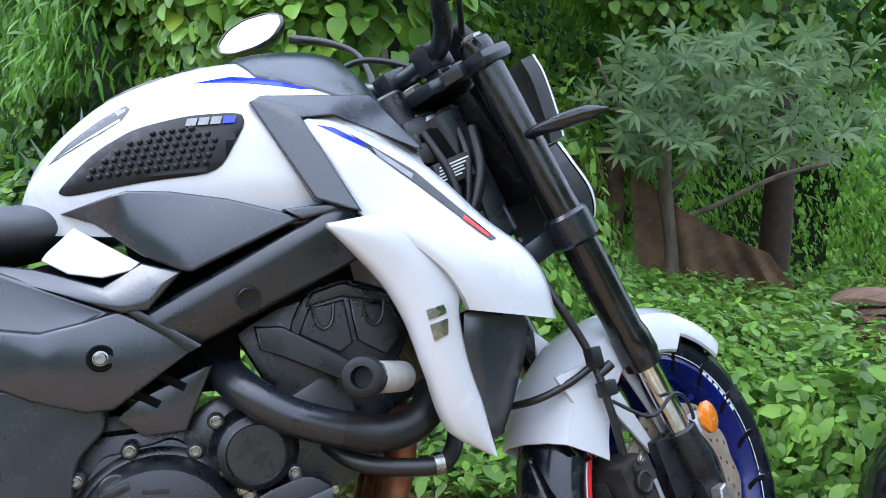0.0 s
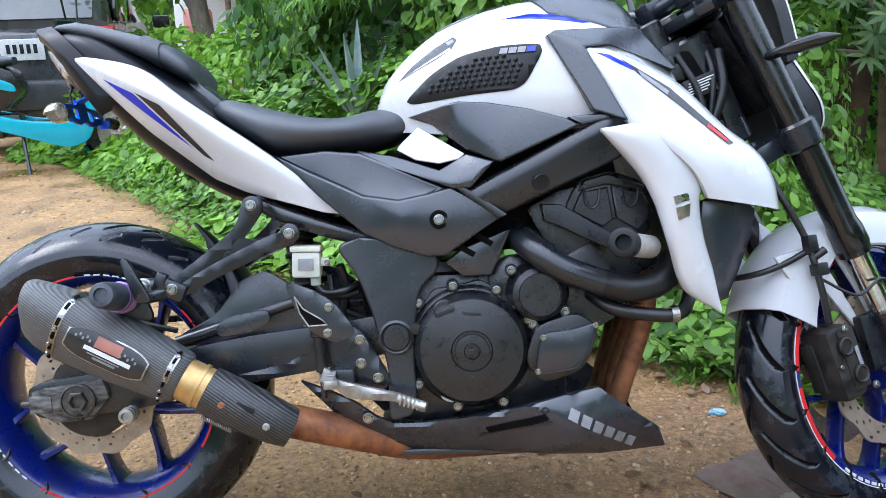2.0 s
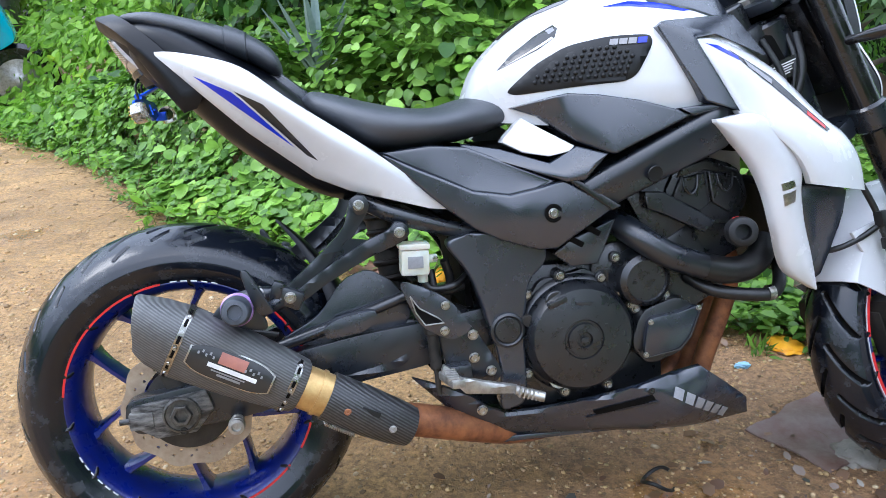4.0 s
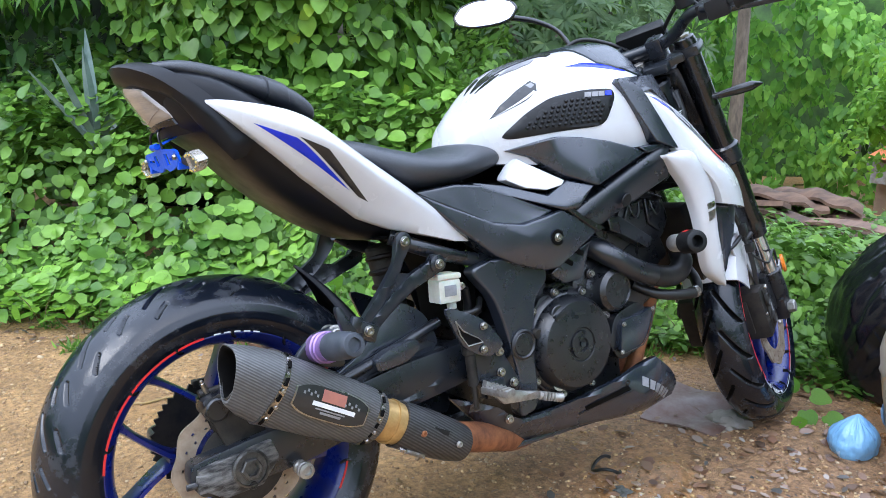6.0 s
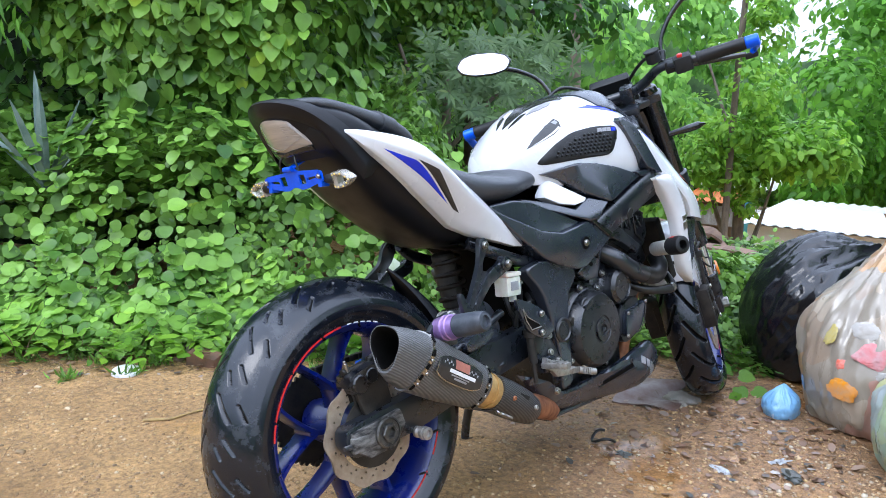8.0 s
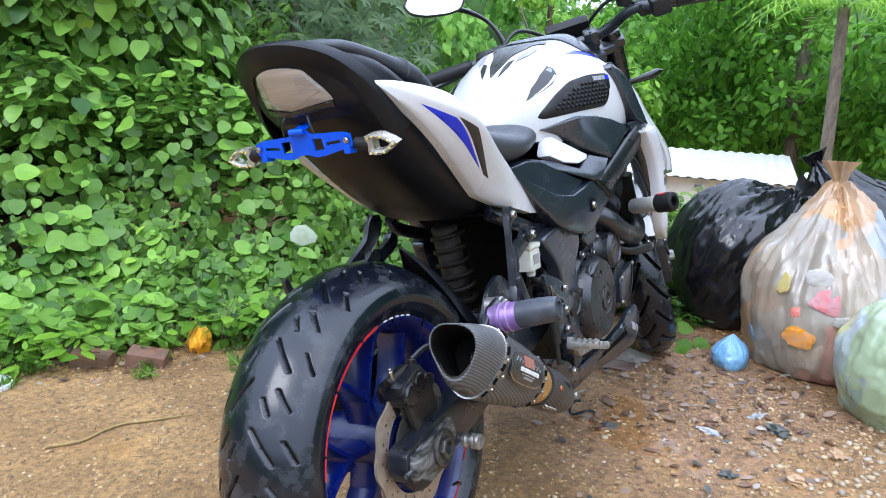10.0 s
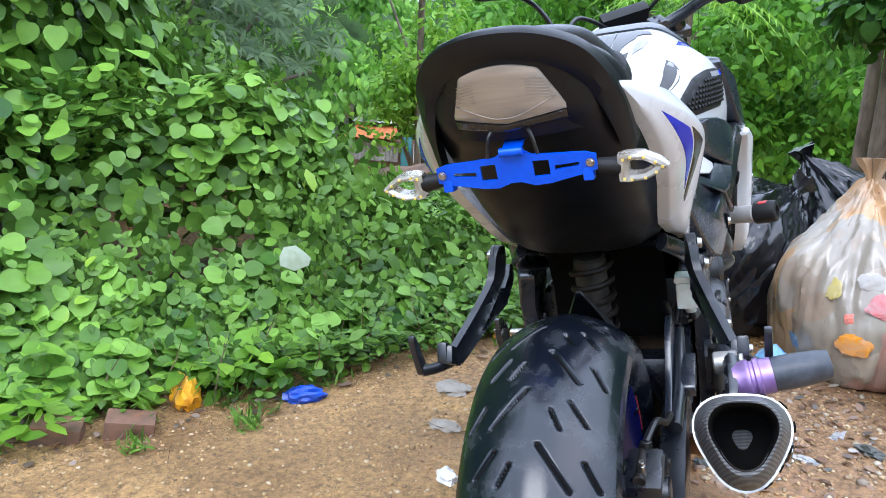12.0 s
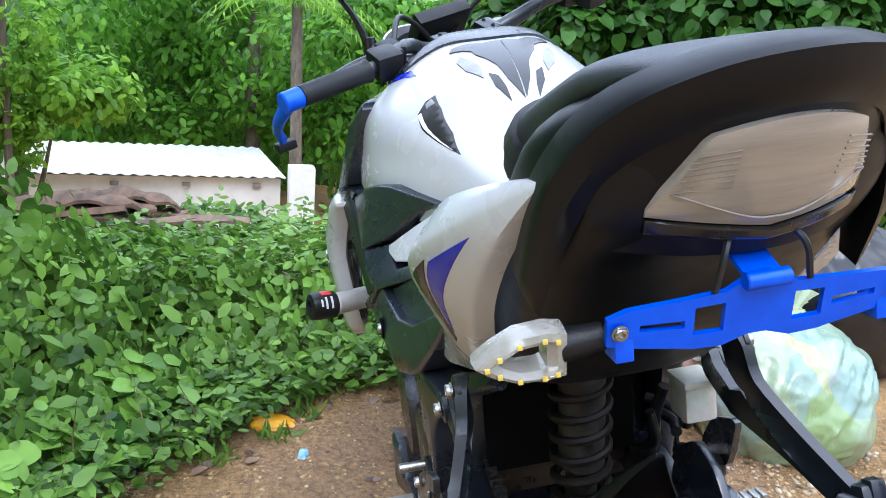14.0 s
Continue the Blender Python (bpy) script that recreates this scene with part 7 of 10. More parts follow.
def plate_shape():
    """Bracket with two square windows and two slots, cut as real holes."""
    bm = bmesh.new()
    cols = [-0.095, -0.083, -0.075, -0.047, -0.041, -0.022, -0.006, 0.006, 0.022, 0.041, 0.047, 0.075, 0.083, 0.095]
    top = [0.012, 0.016, 0.0165, 0.0175, 0.018, 0.019, 0.029, 0.029, 0.019, 0.018, 0.0175, 0.0165, 0.016, 0.012]
    bot = [-0.006, -0.0095, -0.011, -0.0165, -0.018, -0.019, -0.0135, -0.0135, -0.019, -0.018, -0.0165, -0.011, -0.0095, -0.006]
    lv = [0, 0.28, 0.42, 0.58, 0.80, 1]
    g = [[bm.verts.new((0, y, b + (t - b) * u)) for u in lv] for y, t, b in zip(cols, top, bot)]
    for i in range(len(cols) - 1):
        for j in range(5):
            window = i in (4, 8) and j in (1, 2, 3)
            slot = i in (2, 10) and j == 2
            if not (window or slot):
                bm.faces.new((g[i][j], g[i + 1][j], g[i + 1][j + 1], g[i][j + 1]))
    ex = bmesh.ops.extrude_face_region(bm, geom=bm.faces[:])
    for v in ex["geom"]:
        if isinstance(v, bmesh.types.BMVert):
            v.co.x += 0.004
    bm.transform(PLM)
    return bm


bracket = part("plate_bracket", plate_shape(), ANOBLUE, bike, "bright blue metal number plate bracket with cut-outs", sharp=25)
part("plate_light", join(rod(PLM @ Vector((-0.003, -0.014, 0.026)), PLM @ Vector((-0.003, 0.014, 0.026)), 0.0055), block(PLM @ Vector((0.022, 0, 0.030)), (0.045, 0.024, 0.004), (0, -25, 0), 0.0015)), ANOBLUE, bracket)
for s in (-1, 1):
    bolt(PLM @ Vector((-0.002, s * 0.088, 0.004)), 0.005, (-1, 0, -0.2), bracket)
    part("bracket_ear", block(PLM @ Vector((0.008, s * 0.084, -0.012)), (0.02, 0.012, 0.016), (0, 0, 0), 0.002), ANOBLUE, bracket)
    part("bracket_wire", tube([PLM @ Vector((0, s * 0.03, 0.02)), PLM @ Vector((0.004, s * 0.024, 0.045)), PLM @ Vector((0.03, s * 0.006, 0.062))], 0.0022, 6), HOSE, bracket)
    stalk = part("indicator_stalk", rod(PLM @ Vector((0.012, s * 0.092, -0.006)), PLM @ Vector((0.014, s * 0.120, -0.010)), 0.009, 0.011), RUBBER, bike, "black rubber indicator stalk")
    IM = PLM @ Matrix.Translation((0.012, s * 0.117, -0.011))
    shape = [(0.0, 0.016), (0.012, 0.0185), (0.03, 0.017), (0.046, 0.008), (0.056, 0.0), (0.046, -0.008), (0.03, -0.0155), (0.012, -0.0165), (0.0, -0.015)]
    hole = [(0.012, 0.008), (0.016, 0.0095), (0.028, 0.0085), (0.036, 0.004), (0.041, 0.0), (0.036, -0.004), (0.028, -0.008), (0.016, -0.0085), (0.012, -0.007)]
    bm = bmesh.new()
    loops = []
    for u in range(9):
        (ay, az), (by, bz) = shape[u], hole[u]
        ring = [(-0.007, ay * 0.98, az * 0.96), (-0.009, (ay + by) / 2, (az + bz) / 2), (-0.006, by, bz), (0.010, by, bz), (0.012, (ay + by) / 2, (az + bz) / 2), (0.009, ay * 0.98, az * 0.96), (0.001, ay, az)]
        loops.append([IM @ Vector((x, s * y, z)) for x, y, z in ring])
    loops.append(loops[0])
    rings(bm, loops, cap=False)
    bmesh.ops.remove_doubles(bm, verts=bm.verts, dist=1e-5)
    lens = part("indicator_lens", bm, CLEARLENS, bike, "clear teardrop rear indicator with small diodes")
    dots = bmesh.new()
    for u in range(9):
        (ay, az), (by, bz) = shape[u], hole[u]
        p = IM @ Vector((-0.0095, s * (ay + by) / 2, (az + bz) / 2))
        block(p, (0.002, 0.003, 0.003), (0, 0, 0), 0.0004, bm=dots)
    part("indicator_diode", dots, material("yellow_diode", (0.7, 0.5, 0.08), 0.4, base2=(0.6, 0.45, 0.1), scale=90), lens)
# -- front end, turned with the bars --
FK = 0.104
for s in (-1, 1):
    up = steered(lathe([(0.020, 0.045), (0.024, 0.042), (0.0265, 0.03), (0.0265, -0.22), (0.028, -0.24), (0.028, -0.30), (0.027, -0.43), (0.030, -0.445), (0.031, -0.475), (0.0285, -0.482), (0.0285, -0.492), (0.023, -0.495)], Matrix.Translation((FORKF, s * FK, 0)), 32))
    part("fork_tube", up, GLOSSB, bike, "glossy black upside-down fork tube")
    part("fork_stanchion", steered(lathe([(0.0205, -0.46), (0.0205, -0.66)], Matrix.Translation((FORKF, s * FK, 0)), 28)), CHROME, bike, "chromed fork stanchion")
    low = join(lathe([(0.02, -0.60), (0.026, -0.604), (0.027, -0.66), (0.024, -0.69), (0.024, -0.725), (0.016, -0.735)], Matrix.Translation((FORKF, s * FK, 0)), 28), block((FORKF - 0.004, s * FK, -0.708), (0.052, 0.035, 0.064), (0, 0, 0), 0.008), block((0.012, s * (FK - 0.012), -0.645), (0.05, 0.02, 0.10), (0, 12, 0), 0.006))
    part("fork_bottom", steered(low), ENGINE, bike, "dark cast fork bottom")
    part("fork_cap", steered(lathe([(0.016, 0.044), (0.016, 0.050), (0.010, 0.052), (0.0005, 0.052)], Matrix.Translation((FORKF, s * FK, 0)), 6)), ALU, bike)
    dm = front_place
    brake_disc(0.112, 0.152, 12, s * 0.058 - 0.0025, dm, front_wheel)
    cal = part("front_caliper", steered(block((-0.075, s * (FK - 0.030), -0.640), (0.055, 0.062, 0.13), (0, 8, 0), 0.012)), GRIME, bike, "dark four-piston front brake caliper")
    part("caliper_face", steered(block((-0.060, s * (FK - 0.004), -0.640), (0.04, 0.016, 0.11), (0, 8, 0), 0.005)), GRIME, cal)
    part("caliper_half", steered(block((-0.09, s * (FK - 0.05), -0.64), (0.035, 0.03, 0.09), (0, 8, 0), 0.006)), GRIME, cal)
    for f, u in ((-0.055, -0.585), (-0.045, -0.70)):
        bolt(steer_frame @ Vector((f, s * (FK + 0.006), u)), 0.007, steer_frame.to_3x3() @ Vector((0, s, 0)), cal)
    for f, u in ((-0.070, -0.612), (-0.064, -0.668)):
        part("piston_cap", steered(lathe([(0.010, 0), (0.0165, 0.001), (0.0165, 0.005), (0.0135, 0.0065), (0.011, 0.004), (0.0005, 0.0045)], turned((f, s * (FK + 0.004), u), (0, s, 0)), 24)), GRIME, cal)
    part("pad_pin", steered(rod((-0.092, s * (FK - 0.05), -0.640), (-0.092, s * (FK + 0.003), -0.640), 0.004)), STEEL, cal)
    part("caliper_marking", steered(block((-0.052, s * (FK + 0.006), -0.645), (0.008, 0.0012, 0.045), (0, 8, 0), 0.0003)), DECALGREY, cal)
    part("side_reflector", steered(lathe([(0.020, 0), (0.024, 0.001), (0.024, 0.006), (0.021, 0.008), (0.0005, 0.009)], turned((0.093, s * (FK + 0.024), -0.613), (0.15, s, 0)), 28)), AMBER, bike, "round amber side reflector")
    part("reflector_stay", steered(block((0.082, s * (FK + 0.012), -0.613), (0.03, 0.024, 0.022), (0, 0, 0), 0.002)), WHITE, bike)
    # indicator
    fi = tube([(1.200, -0.135, 0.846), (1.216, -0.162, 0.852), (1.240, -0.184, 0.858), (1.270, -0.200, 0.865), (1.296, -0.212, 0.869)], [0.008, 0.009, 0.012, 0.012, 0.002], 14, 5, flat=0.8)
    if s > 0:
        fi.transform(steer_frame @ Matrix.Scale(-1, 4, (0, 1, 0)) @ steer_frame.inverted())
    part("front_indicator", fi, GLOSSB, bike, "slim black front indicator")
part("front_axle", steered(join(rod((AXLE_F, -0.130, AXLE_U), (AXLE_F, 0.130, AXLE_U), 0.012), rod((AXLE_F, -0.140, AXLE_U), (AXLE_F, -0.120, AXLE_U), 0.016, seg=6))), ALU, bike)
yoke = join(block((FORKF, -FK, 0.012), (0.066, 0.066, 0.026), (0, 0, 0), 0.012), block((FORKF, FK, 0.012), (0.066, 0.066, 0.026), (0, 0, 0), 0.012), block((0.0, 0, 0.010), (0.075, 0.15, 0.022), (0, 0, 0), 0.008), block((0.01, -0.06, 0.012), (0.05, 0.08, 0.020), (0, 0, 22), 0.006), block((0.01, 0.06, 0.012), (0.05, 0.08, 0.020), (0, 0, -22), 0.006))
part("top_yoke", steered(yoke), FRAMEB, bike, "black top yoke")
part("stem_nut", steered(lathe([(0.016, 0.02), (0.016, 0.030), (0.012, 0.032), (0.0005, 0.030)], Matrix(), 6)), ALU, bike)
yoke = join(rod((FORKF, -FK, -0.285), (FORKF, -FK, -0.235), 0.035), rod((FORKF, FK, -0.285), (FORKF, FK, -0.235), 0.035), block((0.005, 0, -0.262), (0.085, 0.18, 0.036), (0, 0, 0), 0.008))
part("lower_yoke", steered(yoke), FRAMEB, bike, "black lower yoke")
part("ignition_lock", steered(join(rod((-0.055, 0, -0.04), (-0.055, 0, 0.035), 0.026), block((-0.05, 0, -0.035), (0.07, 0.08, 0.045), (0, 0, 0), 0.01))), ENGINE, bike)
# handlebar
BARU, BARF = 0.052, 0.018
bar = tube([(-0.078, -0.395, 0.112), (-0.070, -0.26, 0.112), (-0.030, -0.165, 0.108), (0.006, -0.105, 0.070), (BARF, -0.05, BARU), (BARF, 0.05, BARU), (0.006, 0.105, 0.070), (-0.030, 0.165, 0.108), (-0.070, 0.26, 0.112), (-0.078, 0.395, 0.112)], [0.011, 0.011, 0.0125, 0.014, 0.0145, 0.0145, 0.014, 0.0125, 0.011, 0.011], 18, 8)
handlebar = part("handlebar", steered(bar), FRAMEB, bike, "black tapered handlebar")
for s in (-1, 1):
    part("bar_clamp", steered(join(block((BARF, s * 0.05, BARU), (0.046, 0.036, 0.042), (0, 0, 0), 0.005), block((BARF, s * 0.05, BARU - 0.032), (0.030, 0.030, 0.03), (0, 0, 0), 0.004))), FRAMEB, handlebar)
    for f in (-0.014, 0.014):
        bolt(steer_frame @ Vector((BARF + f, s * 0.05, BARU + 0.021)), 0.004, steer_frame.to_3x3() @ Vector((0, 0, 1)), handlebar, FRAMEB)
    grip = steered(lathe([(0.0155, 0), (0.019, 0.002), (0.0185, 0.006)] + [(0.0165 + 0.0009 * (k % 2), 0.010 + k * 0.0045) for k in range(24)] + [(0.017, 0.12), (0.0165, 0.124)], turned((-0.0715, s * 0.262, 0.112), (-0.052, s, 0)), 24))
    part("grip", grip, RUBBER, handlebar, "ribbed black rubber grip")
    fall = 1.0 if s > 0 else 0.45
    guard = steered(join(rod((-0.078, s * 0.386, 0.112), (-0.081, s * 0.420, 0.112), 0.0165), tube([(-0.080, s * 0.404, 0.112), (-0.066, s * 0.412, 0.112 - 0.022 * fall), (-0.040, s * 0.413, 0.112 - 0.052 * fall), (-0.016, s * 0.408, 0.112 - 0.082 * fall), (-0.006, s * 0.398, 0.112 - 0.108 * fall)], [0.014, 0.013, 0.012, 0.010, 0.010], 12, flat=0.75)))
    part("lever_guard", guard, ANOBLUE, handlebar, "blue anodised lever guard")
    part("guard_tip", steered(block((-0.004, s * 0.394, 0.106 - 0.116 * fall), (0.026, 0.034, 0.016), (0, 20, 0), 0.005)), RUBBER, handlebar)
    part("lever", steered(tube([(-0.010, s * 0.20, 0.092), (0.010, s * 0.24, 0.080), (0.008, s * 0.30, 0.070), (-0.002, s * 0.382, 0.060)], [0.012, 0.010, 0.008, 0.007], 12)), FRAMEB, handlebar, "black hand lever")
    part("switch_block", steered(join(block((-0.062, s * 0.225, 0.110), (0.050, 0.048, 0.044), (0, 0, -s * 4), 0.009), block((-0.030, s * 0.195, 0.105), (0.045, 0.04, 0.035), (0, 0, 0), 0.008), rod((-0.04, s * 0.19, 0.11), (-0.0, s * 0.21, 0.10), 0.012))), RUBBER, handlebar, "black switch housing")
part("kill_switch", steered(block((-0.070, -0.222, 0.134), (0.018, 0.014, 0.010), (0, 0, 0), 0.003)), DECALRED, handlebar)
part("fluid_cup", steered(join(rod((-0.005, -0.15, 0.120), (-0.005, -0.15, 0.150), 0.020), rod((-0.005, -0.15, 0.150), (-0.005, -0.15, 0.156), 0.022))), RUBBER, handlebar, "black front brake fluid cup")
for s in (-1, 1):
    stem = [(1.136, -0.176, 1.060), (1.138, -0.178, 1.115), (1.158, -0.205, 1.180), (1.190, -0.262, 1.250)] if s < 0 else [(1.052, 0.142, 0.968), (1.046, 0.160, 1.020), (1.030, 0.185, 1.060), (0.985, 0.212, 1.086), (0.925, 0.232, 1.098)]
    part("mirror_stem", join(tube(stem, [0.0085, 0.006, 0.0055, 0.007, 0.008][-len(stem):], 12), rod(Vector(stem[0]) - Vector((0, 0, 0.02)), Vector(stem[0]) + Vector((0, 0, 0.022)), 0.012)), GLOSSB, bike, "thin black mirror stem")
    centre = Vector((1.20, -0.275, 1.268)) if s < 0 else Vector((0.858, 0.245, 1.109))
    aim = Vector((-0.85, -0.20, 0.33)) if s < 0 else Vector((-0.70, -0.60, 0.40))
    wide = Vector((0.39, -0.70, 0.59)) if s < 0 else Vector((0.66, -0.75, -0.03))
    n = aim.normalized()
    w = (wide - n * wide.dot(n)).normalized()
    h = n.cross(w)
    outline = [(0.080, 0.004), (0.066, 0.026), (0.030, 0.037), (-0.030, 0.038), (-0.066, 0.024), (-0.082, -0.004), (-0.068, -0.026), (-0.030, -0.037), (0.030, -0.035), (0.066, -0.024)]
    ol = [tuple(p) for p in rounded(outline, 4)]
    lp = [[centre + w * a * k + h * b * k + n * d for a, b in ol] for k, d in ((0.25, -0.028), (0.75, -0.022), (1.0, -0.006), (1.03, 0.001), (1.0, 0.004), (0.95, 0.004), (0.94, 0.001))]
    mir = part("mirror", rings(bmesh.new(), lp), GLOSSB, bike, "black rear-view mirror shell")
    glass = [[centre + w * a * 0.945 + h * b * 0.945 + n * d for a, b in ol] for d in (0.0012, 0.0026)]
    part("mirror_glass", rings(bmesh.new(), glass), MIRROR, mir, "bright mirror glass")
# front mudguard
mg = bmesh.new()
mloops = []
for i in range(33):
    u = i / 32
    a = radians(48 + 108 * u)
    r = 0.311 + 0.005 * math.sin(u * math.pi)
    wd = 0.074 + 0.004 * math.sin(u * math.pi)
    drop = 0.050 + 0.055 * max(0, u - 0.45) / 0.55 + (0.03 if 0.30 < u < 0.45 else 0)
    row = [(-1.0, -drop), (-1.0, -drop * 0.55), (-0.93, -0.018), (-0.6, -0.003), (0, 0.003), (0.6, -0.003), (0.93, -0.018), (1.0, -drop * 0.55), (1.0, -drop)]
    if u < 0.06:
        row = [(y * (0.55 + 7 * u), d * 0.5) for y, d in row]
    o = [((r + d) * math.cos(a), y * wd, (r + d) * math.sin(a)) for y, d in row]
    inn = [((r + d - 0.004) * math.cos(a), y * wd * 0.955, (r + d - 0.004) * math.sin(a)) for y, d in row[::-1]]
    mloops.append(o + inn)
rings(mg, mloops)
mg.transform(front_place)
part("front_mudguard", mg, WHITE, bike, "glossy white front mudguard")
for s in (-1, 1):
    leg = prism([(0.055, -0.40), (0.085, -0.45), (0.080, -0.55), (0.060, -0.63), (0.045, -0.64), (0.040, -0.56), (0.025, -0.46)], s * 0.076, s * 0.083, 0.003)
    part("mudguard_stay", steered(leg), WHITE, bike)
    leg = prism([(-0.10, -0.42), (-0.02, -0.44), (0.0, -0.50), (0.012, -0.60), (-0.002, -0.61), (-0.03, -0.52), (-0.09, -0.47)], s * 0.077, s * 0.084, 0.003)
    part("mudguard_stay", steered(leg), WHITE, bike)
part("mudguard_print", steered(block((0.118, -0.0805, -0.47), (0.022, 0.0015, 0.008), (0, 25, 0), 0.0004)), DECALGREY, bike)
# brake hoses
part("brake_hose", steered(join(tube([(0.0, -0.05, -0.24), (-0.03, -0.085, -0.32), (-0.035, -0.10, -0.42), (-0.055, -0.105, -0.50), (-0.07, -0.10, -0.565)], 0.006, 10), tube([(-0.035, -0.10, -0.44), (-0.085, -0.085, -0.44), (-0.13, -0.06, -0.435), (-0.15, 0.0, -0.43)], 0.0055, 10), tube([(-0.05, -0.105, -0.49), (-0.01, -0.125, -0.545), (0.05, -0.13, -0.545), (0.075, -0.125, -0.58), (0.06, -0.12, -0.64)], 0.0028, 8))), HOSE, bike, "black front brake hoses")
part("hose_block", steered(join(block((-0.035, -0.104, -0.43), (0.022, 0.018, 0.030), (0, 20, 0), 0.004), block((-0.045, -0.108, -0.475), (0.026, 0.02, 0.022), (0, 20, 0), 0.004), rod((-0.045, -0.10, -0.455), (-0.02, -0.115, -0.45), 0.007))), HOSE, bike)
# headlight and fly screen: white skins lined with black
part("headlight_body", steered(join(block((0.075, 0, -0.10), (0.09, 0.17, 0.20), (0, -8, 0), 0.03), block((0.06, 0, -0.01), (0.05, 0.12, 0.09), (0, 0, 0), 0.015))), GLOSSB, bike, "black headlight housing")


def cowl(edge, bulge, gap, thick):
    """Rounded skin between an edge on the machine's right and its mirror image, turned with the bars."""
    loops = []
    for p in spline(edge, 6):
        q = steer_frame.inverted() @ p
        row = [Vector((q.x + bulge * (1 - y * y) - gap, -abs(q.y) * y * 0.985, q.z)) for y in np.linspace(1, -1, 17)]
        loops.append(row + [r - Vector((thick, 0, 0)) for r in row[::-1]])
    return steered(rings(bmesh.new(), loops))


UPPER_EDGE = [(1.285, -0.005, 1.004), (1.295, -0.020, 0.968), (1.306, -0.035, 0.901), (1.310, -0.040, 0.864)]
LOWER_EDGE = [(1.300, -0.040, 0.855), (1.321, -0.050, 0.817), (1.344, -0.050, 0.780), (1.352, -0.045, 0.745), (1.344, -0.040, 0.720)]
part("fly_screen", cowl(UPPER_EDGE, 0.03, 0.0, 0.005), WHITE, bike, "white fly screen over the headlight")
part("fly_screen_lining", cowl(UPPER_EDGE, 0.03, 0.007, 0.03), RUBBER, bike)
part("headlight_cowl", cowl(LOWER_EDGE, 0.05, 0.0, 0.006), WHITE, bike, "white headlight cowl")
part("cowl_lining", cowl(LOWER_EDGE, 0.05, 0.010, 0.035), RUBBER, bike)
part("instrument", steered(block((0.105, 0, 0.055), (0.03, 0.12, 0.07), (0, -25, 0), 0.008)), RUBBER, bike, "black instrument panel")
# head cables and label plate
part("cable_loom", join(tube([(1.06, -0.09, 0.86), (1.09, -0.11, 0.80), (1.10, -0.12, 0.74), (1.07, -0.12, 0.70), (1.04, -0.12, 0.67)], 0.006), tube([(1.14, -0.06, 0.87), (1.14, -0.09, 0.80), (1.12, -0.10, 0.74), (1.10, -0.10, 0.68)], 0.009), tube([(1.11, -0.05, 0.90), (1.12, -0.10, 0.82), (1.11, -0.11, 0.72)], 0.005)), HOSE, bike, "black cables round the steering head")
part("clutch_cable", steered(join(tube([(-0.03, -0.19, 0.11), (0.06, -0.12, 0.12), (0.10, -0.02, 0.02), (0.06, 0.02, -0.10)], 0.005), tube([(-0.03, 0.19, 0.11), (0.05, 0.12, 0.12), (0.09, 0.02, 0.02), (0.05, -0.02, -0.10)], 0.005))), HOSE, bike)
part("warning_label", block((1.098, -0.1035, 0.806), (0.055, 0.002, 0.034), (0, -20, 0), 0.0005), DECALBLACK, bike, "black warning label with white print")
for i in range(5):
    part("label_bar", block((1.098 - 0.002 * i, -0.1052, 0.816 - i * 0.0055), (0.046 - 0.004 * (i % 3), 0.0008, 0.0022), (0, -20, 0), 0.0002), DECALWHITE, bike)
# added near-black filler for the shaded depth behind the head fittings
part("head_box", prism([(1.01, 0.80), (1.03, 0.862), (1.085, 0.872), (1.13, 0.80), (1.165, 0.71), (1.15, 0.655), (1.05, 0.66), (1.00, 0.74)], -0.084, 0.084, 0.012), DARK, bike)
for i in range(7):
    part("head_fitting", block((1.04 + 0.018 * i, -0.086, 0.845 - 0.026 * i + 0.012 * (i % 2)), (0.03, 0.02, 0.024 + 0.006 * (i % 3)), (0, -20 + 17 * i, 0), 0.004), (ENGINE, HOSE, GRIME)[i % 3], bike)
# -- the upper works lean a little to the right of the wheels' plane going forward --
SET_APART = {"front_wheel", "fork_tube", "fork_stanchion", "fork_bottom", "fork_cap", "front_caliper", "side_reflector", "reflector_stay", "front_indicator", "front_axle", "top_yoke", "stem_nut", "lower_yoke",
             "ignition_lock", "handlebar", "mirror_stem", "mirror", "front_mudguard", "mudguard_stay", "mudguard_print", "brake_hose", "hose_block", "headlight_body", "fly_screen", "fly_screen_lining",
             "headlight_cowl", "cowl_lining", "instrument", "clutch_cable", "passenger_seat", "seat_strap", "tail_unit", "tail_end", "light_ledge", "tail_band", "tail_panel", "tail_decal", "tail_light",
             "plate_bracket", "indicator_stalk", "indicator_lens"}


def askew(p):
    """The right flank stays; the middle and the left flank move over, most at the steering head."""
    share = max(0.0, min(1.0, (p.x - 0.36) / 0.70)) * max(0.0, min(1.0, (p.z - 0.62) / 0.20))
    return -0.046 * share * (1 + max(-1.0, min(0.0, p.y / 0.16)))


def set_askew(ob):
    if ob.matrix_basis == Matrix():
        for v in ob.data.vertices:
            v.co.y += askew(v.co)
    else:
        ob.matrix_basis = Matrix.Translation((0, askew(ob.matrix_basis.translation), 0)) @ ob.matrix_basis
    for child in ob.children:
        set_askew(child)


for ob in list(bike.children):
    kind_ = ob.name.split(".")[0]
    if kind_ not in SET_APART and not kind_.startswith("rear_"):
        set_askew(ob)
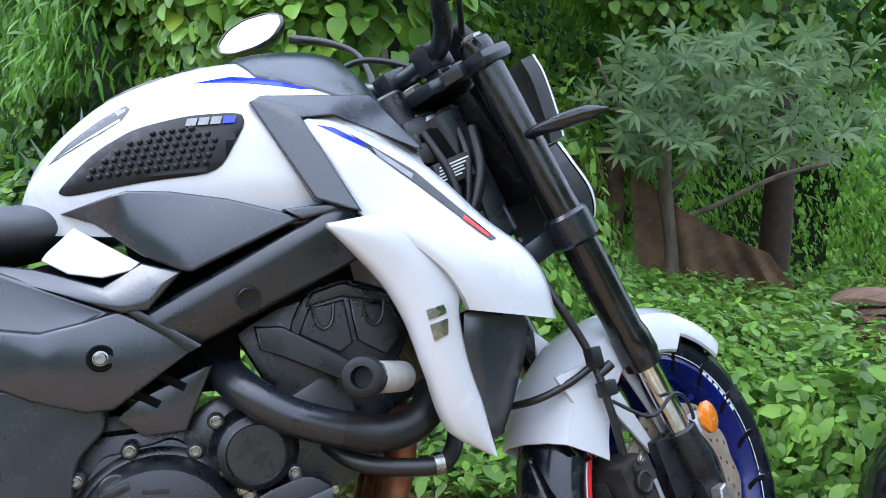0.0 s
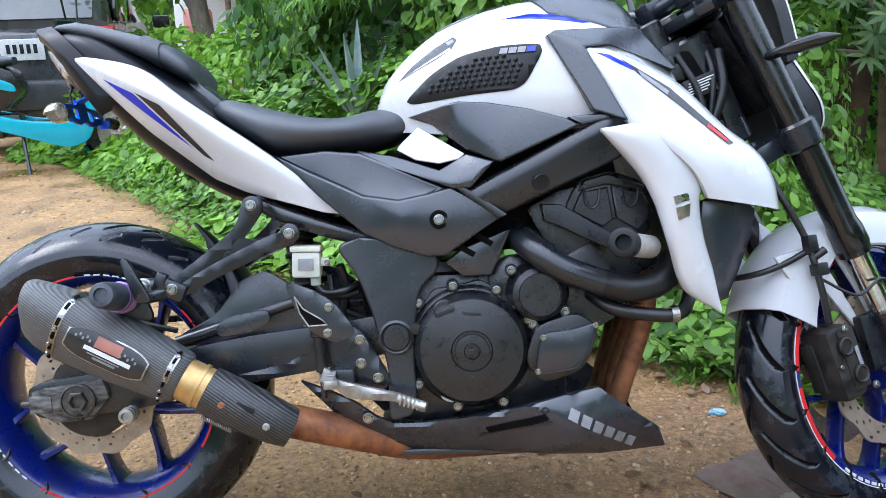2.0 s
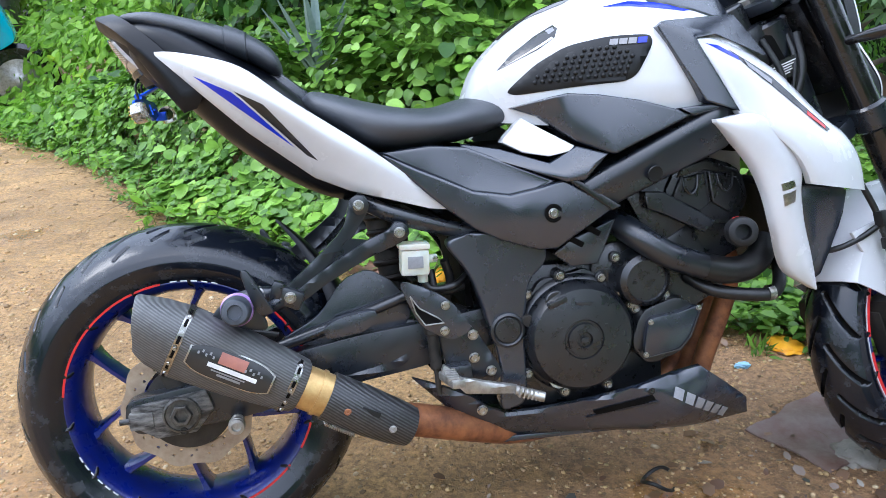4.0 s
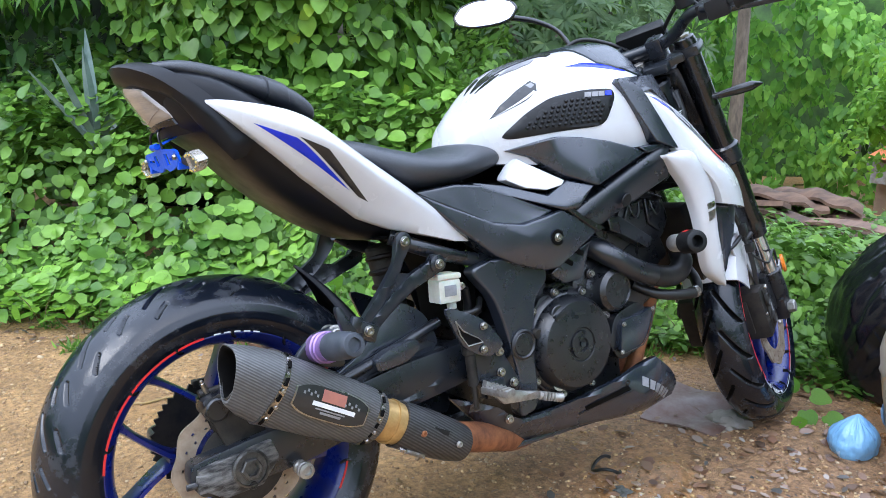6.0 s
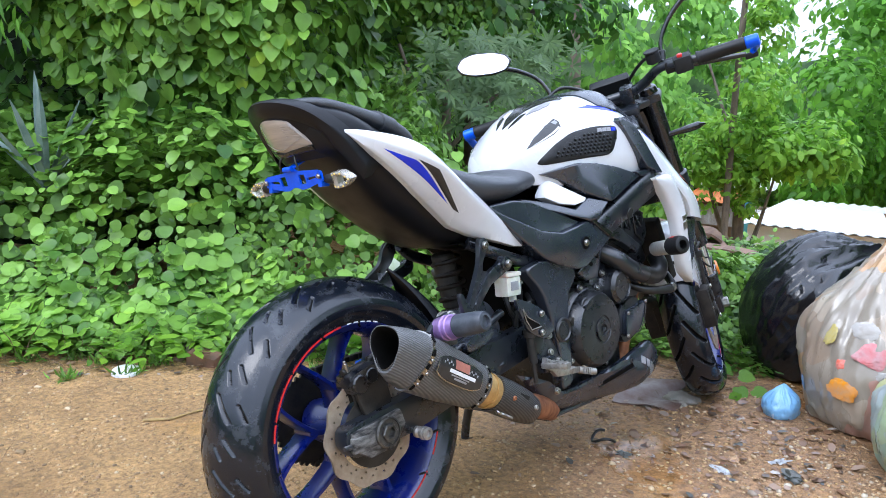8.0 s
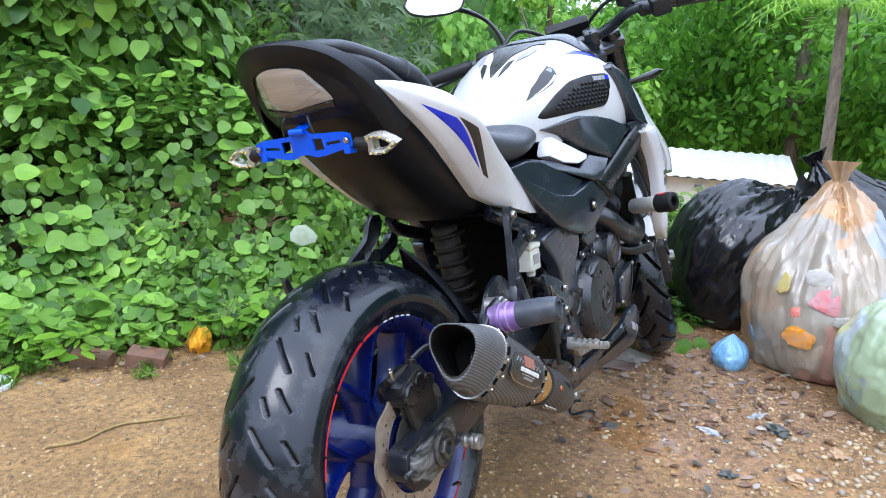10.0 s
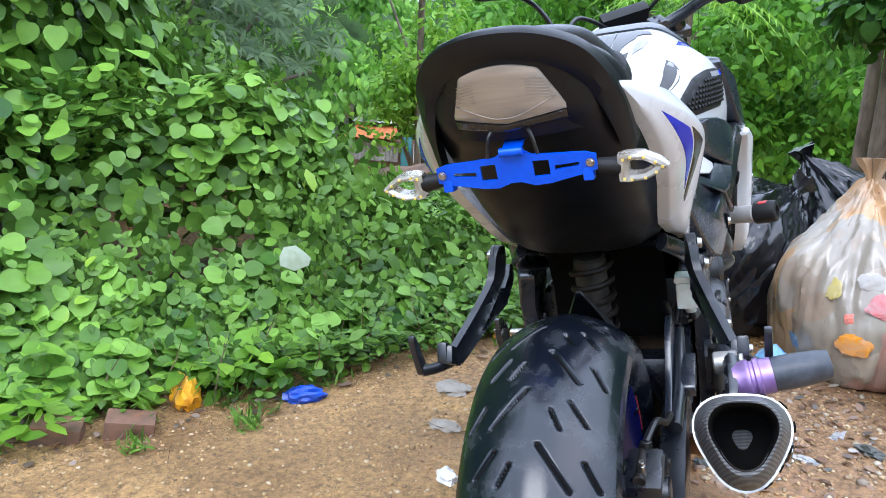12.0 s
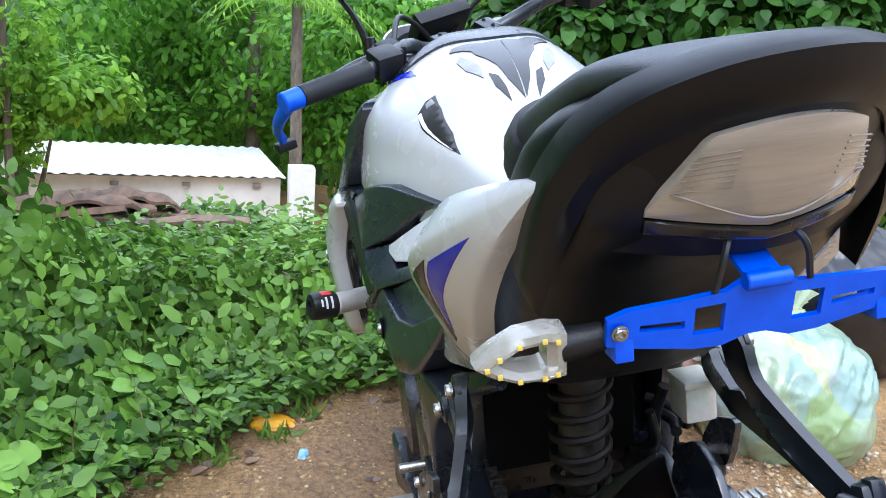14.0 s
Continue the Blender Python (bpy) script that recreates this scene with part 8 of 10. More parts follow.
# ---- rubbish bags ----
def bag(name, centre, size, mat, label, seed, neck=None, folds=1.0, squash=0.75, tie=5, square=0.0):
    """A filled plastic bag: sagging, its film drawn into long folds towards the gathered neck."""
    bm = bmesh.new()
    bmesh.ops.create_icosphere(bm, subdivisions=6, radius=1.0)
    cx, cy, cz = centre
    nk = Vector(neck) if neck else Vector((0, 0, 1))
    axis = Vector((nk.x, nk.y, 0.55)).normalized()
    e1 = axis.orthogonal().normalized()
    e2 = axis.cross(e1)
    o1, o2, o3 = Vector((seed, 0, 0)), Vector((0, seed, 2)), Vector((seed, seed, 5))

    def ridge(p):
        return 0.35 - abs(noise.noise(p))
    for v in bm.verts:
        d = v.co.normalized()
        c = d.dot(axis)
        flat = Vector((d.dot(e1), d.dot(e2)))
        round_ = flat.normalized() if flat.length > 1e-6 else Vector((1, 0))
        pull = smooth(-0.6, 0.9, c)
        along = 0.9 * c
        wob = 0.25 * noise.noise(d * 1.7 + o3)
        streak = Vector((round_.x * 2.6 + wob, round_.y * 2.6 - wob, along + seed))
        r = 1.0 + 0.10 * noise.noise(d * 1.5 + o1) + 0.03 * noise.noise(d * 3.6 + o2)
        r += folds * (0.35 + 0.65 * pull) * min(1.0, 2.2 * flat.length) * (0.085 * ridge(streak) + 0.055 * ridge(streak * 2.3 + o2) + 0.036 * ridge(Vector((streak.x * 5.2, streak.y * 5.2, along * 1.6)) + o1))
        r += folds * (0.014 * ridge(d * 5.0 + o3) + 0.007 * ridge(d * 13 + o2))
        x, y, z = d.x * r, d.y * r, d.z * r
        if square:
            k = (abs(d.x) ** 4 + abs(d.y) ** 4 + 0.02) ** -0.25
            wide = math.hypot(d.x, d.y) + 1e-6
            x, y = x * (1 + square * (k * wide - 1)), y * (1 + square * (k * wide - 1))
        # drawn out and gathered at the neck
        p = Vector((x, y, z))
        gather = max(0.0, c) ** tie
        core = axis * p.dot(axis)
        p = core + (p - core) * (1 - 0.82 * gather) + axis * 0.34 * gather
        p.z *= 0.9
        if p.z < -0.7 * squash:
            p.z = -0.7 * squash + (p.z + 0.7 * squash) * 0.12
        v.co = (cx + p.x * size[0], cy + p.y * size[1], cz + (p.z + 0.72 * squash) * size[2])
    ob = part(name, bm, mat, None, sharp=60)
    tip = axis * 1.30
    tip = Vector((cx + tip.x * size[0], cy + tip.y * size[1], cz + (tip.z * 0.9 + 0.72 * squash) * size[2]))
    r = random.Random(int(seed * 10))
    if size[2] > 0.2 and tie < 6:
        tuft = bmesh.new()
        loops = []
        for k in range(6):
            u = k / 5
            loops.append([tip + axis * (-0.03 + 0.085 * u) + (e1 * math.cos(a) + e2 * math.sin(a)) * (0.012 + 0.030 * u * u) * (1 + 0.45 * math.sin(a * 5 + seed) + r.uniform(-0.15, 0.15)) for a in np.linspace(0, 2 * math.pi, 18, endpoint=False)])
        part("bag_neck", rings(tuft, loops), mat, ob)
    return tagged(ob, label, "rubbish bag", "rubbish bags")


def litter_inside(ob, centre, way, size, mat, name, seed):
    """A lump of litter pressed against the film from inside, bulging out of it."""
    hit, at_, nrm, _ = ob.ray_cast(Vector(centre), Vector(way).normalized())
    bm = bmesh.new()
    bmesh.ops.create_icosphere(bm, subdivisions=4, radius=1.0)
    turn_ = nrm.to_track_quat("Z", "Y").to_matrix()
    for v in bm.verts:
        d = v.co.normalized()
        k = 1 + 0.35 * noise.noise(d * 1.6 + Vector((seed, 0, 0))) + 0.16 * noise.noise(d * 4.5 + Vector((0, seed, 0))) + 0.07 * noise.noise(d * 11)
        v.co = at_ + turn_ @ Vector((d.x * k * size[0], d.y * k * size[1], d.z * k * 0.0035))
    part(name, bm, mat, ob)


def bag_material(name, film, spots, rough=0.22, amount=0.55, scale=5.0):
    """Thin plastic film with coloured rubbish showing through in patches."""
    m = material(name, film, rough, base2=tuple(c * 0.75 for c in film), scale=9, rough2=rough + 0.25, bump=0.6, bump_scale=34, coat=0.5, stretch=(1.5, 1.5, 0.34))
    n, l = m.node_tree.nodes, m.node_tree.links
    b = n["Principled BSDF"]
    tc = n.new("ShaderNodeTexCoord")
    warp_ = n.new("ShaderNodeTexNoise")
    warp_.inputs["Scale"].default_value = 6
    l.new(tc.outputs["Object"], warp_.inputs["Vector"])
    add = n.new("ShaderNodeMix")
    add.data_type = "RGBA"
    add.inputs["Factor"].default_value = 0.24
    l.new(tc.outputs["Object"], add.inputs[6])
    l.new(warp_.outputs["Color"], add.inputs[7])
    vo = n.new("ShaderNodeTexVoronoi")
    vo.inputs["Scale"].default_value = scale
    st = n.new("ShaderNodeMapping")
    st.inputs["Scale"].default_value = (1.0, 1.0, 0.45)
    st.inputs["Rotation"].default_value = (0.4, 0.3, 0.2)
    l.new(add.outputs[2], st.inputs["Vector"])
    l.new(st.outputs["Vector"], vo.inputs["Vector"])
    sep = n.new("ShaderNodeSeparateColor")
    l.new(vo.outputs["Color"], sep.inputs["Color"])
    cr = n.new("ShaderNodeValToRGB")
    cr.color_ramp.interpolation = "CONSTANT"
    e = cr.color_ramp.elements
    e[0].color = (*film, 1)
    e[1].position, e[1].color = 1 - amount, (*spots[0], 1)
    for i, c in enumerate(spots[1:], 1):
        q = e.new(1 - amount + amount * i / len(spots))
        q.color = (*c, 1)
    l.new(sep.outputs["Red"], cr.inputs["Fac"])
    veil = n.new("ShaderNodeTexNoise")
    veil.inputs["Scale"].default_value, veil.inputs["Detail"].default_value = 11, 8
    l.new(tc.outputs["Object"], veil.inputs["Vector"])
    mr = n.new("ShaderNodeMapRange")
    mr.inputs["From Min"].default_value, mr.inputs["From Max"].default_value = 0.3, 0.7
    mr.inputs["To Min"].default_value, mr.inputs["To Max"].default_value = 0.9, 0.30
    l.new(veil.outputs["Fac"], mr.inputs["Value"])
    mx = n.new("ShaderNodeMix")
    mx.data_type = "RGBA"
    l.new(mr.outputs["Result"], mx.inputs["Factor"])
    l.new(b.inputs["Base Color"].links[0].from_socket, mx.inputs[6])
    l.new(cr.outputs["Color"], mx.inputs[7])
    l.new(mx.outputs[2], b.inputs["Base Color"])
    return m


BLACKBAG = material("black_bag_film", (0.004, 0.0045, 0.006), 0.14, base2=(0.008, 0.0085, 0.0105), scale=12, rough2=0.26, bump=0.45, bump_scale=26, spec=0.6, stretch=(1.5, 1.5, 0.4))
CLEARBAG = bag_material("clear_bag_film", (0.31, 0.27, 0.215), [(0.20, 0.13, 0.08), (0.48, 0.40, 0.31), (0.50, 0.28, 0.12), (0.36, 0.28, 0.21), (0.50, 0.48, 0.45), (0.48, 0.24, 0.20), (0.50, 0.40, 0.29), (0.32, 0.23, 0.16), (0.30, 0.36, 0.42), (0.45, 0.36, 0.27)], scale=9, amount=0.66)
GREENBAG = bag_material("greenish_bag_film", (0.32, 0.40, 0.25), [(0.22, 0.33, 0.11), (0.46, 0.50, 0.42), (0.20, 0.32, 0.30), (0.42, 0.40, 0.16), (0.34, 0.38, 0.42)], scale=11, amount=0.55)
PRINTBAG = bag_material("printed_white_sack", (0.72, 0.74, 0.76), [(0.08, 0.15, 0.42), (0.70, 0.72, 0.75), (0.65, 0.66, 0.7)], scale=14, amount=0.45)
BLUEBAG = bag_material("blue_bag_film", (0.20, 0.42, 0.66), [(0.55, 0.66, 0.75), (0.10, 0.27, 0.58), (0.45, 0.55, 0.62)], scale=22, amount=0.6)
bag("rubbish_bag", (1.95, -0.185, 0.02), (0.25, 0.23, 0.33), BLACKBAG, "shiny creased black rubbish bag beside the bushes", 1.0, (0.42, -0.46, 0.40), folds=1.8, tie=2.6)
bag("rubbish_bag", (2.30, -0.58, 0.02), (0.30, 0.30, 0.33), BLACKBAG, "shiny black rubbish bag behind the pale ones", 4.0, (0.0, 0.3, 0.2), folds=1.6)
clear_bag = bag("rubbish_bag", (1.63, -0.515, 0.015), (0.245, 0.245, 0.335), CLEARBAG, "tall clear rubbish bag full of mixed coloured litter", 2.3, (0.06, 0.02, 0.22), folds=2.0, tie=2.4, square=0.15)
bpy.context.view_layer.update()
for way_, size_, colour_, kind_ in (((-0.90, 0.15, -0.12), (0.045, 0.030), (0.78, 0.30, 0.01), "orange_litter"), ((-0.95, -0.12, 0.32), (0.055, 0.036), (0.50, 0.12, 0.12), "red_litter"), ((-0.90, 0.22, 0.12), (0.016, 0.014), (0.75, 0.10, 0.03), "red_cap"), ((-0.55, 0.62, -0.25), (0.028, 0.022), (0.10, 0.26, 0.48), "blue_litter"), ((-0.85, -0.50, -0.05), (0.030, 0.022), (0.08, 0.12, 0.40), "blue_litter"), ((-0.8, 0.42, 0.40), (0.022, 0.030), (0.48, 0.38, 0.08), "yellow_litter"), ((-0.9, -0.3, 0.10), (0.040, 0.018), (0.40, 0.37, 0.33), "white_litter"), ((-0.85, 0.05, 0.55), (0.035, 0.026), (0.40, 0.36, 0.31), "white_litter")):
    litter_inside(clear_bag, (1.63, -0.515, 0.20), way_, size_, material(kind_ + "_film", colour_, 0.3, base2=tuple(0.55 * q + 0.16 for q in colour_), scale=28, rough2=0.5, coat=0.3, bump=0.5, bump_scale=60), kind_, size_[0] * 100)
bag("rubbish_bag", (1.86, -0.92, 0.02), (0.24, 0.22, 0.25), BLACKBAG, "small black rubbish bag squeezed between others", 7.1, (0.2, -0.2, 0.2), folds=1.6)
bag("rubbish_bag", (1.37, -0.80, 0.012), (0.245, 0.235, 0.225), GREENBAG, "pale green see-through rubbish bag", 5.2, (0.5, -0.4, 0.1), folds=2.0, square=0.1, tie=4)
bag("rubbish_bag", (2.10, -1.18, 0.02), (0.27, 0.25, 0.29), PRINTBAG, "white sack with blue print on the heap", 8.4, (0.2, 0.3, 0.1), tie=8, square=0.4)
bag("rubbish_bag", (1.445, -0.285, 0.010), (0.066, 0.055, 0.062), BLUEBAG, "small crumpled blue plastic bag on the mud", 9.4, (0, 0, 0.2))
bag("rubbish_bag", (1.95, -1.35, 0.02), (0.28, 0.3, 0.34), BLACKBAG, "dark grey sack at the heap's end", 3.7, (0.3, 0.3, 0.2))


# ---- houses, post and shack beyond the drop ----
WALLW = material("whitewashed_wall", (0.82, 0.81, 0.78), 0.85, base2=(0.68, 0.66, 0.62), scale=2.5, detail=10, bump=0.3, bump_scale=30)
ROOFW = material("pale_metal_roofing", (0.66, 0.66, 0.66), 0.5, metal=0.0, base2=(0.52, 0.51, 0.49), scale=3, rough2=0.6, detail=8)
ROOFO = material("orange_roofing", (0.65, 0.20, 0.06), 0.6, base2=(0.5, 0.16, 0.06), scale=4)
GREYSHEET = material("grey_corrugated_sheet", (0.34, 0.35, 0.35), 0.5, metal=0.3, base2=(0.22, 0.2, 0.18), scale=5, rough2=0.7)
WOODOLD = material("weathered_wood", (0.22, 0.13, 0.085), 0.8, base2=(0.10, 0.06, 0.045), scale=9, bump=0.6, bump_scale=60, jitter=0.4, stretch=(0.3, 2, 2))


def corrugated(p, along, down, pitch, amp, count, mat, parent, name="roof_sheet"):
    """Wavy sheet: p the first corner, along the ridge, down the slope."""
    p, along, down = Vector(p), Vector(along), Vector(down)
    nrm = along.cross(down).normalized()
    if nrm.z < 0:
        nrm = -nrm
    length = along.length
    cols = int(length / pitch * 6)
    top, bot = [], []
    for i in range(cols + 1):
        o = nrm * amp * math.cos(2 * math.pi * i / 6)
        top.append(p + along * (i / cols) + o)
        bot.append(p + along * (i / cols) + down + o)
    bm = bmesh.new()
    rings(bm, [top, bot], close=False, cap=False)
    ex = bmesh.ops.extrude_face_region(bm, geom=bm.faces[:])
    for v in ex["geom"]:
        if isinstance(v, bmesh.types.BMVert):
            v.co -= nrm * 0.004
    return part(name, bm, mat, parent)


FARTHER = Matrix.Translation((0.144, -0.0915, -0.234)) @ Matrix.Scale(1.25, 4)
house = thing("house", "low whitewashed house with a pale corrugated roof", "house", FARTHER)
A, B = Vector((10.0, 3.75, -0.80)), Vector((10.5, 0.62, -0.80))
run = (B - A)
out = Vector((-run.y, run.x, 0)).normalized()
if out.x < 0:
    out = -out
wall = bmesh.new()
rings(wall, [[A + Vector((0, 0, -3)), B + Vector((0, 0, -3)), B + out * 3.0 + Vector((0, 0, -3)), A + out * 3.0 + Vector((0, 0, -3))], [A, B, B + out * 3.0 + Vector((0, 0, -0.06)), A + out * 3.0 + Vector((0, 0, -0.06))]])
part("wall", wall, WALLW, house)
corrugated(A - out * 0.12 - run.normalized() * 0.1 + Vector((0, 0, 0.035)), run * 1.05, out * 3.2 + Vector((0, 0, 0.0)), 0.16, 0.012, 1, ROOFW, house, "roof")
for u in (0.35, 0.62, 0.9):
    part("roof_bracket", block(A + run * u - out * 0.03 + Vector((0, 0, -0.09)), (0.05, 0.10, 0.05), (0, 0, 0), 0.005), GREYSHEET, house)
post = tagged(part("gate_post", block((10.4, 0.35, -1.35), (0.34, 0.34, 1.5), (0, 0, 5), 0.03), WALLW, None), "pale stone gate post beside the house", "post")
post.matrix_basis = FARTHER
shack = thing("shack", "small shack with grey corrugated wall and faded roof", "house", Matrix.Translation((0, -0.25, 0.38)) @ FARTHER)
part("wall", block((14.6, 6.25, -2.35), (0.15, 1.5, 1.7), (0, 0, 10), 0.01), material("brown_shack_wall", (0.25, 0.17, 0.11), 0.85, base2=(0.16, 0.11, 0.075), scale=4), shack)
corrugated((14.35, 6.0, -1.52), (-0.15, 1.0, 0), (-0.03, 0, -0.38), 0.08, 0.008, 1, GREYSHEET, shack, "corrugated_panel")
corrugated((14.1, 6.05, -1.42), (-0.15, 0.95, 0.0), (1.0, 0.15, 0.13), 0.12, 0.01, 1, ROOFO, shack, "roof")
corrugated((15.0, 5.6, -1.20), (-0.25, 1.6, 0.0), (2.0, 0.3, 0.20), 0.12, 0.01, 1, ROOFW, shack, "roof")
part("side_sheet", block((14.3, 5.45, -2.1), (0.04, 0.40, 1.2), (0, 0, 10), 0.005), ROOFW, shack)
part("door_sheet", block((14.4, 5.85, -2.0), (0.04, 0.22, 1.2), (0, 0, 10), 0.005), material("teal_sheet", (0.05, 0.22, 0.24), 0.6, base2=(0.04, 0.15, 0.17), scale=5), shack)
tank_w = tagged(part("water_tank", lathe([(0.05, 0), (0.28, 0.0), (0.30, 0.05), (0.30, 0.50), (0.26, 0.57), (0.11, 0.62), (0.11, 0.66), (0.01, 0.66)], Matrix.Translation((17.5, 8.5, -1.15)), 32), material("cream_tank", (0.5, 0.44, 0.33), 0.6, base2=(0.42, 0.36, 0.27), scale=5), None), "cream round water tank on the roof", "tank")
part("tank_stand", join(*[rod((17.5 + dx, 8.5 + dy, -3.2), (17.5 + dx, 8.5 + dy, -1.15), 0.05) for dx in (-0.25, 0.25) for dy in (-0.25, 0.25)]), GREYSHEET, tank_w)
tank_w.matrix_basis = FARTHER


# ---- heap of old planks and bark ----
heap = thing("wood_heap", "heap of broken weathered planks and bark", "wood pile")
r_ = random.Random(5)
for i in range(34):
    u = r_.random()
    x, y = 3.65 + r_.uniform(-0.35, 0.45), 1.0 + 0.75 * u
    L, w_, t_ = r_.uniform(0.3, 0.8), r_.uniform(0.05, 0.14), r_.uniform(0.012, 0.03)
    z = float(ground_z(x, y)) + 0.02 + 0.05 * r_.random() * math.sin(math.pi * min(1, u * 1.05))
    pl = bmesh.new()
    loops = []
    bend = r_.uniform(-0.06, 0.06)
    for k in range(7):
        q = k / 6 - 0.5
        ww = w_ / 2 * (1 - 0.3 * abs(q) * r_.random())
        zz = bend * (1 - 4 * q * q)
        loops.append([(L * q, -ww, zz), (L * q, ww, zz + r_.uniform(-0.006, 0.006)), (L * q, ww, zz + t_), (L * q, -ww, zz + t_)])
    rings(pl, loops)
    pl.transform(pose(x, y, z, r_.uniform(-25, 25), r_.uniform(-14, 14), 90 + r_.uniform(-45, 45)))
    part("plank", pl, WOODOLD, heap)
BARKSHEET = material("peeled_bark", (0.20, 0.115, 0.070), 0.85, base2=(0.07, 0.042, 0.028), scale=7, bump=0.8, bump_scale=45, stretch=(0.4, 2, 1))
r_ = random.Random(11)
for cx_, cy_, cz_, L, w_, arch_, turn_, tip_ in ((3.50, 1.46, 0.115, 0.66, 0.26, 0.060, -52, 4), (3.56, 1.43, 0.085, 0.60, 0.30, 0.05, -48, -3), (3.47, 1.26, 0.020, 0.74, 0.20, 0.015, -54, 2), (3.42, 1.08, 0.010, 0.55, 0.20, 0.02, -40, -4), (3.80, 1.30, 0.10, 0.50, 0.3, 0.05, -62, 5)):
    loops = []
    for k in range(15):
        u = k / 14 - 0.5
        lift_ = arch_ * (1 - 4 * u * u) + 0.010 * math.sin(17 * u + cx_ * 40)
        half_ = w_ / 2 * (0.75 + 0.25 * math.cos(2.6 * u)) + r_.uniform(-0.018, 0.018)
        edge_ = [(L * u, half_ * (2 * q / 8 - 1), lift_ + 0.022 * (1 - (2 * q / 8 - 1) ** 2) + r_.uniform(-0.005, 0.005)) for q in range(9)]
        loops.append(edge_ + [(x, y, z - 0.016) for x, y, z in edge_[::-1]])
    bm = rings(bmesh.new(), loops)
    bm.transform(pose(cx_, cy_, cz_, 0, tip_, turn_))
    part("bark_sheet", bm, BARKSHEET, heap, "curled peeling bark sheet")
for x, y, turn_ in ((3.36, 1.62, 20), (3.66, 1.24, -30), (3.60, 1.34, 12)):
    z = float(ground_z(x, y))
    part("prop_stick", block((x, y, (z + 0.11) / 2), (0.03, 0.02, 0.11 - z), (turn_, 8, 0), 0.003), WOODOLD, heap)


# ---- trees ----
def tree(at, trunk, limbs, crown, mat, label, seed, leaf=(0.08, 0.18), template=OVAL, faces=OVAL_F, tint=BARK):
    """Trunk as (points, radii), limbs as point lists, crown as clumps (x, y, z, radius, leaves)."""
    ob = thing("tree", label, "tree", pose(*at))
    part("trunk", tube(trunk[0], trunk[1], 14, 6), tint, ob)
    for pts in limbs:
        part("limb", tube(pts, np.linspace(trunk[1][-1] * 0.8, 0.012, 4).tolist(), 8, 5), tint, ob)
    r = np.random.default_rng(seed)
    P, N = [], []
    for x, y, z, rad, count in crown:
        d = r.normal(0, 1, (count, 3))
        d /= np.linalg.norm(d, axis=1, keepdims=True)
        rr = rad * (0.55 + 0.5 * r.random(count) ** 0.5) * (1 + 0.25 * np.sin(5 * d[:, 0] + seed) * np.sin(4 * d[:, 1] + 2 * d[:, 2]))
        P.append(np.array([x, y, z]) + d * rr[:, None] * np.array([1, 1, 0.75]))
        N.append(d + np.array([0, 0, 0.5]))
    P, N = np.concatenate(P), np.concatenate(N)
    al = r.normal(0, 1, P.shape)
    al[:, 2] -= 1.0
    leaves("crown", P, N + r.normal(0, 0.4, P.shape), al, r.uniform(*leaf, len(P)), template, faces, mat, ob)
    return ob


def clumps(n, box, rad, count, seed):
    r = np.random.default_rng(seed)
    return [(r.uniform(box[0], box[1]), r.uniform(box[2], box[3]), r.uniform(box[4], box[5]), r.uniform(*rad), count) for _ in range(n)]


tree((1.55, 2.75, 0), ([(0, 0, 0), (0.02, 0.05, 0.9), (-0.06, 0.05, 1.7), (-0.25, 0.1, 2.8), (-0.35, 0.1, 3.8)], [0.13, 0.11, 0.10, 0.09, 0.07]), [[(-0.1, 0.05, 1.8), (-0.4, -0.2, 2.3), (-0.8, -0.3, 3.0)], [(-0.1, 0.05, 2.0), (0.3, 0, 2.7), (0.6, 0, 3.4)]],
     clumps(14, (-1.6, 1.2, -0.4, 1.0, 2.6, 4.2), (0.4, 0.8), 260, 31), VINE, "thick old trunk draped with heart-leaved vines", 31, (0.06, 0.12), HEART, HEART_F)
small = tree((3.15, 2.75, -0.25), ([(0, 0, 0), (0.02, 0.0, 0.5), (-0.02, 0.02, 0.9), (0.1, 0.1, 1.5)], [0.05, 0.045, 0.035, 0.02]), [[(0.02, 0, 0.62), (0.22, -0.12, 0.72), (0.48, -0.25, 0.86), (0.7, -0.35, 0.92)], [(0, 0.02, 0.85), (-0.2, 0.1, 1.15), (-0.35, 0.15, 1.5)], [(0.0, 0.0, 0.8), (0.25, -0.1, 1.1), (0.5, -0.2, 1.35)]],
             clumps(4, (-0.4, 0.6, 0.1, 0.4, 1.2, 1.6), (0.15, 0.3), 60, 32), DARKLEAF, "small tree with star-shaped sprays of narrow leaves", 32, (0.09, 0.16), LANCE, OVAL_F)
r = np.random.default_rng(52)
hub_at = np.stack([r.uniform(-0.45, 0.95, 130), r.uniform(-0.55, 0.15, 130), r.uniform(0.92, 1.55, 130)], 1)
hub_to = np.stack([r.normal(-0.45, 0.3, 130), r.normal(-0.75, 0.3, 130), r.uniform(0.2, 0.9, 130)], 1)
hub_to /= np.linalg.norm(hub_to, axis=1, keepdims=True)
P, N, D, L = [], [], [], []
for at_, to_ in zip(hub_at, hub_to):
    e1 = np.cross(to_, (0.3, 0.2, 0.9))
    e1 /= np.linalg.norm(e1)
    e2 = np.cross(to_, e1)
    for k in range(10):
        a = 2 * math.pi * (k + r.uniform(-0.2, 0.2)) / 10
        side_ = e1 * math.cos(a) + e2 * math.sin(a)
        D.append(side_ + to_ * 0.25 - np.array([0, 0, 0.25]))
        N.append(to_ - side_ * 0.2)
        P.append(at_ + side_ * 0.006)
        L.append(r.uniform(0.07, 0.13))
